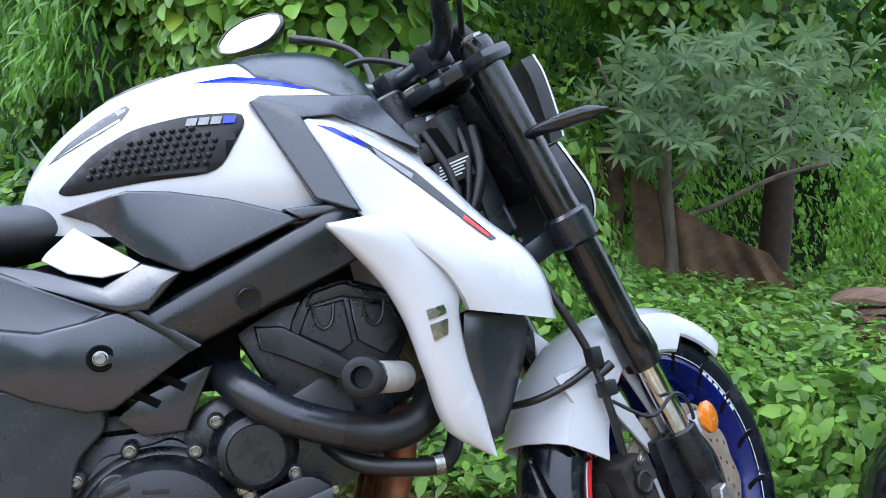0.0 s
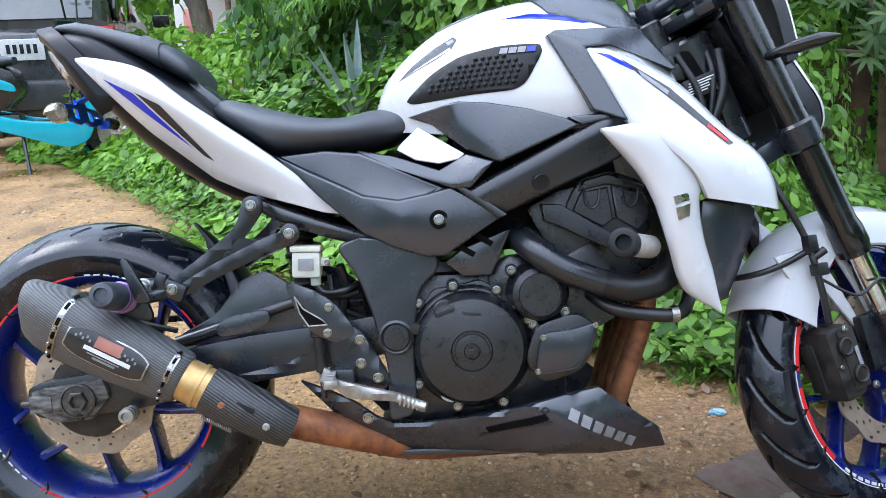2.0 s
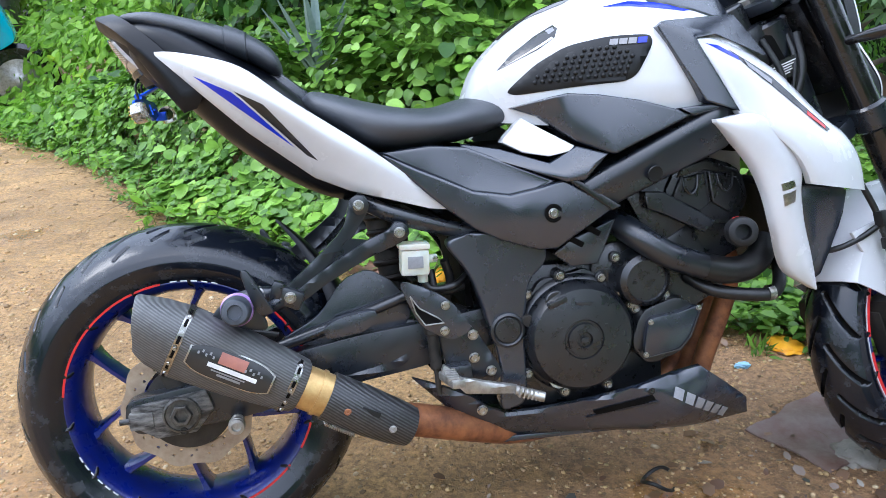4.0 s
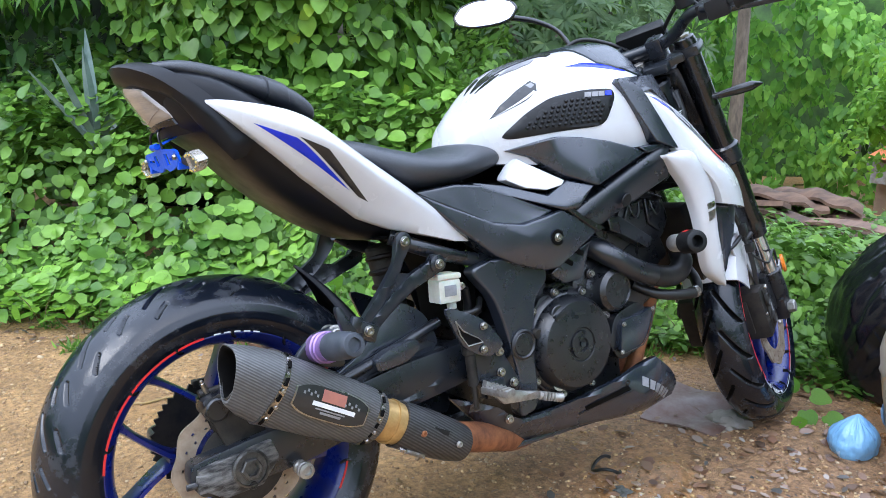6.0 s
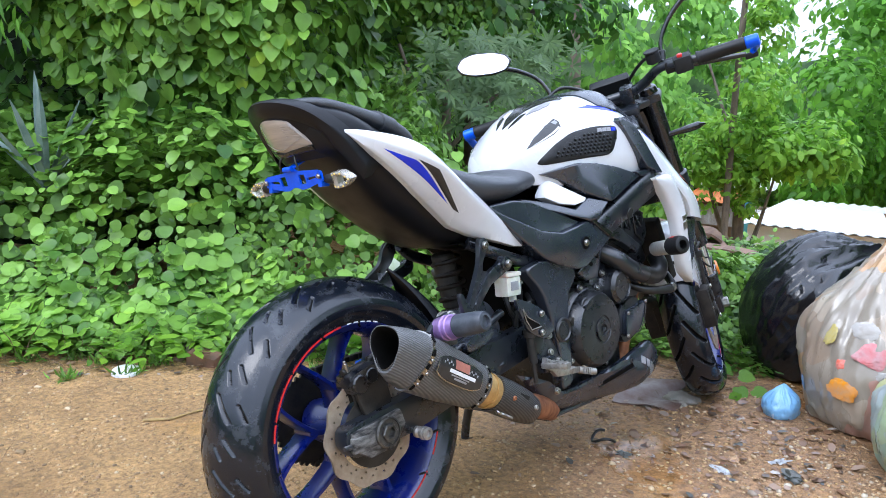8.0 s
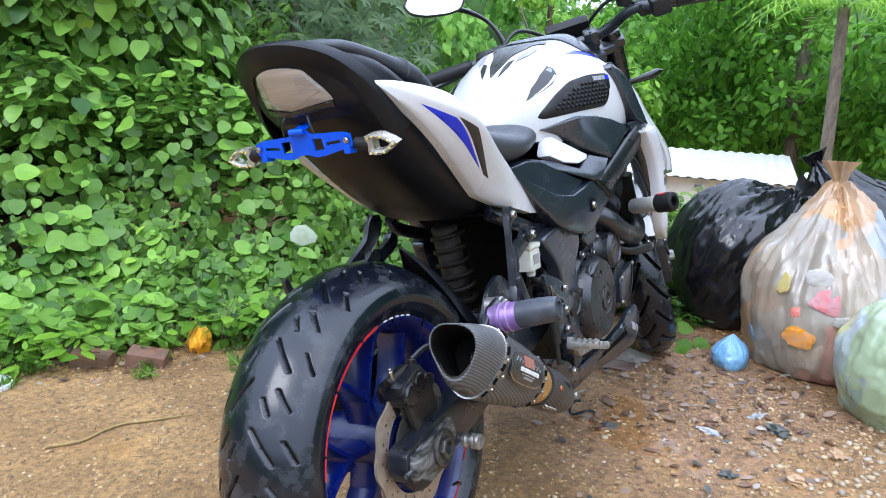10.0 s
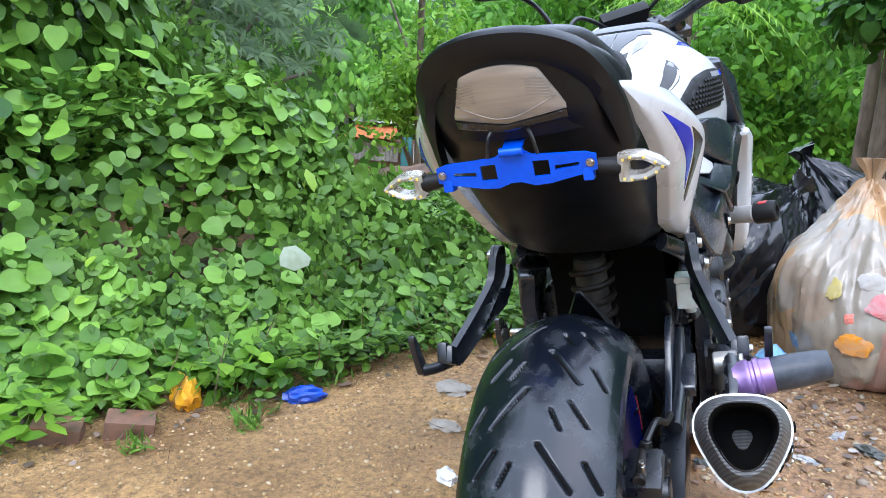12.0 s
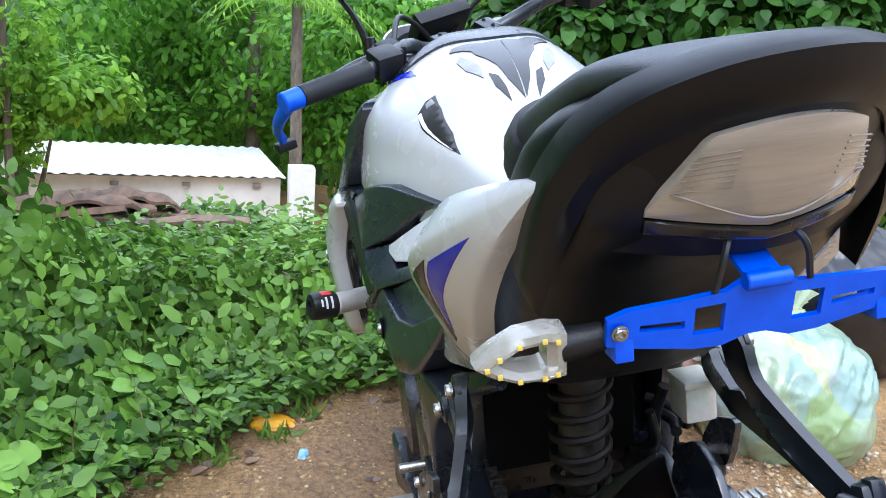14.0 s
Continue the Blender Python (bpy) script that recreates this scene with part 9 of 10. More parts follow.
leaves("foliage_sprays", np.array(P), np.array(N), np.array(D), np.array(L), LANCE * np.array([1, 1.25, 1]), OVAL_F, foliage("grey_green_leaf", (0.05, 0.11, 0.035), (0.17, 0.27, 0.10), yellow=0.03, rough=0.45), small, "star-shaped sprays of narrow leaves", kind="stuff")
# bark darker than on the other trunks, so it blends into the thicket
tree((4.9, 4.1, -0.3), ([(0, 0, 0), (0.05, 0, 1.2), (0, 0.1, 2.6), (0.1, 0.1, 4.2)], [0.12, 0.10, 0.08, 0.05]), [[(0, 0, 1.4), (0.6, -0.2, 2.0), (1.1, -0.3, 2.6)]], clumps(22, (-1.4, 1.6, -1.0, 1.0, 1.4, 4.6), (0.4, 0.8), 260, 33), DARKLEAF, "dark leafy tree in the thicket", 33, (0.08, 0.16), tint=material("dark_damp_bark", (0.05, 0.038, 0.028), 0.9, base2=(0.025, 0.02, 0.015), scale=12, bump=0.8, bump_scale=40))
near_house = tree((8.4, 3.2, -2.2), ([(0, 0, 0), (0.03, 0, 1.0), (0.0, 0, 1.9)], [0.10, 0.08, 0.06]), [[(0, 0, 0.9), (0.15, -0.15, 1.5), (0.2, -0.3, 2.2)], [(0, 0, 1.2), (-0.1, 0.2, 1.7), (-0.1, 0.4, 2.2)]], clumps(14, (-0.4, 0.7, -0.9, 0.4, 2.25, 2.75), (0.18, 0.34), 200, 34), LIGHTLEAF, "young bright green tree beside the white house", 34, (0.08, 0.16))
near_house.matrix_basis = FARTHER @ near_house.matrix_basis
near_house = tree((7.9, 3.12, -2.2), ([(0, 0, 0), (0.02, 0.02, 1.7), (-0.05, 0.0, 3.4), (0.05, 0, 5.0)], [0.045, 0.04, 0.035, 0.03]), [[(0, 0, 2.6), (0.3, 0.3, 3.0), (0.4, 0.6, 3.6)]], clumps(18, (-0.3, 0.3, -0.35, 0.4, 1.9, 4.9), (0.15, 0.4), 150, 35), LIGHTLEAF, "slender tree wrapped in hanging creeper", 35, (0.05, 0.11))
near_house.matrix_basis = FARTHER @ near_house.matrix_basis
tree((4.9, -1.75, -0.4), ([(0, 0, 0), (0.03, -0.02, 1.2), (0.05, 0, 2.4), (0.0, 0.05, 3.8)], [0.16, 0.14, 0.13, 0.10]), [[(0.05, 0, 2.3), (-0.3, 0.3, 2.9), (-0.6, 0.6, 3.3)], [(0.05, 0, 2.0), (0.1, -0.6, 2.6), (0.1, -1.2, 3.2)]], clumps(26, (-0.6, 0.3, -1.4, 0.5, 1.0, 3.6), (0.22, 0.5), 420, 36) + clumps(10, (-0.22, -0.05, -0.15, 0.15, 0.5, 2.2), (0.10, 0.2), 110, 46), DARKLEAF, "stout grey trunk hung with dark vine leaves", 36, (0.055, 0.12), HEART, HEART_F)
tree((5.6, -1.25, -0.6), ([(0, 0, 0), (0.04, 0.0, 1.6), (-0.05, 0, 3.2)], [0.08, 0.07, 0.06]), [], clumps(8, (-0.3, 0.3, -0.4, 0.4, 1.7, 3.4), (0.2, 0.4), 160, 37), DARKLEAF, "thin vine-covered trunk behind the bags", 37, (0.08, 0.14), HEART, HEART_F)
tree((7.0, -1.37, -1.2), ([(0, 0, 0), (0.06, 0.0, 1.6), (0.12, 0, 2.6)], [0.07, 0.06, 0.05]), [[(0.1, 0, 2.4), (0.5, 0.2, 3.0), (0.9, 0.6, 3.4)]], clumps(14, (-0.8, 1.6, -1.2, 1.2, 2.6, 4.6), (0.4, 0.7), 200, 38), LIGHTLEAF, "grey trunk with a light feathery crown", 38, (0.07, 0.15))
tree((-1.47, 7.05, 0), ([(0, 0, 0), (-0.01, 0, 0.8), (-0.10, 0, 1.4), (-0.18, 0.1, 3.0)], [0.13, 0.105, 0.095, 0.06]), [[(0, 0, 1.0), (-0.3, 0, 1.6), (-0.5, 0, 2.2)]], clumps(16, (-1.4, 1.2, -0.6, 0.8, 1.7, 3.6), (0.4, 0.7), 220, 39), LIGHTLEAF, "yard tree with a brown trunk and light crown", 39)
near_house = tree((15.5, 1.5, -3.0), ([(0, 0, 0), (0.1, 0, 3), (0, 0, 6)], [0.2, 0.17, 0.12]), [[(0, 0, 3.2), (1, 1, 4.6), (1.6, 1.6, 5.6)], [(0, 0, 3.5), (-0.6, -1.2, 5), (-1, -2, 5.8)]], clumps(52, (-3.2, 2, -5, 4, 2.2, 7.0), (0.6, 1.3), 280, 40), TREELEAF, "tall spreading tree behind the house", 40, (0.16, 0.32))
near_house.matrix_basis = Matrix.Translation((4.5, 0, -0.8)) @ near_house.matrix_basis


def palm(at, height, seed, label):
    ob = thing("palm", label, "palm tree", pose(*at))
    part("trunk", tube([(0, 0, 0), (0.05, 0, height * 0.5), (0, 0.05, height)], [0.16, 0.12, 0.10], 12), BARK, ob)
    r = random.Random(seed)
    for i in range(18):
        a = 2 * math.pi * i / 18 + r.uniform(-0.2, 0.2)
        L, rise = r.uniform(1.5, 2.2), r.uniform(0.1, 0.9)
        bm = bmesh.new()
        spine = [Vector((math.cos(a) * L * u, math.sin(a) * L * u, height + rise * L * u - 1.5 * L * u * u * 0.6)) for u in np.linspace(0, 1, 18)]
        sidev = Vector((-math.sin(a), math.cos(a), 0))
        for k in range(1, 18):
            w_ = 0.42 * math.sin(math.pi * min(1, 0.12 + k / 19))
            for s in (-1, 1):
                p = spine[k]
                t = p + sidev * s * w_ + Vector((math.cos(a) * 0.12, math.sin(a) * 0.12, -0.30 * w_ - 0.1))
                q = Vector((math.cos(a), math.sin(a), 0)) * 0.018
                bm.faces.new([bm.verts.new(p - q), bm.verts.new(p + q), bm.verts.new(t)])
        rings(bm, [[p + Vector((0, 0, 0.012)), p + sidev * 0.01, p - sidev * 0.01] for p in spine])
        part("frond", bm, LIGHTLEAF, ob, fix=False)
    return ob


palm((15.6, 0.45, -3.9), 5.6, 3, "coconut palm with drooping fronds")
palm((13.0, 8.6, -3.0), 6.6, 4, "tall palm seen against the bright sky")
# agave among the creepers
agave = thing("agave", "blue-green agave with stiff pointed blades", "agave", pose(0.32, 2.42, 0.52) @ Matrix.Scale(0.80, 4))
AGM = material("agave_blade", (0.19, 0.26, 0.23), 0.5, base2=(0.11, 0.17, 0.15), scale=12, rough2=0.6)
for i, (a, L, tilt) in enumerate(((80, 0.62, 8), (170, 0.5, 34), (10, 0.40, 45), (215, 0.52, 26), (300, 0.5, 40), (120, 0.45, 50), (250, 0.55, 15), (340, 0.5, 22))):
    dv = Vector((math.cos(radians(a)) * math.sin(radians(tilt)), math.sin(radians(a)) * math.sin(radians(tilt)), math.cos(radians(tilt))))
    sv = dv.cross(Vector((0, 0, 1)) if tilt > 1 else Vector((1, 0, 0))).normalized()
    nv = sv.cross(dv)
    lp = []
    for k in range(9):
        u = k / 8
        w_ = 0.028 * (0.75 + 0.9 * u) * (1 - u ** 2.2) + 0.001
        c = dv * L * u
        lp.append([c - sv * w_ + nv * w_ * 0.4, c, c + sv * w_ + nv * w_ * 0.4, c - nv * (0.006 + w_ * 0.12)])
    part("blade", rings(bmesh.new(), lp), AGM, agave)
# brown sacking and a leaning board under the small tree
SACK = material("brown_sacking", (0.17, 0.10, 0.055), 0.9, base2=(0.06, 0.036, 0.022), scale=8, bump=0.7, bump_scale=90)
sacking = thing("sacking", "torn brown sacking hung in folds under the small tree", "cloth")


def hung_cloth(top_a, top_b, low_a, low_b, pleats, deep, seed):
    """A cloth hung from a line, falling in uneven pleats."""
    rows_ = []
    ta, tb, la, lb = (Vector(p) for p in (top_a, top_b, low_a, low_b))
    nrm = (tb - ta).cross(Vector((0, 0, 1))).normalized()
    for k in range(16):
        v_ = k / 15
        row = []
        for u in np.linspace(0, 1, 40):
            p = ta.lerp(tb, u).lerp(la.lerp(lb, u), v_)
            wave = math.sin(2 * math.pi * pleats * u + 1.5 * math.sin(3 * u + seed) + 0.8 * v_) + 0.4 * math.sin(2 * math.pi * pleats * 2.3 * u + seed)
            sag = -0.05 * math.sin(math.pi * u) * (1 - v_)
            row.append(p + nrm * deep * wave * (0.35 + 0.65 * v_) + Vector((0, 0, sag + 0.012 * math.sin(9 * u + seed) * v_)))
        rows_.append(row + [p + nrm * 0.005 for p in row[::-1]])
    return rings(bmesh.new(), rows_)


part("cloth", hung_cloth((2.98, 2.86, 0.66), (3.55, 2.45, 0.22), (3.00, 2.80, -0.02), (3.72, 2.40, -0.02), 2.6, 0.045, 1.3), SACK, sacking)
part("cloth", hung_cloth((2.62, 3.10, 0.78), (2.98, 2.92, 0.74), (2.62, 3.05, 0.02), (2.95, 2.90, 0.02), 1.6, 0.035, 2.7), SACK, sacking)
part("rail", rod((2.55, 3.13, 0.79), (3.02, 2.90, 0.75), 0.018), BARK, sacking)
tagged(part("board", block((2.93, 3.02, 0.40), (0.10, 0.03, 0.85), (4, 0, -30), 0.004), material("dark_old_board", (0.10, 0.075, 0.05), 0.85, base2=(0.06, 0.045, 0.03), scale=10), None), "dark old board standing beside the sacking", "board")

shed = thing("shed", "pale roofed shed with a wooden post beyond the trees", "shed")
corrugated((-2.60, 10.9, 2.12), (0.95, -0.05, 0.0), (0.02, -0.75, -0.34), 0.09, 0.01, 1, ROOFW, shed, "roof")
part("post", rod((-1.97, 10.15, -0.2), (-1.95, 10.15, 1.80), 0.04), WOODOLD, shed)
part("wall", block((-2.45, 10.9, 0.9), (0.9, 0.06, 2.1), (0, 0, -3), 0.01), WALLW, shed)
part("barrel", lathe([(0.02, 0), (0.18, 0.0), (0.19, 0.03), (0.19, 0.5), (0.17, 0.55), (0.02, 0.56)], Matrix.Translation((-2.36, 10.1, 0.85)), 24), material("faded_red_plastic", (0.62, 0.22, 0.18), 0.5, base2=(0.5, 0.2, 0.17), scale=6), shed, "faded red drum")
part("stand", block((-2.36, 10.1, 0.42), (0.4, 0.4, 0.86), (0, 0, 0), 0.02), WALLW, shed)
# ---- parked scooter and car beyond the yard ----
CYAN = material("cyan_scooter_paint", (0.0, 0.42, 0.56), 0.25, base2=(0.0, 0.36, 0.50), scale=9, coat=0.4)
CARP = material("dark_car_paint", (0.022, 0.024, 0.026), 0.2, base2=(0.05, 0.048, 0.043), scale=5, rough2=0.4, coat=0.4)
GLASS = material("dark_window_glass", (0.05, 0.06, 0.065), 0.05, base2=(0.08, 0.09, 0.09), scale=3, coat=0.5)
scooter = thing("scooter", "cyan and black scooter parked at the yard's edge", "scooter", pose(-2.50, 5.12, 0.0, 0, 0, 12) @ Matrix.Scale(1.12, 4))


def small_wheel(x, r, parent):
    w = part("wheel", lathe([(r - 0.10, -0.03), (r - 0.03, -0.045), (r, -0.02), (r, 0.02), (r - 0.03, 0.045), (r - 0.10, 0.03), (r - 0.11, 0)], Matrix.Translation((x, 0, r)) @ Matrix.Rotation(radians(90), 4, "X"), 36), TYREM, parent)
    part("rim", lathe([(0.03, -0.04), (0.05, -0.03), (r - 0.10, -0.028), (r - 0.10, 0.028), (0.05, 0.03), (0.03, 0.04)], Matrix.Translation((x, 0, r)) @ Matrix.Rotation(radians(90), 4, "X"), 30), ALU, w)
    return w


small_wheel(0.62, 0.25, scooter)
small_wheel(-0.62, 0.25, scooter)
part("seat", loft([sect(x, hw, zt, (zt + zb) / 2, zb, 2.6, 24) for x, hw, zt, zb in blend_rows([(-0.72, 0.06, 0.86, 0.83), (-0.62, 0.13, 0.88, 0.79), (-0.35, 0.15, 0.84, 0.74), (-0.10, 0.13, 0.80, 0.72), (0.0, 0.08, 0.79, 0.74)], 4)]), SEAT, scooter, "black scooter seat")
part("rear_body", prism(rounded([(-0.78, 0.72), (-0.45, 0.77), (0.0, 0.72), (0.05, 0.55), (-0.10, 0.42), (-0.45, 0.48)], 3), -0.13, 0.13, 0.03), GLOSSB, scooter)
for s in (-1, 1):
    part("side_stripe", prism(rounded([(-0.70, 0.70), (-0.30, 0.72), (0.0, 0.62), (0.02, 0.55), (-0.30, 0.64)], 3), s * 0.132, s * 0.142, 0.003), CYAN, scooter)
    part("floor_panel", prism(rounded([(-0.40, 0.36), (-0.10, 0.30), (0.30, 0.16), (0.46, 0.22), (0.58, 0.72), (0.50, 0.74), (0.38, 0.34), (0.05, 0.36), (-0.30, 0.46)], 3), s * 0.12, s * 0.17, 0.008), CYAN, scooter, "cyan leg shield panel")
    part("mirror", join(tube([(0.40, s * 0.20, 1.02), (0.40, s * 0.26, 1.14), (0.40, s * 0.28, 1.22)], 0.007, 8), block((0.40, s * 0.29, 1.26), (0.02, 0.11, 0.07), (0, 0, 0), 0.008)), RUBBER, scooter)
    part("grip", rod((0.42, s * 0.20, 1.0), (0.36, s * 0.34, 1.0), 0.016), RUBBER, scooter)
part("front_body", prism(rounded([(0.34, 0.95), (0.46, 1.02), (0.60, 0.70), (0.66, 0.52), (0.52, 0.45), (0.42, 0.60)], 3), -0.12, 0.12, 0.03), CYAN, scooter)
part("engine", join(block((-0.25, 0, 0.33), (0.5, 0.16, 0.16), (0, 0, 0), 0.03), rod((-0.5, -0.12, 0.32), (-0.1, -0.12, 0.30), 0.05)), ENGINE, scooter)
part("floor", block((0.2, 0, 0.32), (0.4, 0.26, 0.06), (0, 0, 0), 0.02), GLOSSB, scooter)
part("front_mudguard", lathe([(0.26, -0.06), (0.275, -0.04), (0.28, 0), (0.275, 0.04), (0.26, 0.06)], Matrix.Translation((0.62, 0, 0.25)) @ Matrix.Rotation(radians(90), 4, "X"), 20, 200, 140, shut=False), CYAN, scooter, fix=False)
part("stand", rod((0.0, -0.1, 0.30), (0.05, -0.26, 0.0), 0.012), FRAMEB, scooter)

car = thing("car", "dusty dark hatchback parked behind the scooter", "car", pose(-3.23, 8.0, 0.0, 0, 0, 101) @ Matrix.Diagonal((1.0, 1.0, 1.13, 1.0)))
CARROWS = [(-2.0, 0.70, 0.80, 0.55, 0.38), (-1.92, 0.80, 0.98, 0.6, 0.26), (-1.3, 0.84, 1.0, 0.6, 0.22), (0.3, 0.85, 0.98, 0.6, 0.2), (1.2, 0.83, 0.93, 0.58, 0.2), (1.85, 0.76, 0.80, 0.55, 0.24), (2.0, 0.6, 0.66, 0.5, 0.35)]
part("body", loft([sect(x, hw, zt, zm, zb, 4.0, 32, low=0.92) for x, hw, zt, zm, zb in blend_rows(CARROWS, 4)]), CARP, car)
part("cabin", loft([sect(x, hw, zt, 1.0, 0.9, 3.4, 32) for x, hw, zt in ((-1.88, 0.70, 1.06), (-1.45, 0.66, 1.46), (-0.9, 0.66, 1.52), (0.0, 0.65, 1.50), (0.5, 0.66, 1.36), (1.05, 0.70, 1.03))]), CARP, car)
part("rear_window", prism([(-1.90, 1.06), (-1.56, 1.42), (-1.54, 1.41), (-1.88, 1.05)], -0.58, 0.58, 0.004), GLASS, car)
for s in (-1, 1):
    part("side_window", prism(rounded([(-1.35, 1.05), (-1.25, 1.38), (-0.55, 1.43), (-0.55, 1.04)], 2), s * 0.672, s * 0.70, 0.004), GLASS, car)
    part("side_window", prism(rounded([(-0.48, 1.04), (-0.48, 1.43), (0.10, 1.40), (0.75, 1.08)], 2), s * 0.672, s * 0.70, 0.004), GLASS, car)
    part("door_mirror", block((0.72, s * 0.90, 1.08), (0.12, 0.2, 0.13), (0, 0, 0), 0.03), CARP, car)
    part("tail_lamp", block((-1.90, s * 0.66, 0.86), (0.12, 0.2, 0.26), (0, 0, 0), 0.02), DECALRED, car)
    for x in (-1.25, 1.25):
        part("wheel", lathe([(0.05, -0.09), (0.2, -0.1), (0.30, -0.1), (0.32, -0.06), (0.32, 0.06), (0.30, 0.1), (0.2, 0.1), (0.05, 0.09)], Matrix.Translation((x, s * 0.78, 0.31)) @ Matrix.Rotation(radians(90), 4, "X"), 32), TYREM, car)
part("bumper", block((-1.96, 0, 0.48), (0.16, 1.5, 0.24), (0, 0, 0), 0.05), CARP, car)
part("plate", block((-2.035, 0, 0.83), (0.02, 0.36, 0.16), (0, -6, 0), 0.006), DECALWHITE, car, "pale number plate with dark bars")
for k in range(5):
    part("plate_bar", block((-2.049, -0.11 + 0.055 * k, 0.835), (0.004, 0.032, 0.07), (0, -6, 0), 0.001), DECALBLACK, car)

# ---- small litter on the ground ----
def on_ground(x, y, up=0.0):
    return float(ground_z(x, y)) + up


def crumple(at, size, mat, name, label, category, seed, flat=0.4, rugged=0.35):
    bm = bmesh.new()
    bmesh.ops.create_icosphere(bm, subdivisions=3, radius=1.0)
    for v in bm.verts:
        d = v.co.normalized()
        r = 1 + rugged * noise.noise(d * 2.3 + Vector((seed, 0, 0))) + 0.18 * noise.noise(d * 6 + Vector((0, seed, 0)))
        v.co = Vector((d.x * size[0], d.y * size[1], d.z * size[2])) * r
        v.co.z = max(v.co.z, -size[2] * flat)
    bm.transform(pose(at[0], at[1], on_ground(at[0], at[1]) + size[2] * flat, 0, 0, seed * 40))
    return tagged(part(name, bm, mat, None, sharp=30), label, category)


lidm = lathe([(0.001, 0.004), (0.030, 0.004), (0.034, 0.010), (0.044, 0.010), (0.047, 0.006), (0.047, 0.0), (0.045, 0.0), (0.001, 0.001)], pose(0.15, 1.38, on_ground(0.15, 1.38, 0.004), 4, -3, 0), 36)
tagged(part("plastic_lid", lidm, DECALWHITE, None), "white plastic lid lying on the dirt", "lid")
YEL = material("yellow_wrapper", (0.85, 0.42, 0.015), 0.4, base2=(0.72, 0.28, 0.015), scale=30)
crumple((0.655, 1.14), (0.055, 0.035, 0.055), YEL, "wrapper", "crumpled orange-yellow wrapper by the weeds", "litter", 1.2)
crumple((1.47, 0.50), (0.06, 0.045, 0.008), YEL, "wrapper", "flat yellow scrap on the mud", "litter", 2.2)
crumple((0.80, 0.885), (0.055, 0.03, 0.026), material("blue_wrapper", (0.01, 0.05, 0.42), 0.3, base2=(0.02, 0.09, 0.5), scale=30), "wrapper", "crumpled dark blue snack wrapper", "litter", 3.1)
crumple((1.30, 0.42), (0.02, 0.012, 0.010), material("pale_blue_scrap", (0.25, 0.5, 0.68), 0.4, base2=(0.35, 0.6, 0.75), scale=30), "scrap", "small pale blue plastic scrap", "litter", 4.4)
crumple((0.55, 0.42), (0.03, 0.02, 0.016), DECALWHITE, "scrap", "crumpled white paper scrap", "litter", 5.5)
BRICK = material("old_brick", (0.22, 0.105, 0.06), 0.85, base2=(0.12, 0.075, 0.05), scale=25, bump=0.6, bump_scale=90)
for x, y, rz in ((0.475, 1.165, 32), (0.395, 1.30, 28)):
    tagged(part("brick", block((x, y, on_ground(x, y, 0.012)), (0.065, 0.11, 0.065), (9, -6, rz), 0.007), BRICK, None), "old red-brown brick half sunk at the weeds' edge", "brick", "edging bricks")
STONE = material("grey_stone", (0.33, 0.30, 0.26), 0.7, base2=(0.22, 0.19, 0.15), scale=20, bump=0.4, bump_scale=80)
for x, y, sz, sd in ((1.02, 0.55, (0.05, 0.04, 0.012), 6.0), (0.78, 0.50, (0.04, 0.022, 0.012), 6.6), (0.41, 1.42, (0.035, 0.04, 0.04), 7.2), (1.32, -0.02, (0.05, 0.045, 0.02), 8.0)):
    crumple((x, y), sz, STONE, "stone", "flat grey stone on the dirt", "stone", sd)
SLATE = material("wet_dark_stone", (0.045, 0.05, 0.045), 0.3, base2=(0.10, 0.10, 0.085), scale=25, bump=0.4, bump_scale=90, rough2=0.5)
for x, y, sz, sd in ((1.03, -0.48, (0.032, 0.018, 0.010), 1.5), (0.84, -0.10, (0.018, 0.014, 0.005), 6.3), (0.75, -0.41, (0.018, 0.013, 0.007), 7.7)):
    crumple((x, y), sz, SLATE, "stone", "wet dark flat stone pressed into the mud", "stone", sd, rugged=1.0)
TANSTONE = material("tan_pebble", (0.36, 0.21, 0.10), 0.45, base2=(0.44, 0.30, 0.18), scale=30, bump=0.3, bump_scale=90)
for x, y, sz, sd in ((0.98, -0.62, (0.022, 0.017, 0.011), 1.1), (0.80, -0.55, (0.020, 0.016, 0.012), 2.1), (1.02, -0.33, (0.024, 0.013, 0.007), 5.2)):
    crumple((x, y), sz, TANSTONE, "stone", "orange-tan stone on the wet dirt", "stone", sd, rugged=0.8)
FOIL = material("torn_foil", (0.55, 0.56, 0.57), 0.3, metal=0.4, base2=(0.3, 0.3, 0.3), scale=50, bump=0.8, bump_scale=90)
for x, y, sz, sd in ((0.945, -0.33, (0.030, 0.013, 0.003), 1.9), (1.10, -0.42, (0.026, 0.012, 0.003), 3.9)):
    crumple((x, y), sz, FOIL, "wrapper", "torn silvery wrapper pressed into the mud", "litter", sd, rugged=1.1)
stalk = [(0.009, 0.974), (0.069, 0.930), (0.12, 0.928), (0.176, 0.917), (0.232, 0.864), (0.308, 0.807)]
tagged(part("dry_stalk", tube([(x, y, on_ground(x, y, 0.004)) for x, y in stalk], [0.004, 0.0035, 0.003, 0.003, 0.0025, 0.0015], 6, 3), material("straw_stalk", (0.42, 0.30, 0.10), 0.7, base2=(0.25, 0.17, 0.08), scale=40), None), "long dry straw-coloured stalk on the dirt", "stalk")
wire = [(0.88 + 0.032 * math.cos(a), -0.012 + 0.032 * math.sin(a), on_ground(0.88, -0.012, 0.010 + 0.01 * math.sin(a * 2))) for a in np.linspace(0.5, 5.6, 14)]
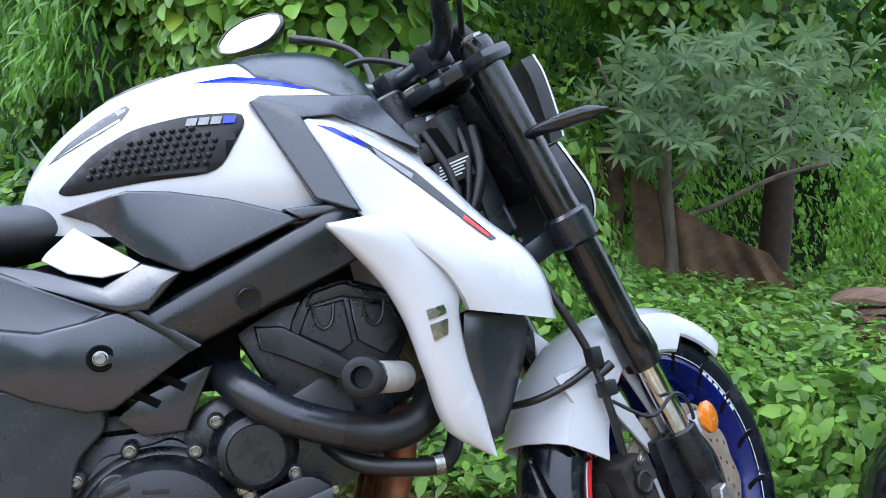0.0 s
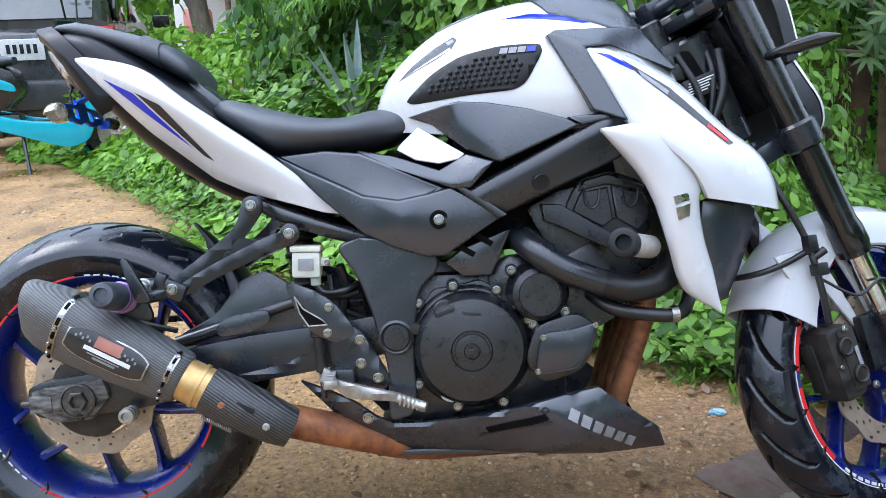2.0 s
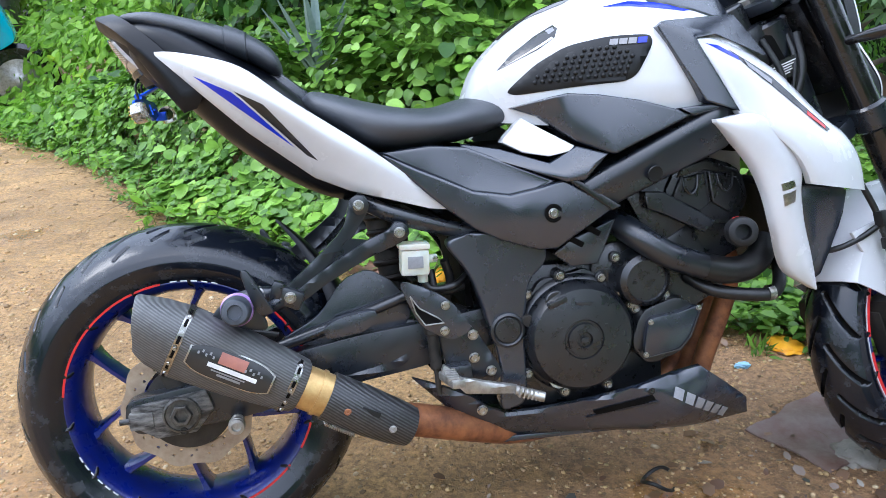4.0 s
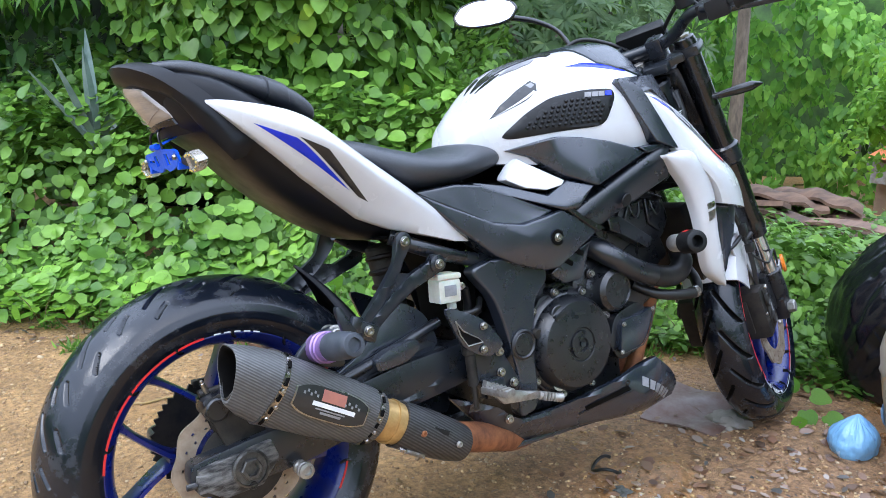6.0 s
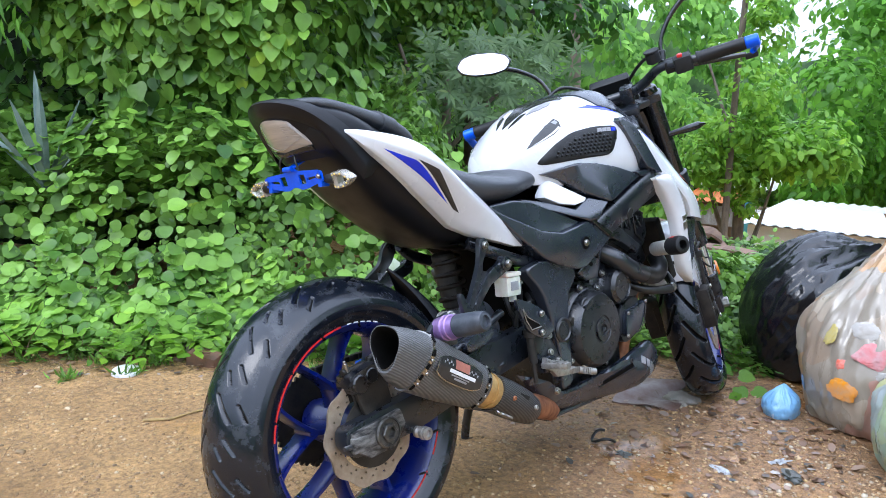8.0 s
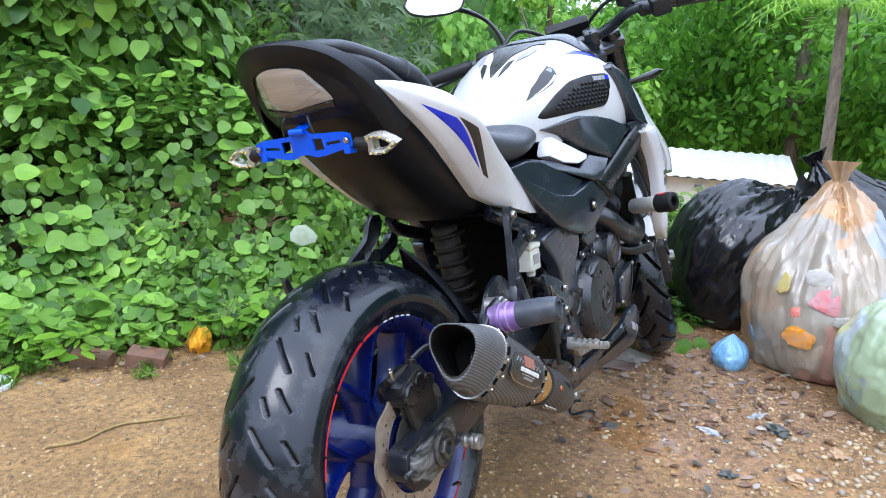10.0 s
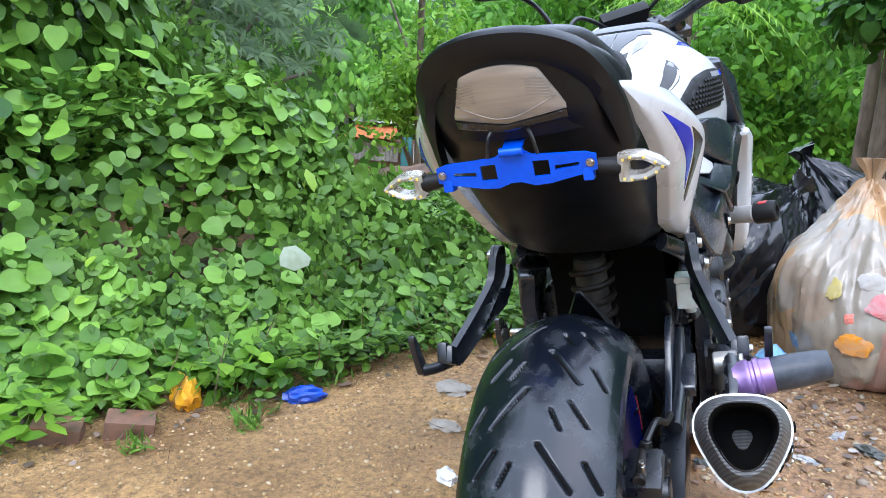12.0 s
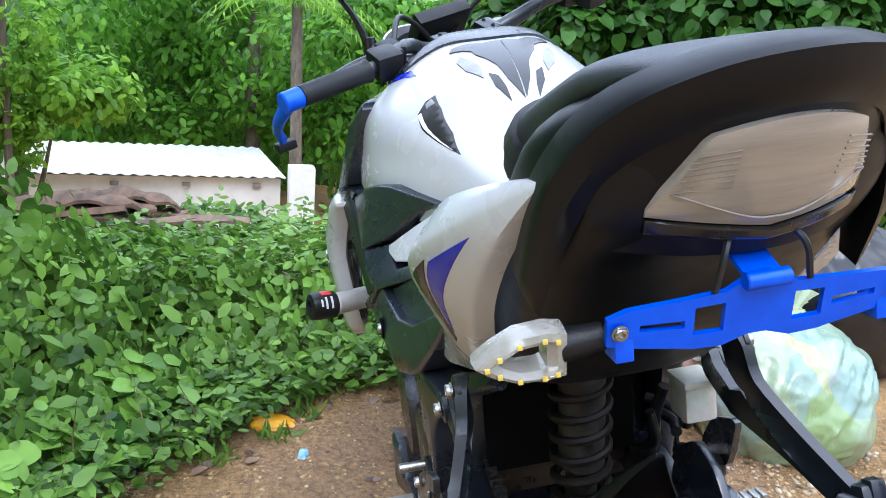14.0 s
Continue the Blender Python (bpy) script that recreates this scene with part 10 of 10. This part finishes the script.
tagged(part("cable_loop", tube(wire, 0.004, 8, 3), HOSE, None), "short loop of black cable on the mud", "cable")
leafp = bmesh.new()
rings(leafp, [[(-0.05, -0.03, 0.0), (0.0, -0.045, 0.006), (0.05, -0.02, 0.0)], [(-0.055, 0.0, 0.01), (0, 0.0, 0.012), (0.055, 0.005, 0.008)], [(-0.04, 0.035, 0.0), (0.0, 0.045, 0.004), (0.03, 0.03, -0.004)]], close=False, cap=False)
ex = bmesh.ops.extrude_face_region(leafp, geom=leafp.faces[:])
for v in ex["geom"]:
    if isinstance(v, bmesh.types.BMVert):
        v.co.z -= 0.0015
leafp.transform(Matrix.Scale(0.82, 4))
leafp.transform(pose(1.027, 1.03, 0.315, 62, 10, -50))
tagged(part("pale_leaf", leafp, material("pale_dry_leaf", (0.24, 0.30, 0.18), 0.6, base2=(0.32, 0.37, 0.27), scale=30), None), "pale holed leaf caught on the creepers", "leaf")
brown = bmesh.new()
rings(brown, [[(0.12 * a, 0.10 * b + 0.01 * math.sin(5 * a), 0.004 + 0.006 * math.sin(4 * a + 3 * b)) for a in np.linspace(-1, 1, 9)] for b in np.linspace(-1, 1, 7)], close=False, cap=False)
ex = bmesh.ops.extrude_face_region(brown, geom=brown.faces[:])
for v in ex["geom"]:
    if isinstance(v, bmesh.types.BMVert):
        v.co.z -= 0.004
brown.transform(pose(1.30, 0.08, on_ground(1.30, 0.08, 0.012), 2, -3, 25))
tagged(part("sodden_board", brown, material("sodden_board", (0.20, 0.15, 0.13), 0.35, base2=(0.13, 0.066, 0.042), scale=12, rough2=0.6), None), "sodden reddish board pressed into the mud", "board")


# ---- gravel, mulch and scraps (uncountable) ----
def stones(name, n_, area, size, mat, label, seed, weight=None, flat=0.6):
    """Scattered pebbles as one mesh."""
    r = np.random.default_rng(seed)
    b = bmesh.new()
    bmesh.ops.create_icosphere(b, subdivisions=1, radius=1.0)
    base = np.array([v.co[:] for v in b.verts])
    fc = np.array([[v.index for v in f.verts] for f in b.faces])
    b.free()
    x, y = r.uniform(area[0], area[1], n_ * 4), r.uniform(area[2], area[3], n_ * 4)
    p = weight(x, y) if weight else np.ones(len(x))
    keep = r.random(len(x)) < p
    x, y = x[keep][:n_], y[keep][:n_]
    m_ = len(x)
    s_ = size[0] + (size[1] - size[0]) * r.random(m_) ** 2.5
    sc = np.stack([s_ * r.uniform(0.7, 1.3, m_), s_ * r.uniform(0.7, 1.3, m_), s_ * flat * r.uniform(0.6, 1.2, m_)], 1)
    t = base[None] * (1 + r.uniform(-0.18, 0.18, (m_, len(base), 1))) * sc[:, None]
    a = r.uniform(0, 6.28, m_)
    c, s2 = np.cos(a)[:, None], np.sin(a)[:, None]
    v = np.stack([t[..., 0] * c - t[..., 1] * s2 + x[:, None], t[..., 0] * s2 + t[..., 1] * c + y[:, None], t[..., 2] + ground_z(x, y)[:, None] + sc[:, 2:3] * 0.25], 2)
    me = bpy.data.meshes.new(name)
    me.from_pydata(v.reshape(-1, 3).tolist(), [], (np.arange(m_)[:, None, None] * len(base) + fc[None]).reshape(-1, 3).tolist())
    me.polygons.foreach_set("use_smooth", [True] * len(me.polygons))
    me.materials.append(mat)
    return tagged(new(name, me), label, "gravel", kind="stuff")


def island_mix(name, colours, rough=0.6):
    m = material(name, colours[0], rough, bump=0.3, bump_scale=120)
    n, l = m.node_tree.nodes, m.node_tree.links
    g = n.new("ShaderNodeNewGeometry")
    cr = n.new("ShaderNodeValToRGB")
    e = cr.color_ramp.elements
    e[0].color, e[1].color = (*colours[0], 1), (*colours[-1], 1)
    for i, c in enumerate(colours[1:-1], 1):
        q = e.new(i / (len(colours) - 1))
        q.color = (*c, 1)
    l.new(g.outputs["Random Per Island"], cr.inputs["Fac"])
    l.new(cr.outputs["Color"], n["Principled BSDF"].inputs["Base Color"])
    return m


GRAVEL = island_mix("mixed_gravel", [(0.20, 0.13, 0.075), (0.44, 0.31, 0.17), (0.34, 0.28, 0.2), (0.50, 0.36, 0.2), (0.24, 0.19, 0.14), (0.46, 0.40, 0.30)], 0.5)
GRIT = island_mix("sandy_grit", [(0.50, 0.33, 0.14), (0.24, 0.14, 0.07), (0.52, 0.36, 0.17), (0.15, 0.095, 0.05), (0.40, 0.24, 0.10), (0.54, 0.43, 0.28)], 0.6)
MULCH = island_mix("wet_mulch", [(0.13, 0.070, 0.036), (0.19, 0.095, 0.048), (0.045, 0.058, 0.056), (0.24, 0.13, 0.068), (0.36, 0.33, 0.29), (0.15, 0.072, 0.040), (0.08, 0.050, 0.032), (0.21, 0.12, 0.070), (0.17, 0.085, 0.048), (0.28, 0.19, 0.12)], 0.34)
near_bags = lambda x, y: np.exp(-((x - 0.95) / 0.35) ** 2 - ((y + 0.78) / 0.30) ** 2) + 0.05 * np.exp(-((x - 1.05) / 0.5) ** 2 - ((y + 0.3) / 0.4) ** 2)
stones("gravel", 3800, (-0.4, 2.2, -1.6, 0.5), (0.002, 0.012), GRAVEL, "mixed small pebbles on the wet dirt", 21, near_bags, flat=0.7)
stones("grit", 32000, (-1.0, 1.9, -1.2, 1.7), (0.0012, 0.0065), GRIT, "fine sandy grit over the yard", 22)
stones("far_grit", 3000, (-4.5, 0.0, 1.0, 6.0), (0.004, 0.014), GRIT, "loose grit in the yard", 23)
SHRED = np.array([(0, 0.05, 0), (0.32, 0.34, 0.05), (0.8, 0.22, 0.02), (1, -0.12, -0.03), (0.55, -0.34, 0.05), (0.15, -0.22, 0.0)], float)
litter_w = lambda x, y: 0.55 * np.exp(-((x - 1.18) / 0.36) ** 2 - ((y + 0.30) / 0.36) ** 2) + 0.12 * np.exp(-((x - 0.75) / 0.3) ** 2 - ((y + 0.25) / 0.35) ** 2) + 0.25 * (np.abs(edge_depth(x, y)) < 0.18)
r2 = np.random.default_rng(24)
for name_, shape_, count_, big in (("leaf_litter", OVAL, 12000, 0.026), ("torn_scraps", SHRED, 16000, 0.034)):
    lx, ly = r2.uniform(-0.6, 2.0, count_), r2.uniform(-1.0, 2.0, count_)
    kp = r2.random(count_) < litter_w(lx, ly)
    lx, ly = lx[kp], ly[kp]
    leaves(name_, np.stack([lx, ly, ground_z(lx, ly) + r2.uniform(0.001, 0.008, len(lx))], 1), np.stack([r2.normal(0, 0.26, len(lx)), r2.normal(0, 0.26, len(lx)), np.ones(len(lx))], 1), r2.normal(0, 1, (len(lx), 3)), 0.006 + big * r2.random(len(lx)) ** 2.2, shape_, OVAL_F, MULCH, None, "sodden leaves and dark scraps pressed into the mud", "leaf litter", "stuff")

# dry twigs and stalks along the bushes' foot
tw = np.random.default_rng(51)
tx, ty = tw.uniform(-1.0, 2.0, 9000), tw.uniform(-0.1, 3.4, 9000)
td = edge_depth(tx, ty)
kp = (td > -0.10) & (td < 0.22)
tx, ty, td = tx[kp][:900], ty[kp][:900], td[kp][:900]
nt = len(tx)
al = tw.normal(0, 1, (nt, 3))
al[:, 2] = np.where(tw.random(nt) < 0.45, np.abs(al[:, 2]) * 2.2, al[:, 2] * 0.12)
TWIG = np.array([(0, 0.008, 0), (0, -0.008, 0), (0.5, 0, 0.04), (1, 0.004, 0), (1, -0.004, 0), (0.5, 0, 0.056)], float)
leaves("dry_twigs", np.stack([tx, ty, ground_z(tx, ty) + 0.008], 1), np.stack([tw.normal(0, 1, nt), tw.normal(0, 1, nt), tw.normal(0.5, 0.5, nt)], 1), al, tw.uniform(0.05, 0.22, nt), TWIG, [(0, 1, 2), (2, 3, 4), (0, 2, 5), (5, 2, 3)], material("dry_twig", (0.20, 0.13, 0.075), 0.8, base2=(0.10, 0.065, 0.04), scale=30), None, "dry brown twigs and stalks", "twigs", "stuff")

# grass tufts and straws at the dirt's edge
gt = np.random.default_rng(77)
cx, cy = gt.uniform(-0.6, 1.7, 4000), gt.uniform(-0.2, 2.8, 4000)
cd = edge_depth(cx, cy)
kp = (cd > -0.22) & (cd < 0.05)
cx, cy = cx[kp][:32], cy[kp][:32]
bx, by = np.repeat(cx, 42) + gt.normal(0, 0.022, 42 * len(cx)), np.repeat(cy, 42) + gt.normal(0, 0.022, 42 * len(cx))
nb = len(bx)
al = gt.normal(0, 0.6, (nb, 3))
al[:, 2] = gt.uniform(0.3, 1.4, nb)
leaves("grass_tufts", np.stack([bx, by, ground_z(bx, by) + 0.002], 1), gt.normal(0, 1, (nb, 3)), al, gt.uniform(0.015, 0.055, nb), LANCE, OVAL_F, SHRUB, None, "small grass tufts at the dirt's edge", "grass", "stuff")
sx, sy = gt.uniform(-0.7, 1.8, 5000), gt.uniform(-0.8, 2.0, 5000)
kp = (edge_depth(sx, sy) < 0.05) & (edge_depth(sx, sy) > -0.9)
sx, sy = sx[kp][:260], sy[kp][:260]
ns = len(sx)
al = gt.normal(0, 1, (ns, 3))
al[:, 2] *= 0.06
leaves("straws", np.stack([sx, sy, ground_z(sx, sy) + 0.004], 1), np.stack([gt.normal(0, 0.4, ns), gt.normal(0, 0.4, ns), np.ones(ns)], 1), al, gt.uniform(0.02, 0.12, ns), TWIG, [(0, 1, 2), (2, 3, 4), (0, 2, 5), (5, 2, 3)], island_mix("straw_mix", [(0.36, 0.25, 0.10), (0.10, 0.06, 0.04), (0.2, 0.13, 0.07)], 0.7), None, "scattered straws and dark twigs on the dirt", "straws", "stuff")
px_, py_ = np.array([1.50, 1.54, 1.47, 1.56, 1.51]), np.array([-0.12, -0.15, -0.14, -0.09, -0.07])
leaves("broad_leaves", np.stack([px_, py_, ground_z(px_, py_) + np.array([0.03, 0.015, 0.02, 0.045, 0.05])], 1), np.array([(-0.5, -0.4, 0.8), (-0.4, -0.2, 0.9), (-0.6, 0.1, 0.8), (-0.5, -0.3, 0.7), (-0.6, -0.2, 0.6)]), np.array([(-0.5, -0.6, -0.1), (-0.1, -1, 0), (-1, 0.2, 0), (0.2, -1, 0.2), (-0.3, 0.1, 1.0)]), np.array([0.055, 0.06, 0.045, 0.055, 0.055]), HEART, HEART_F, LIGHTLEAF, None, "broad bright green leaves beside the front wheel", "plants", "stuff")
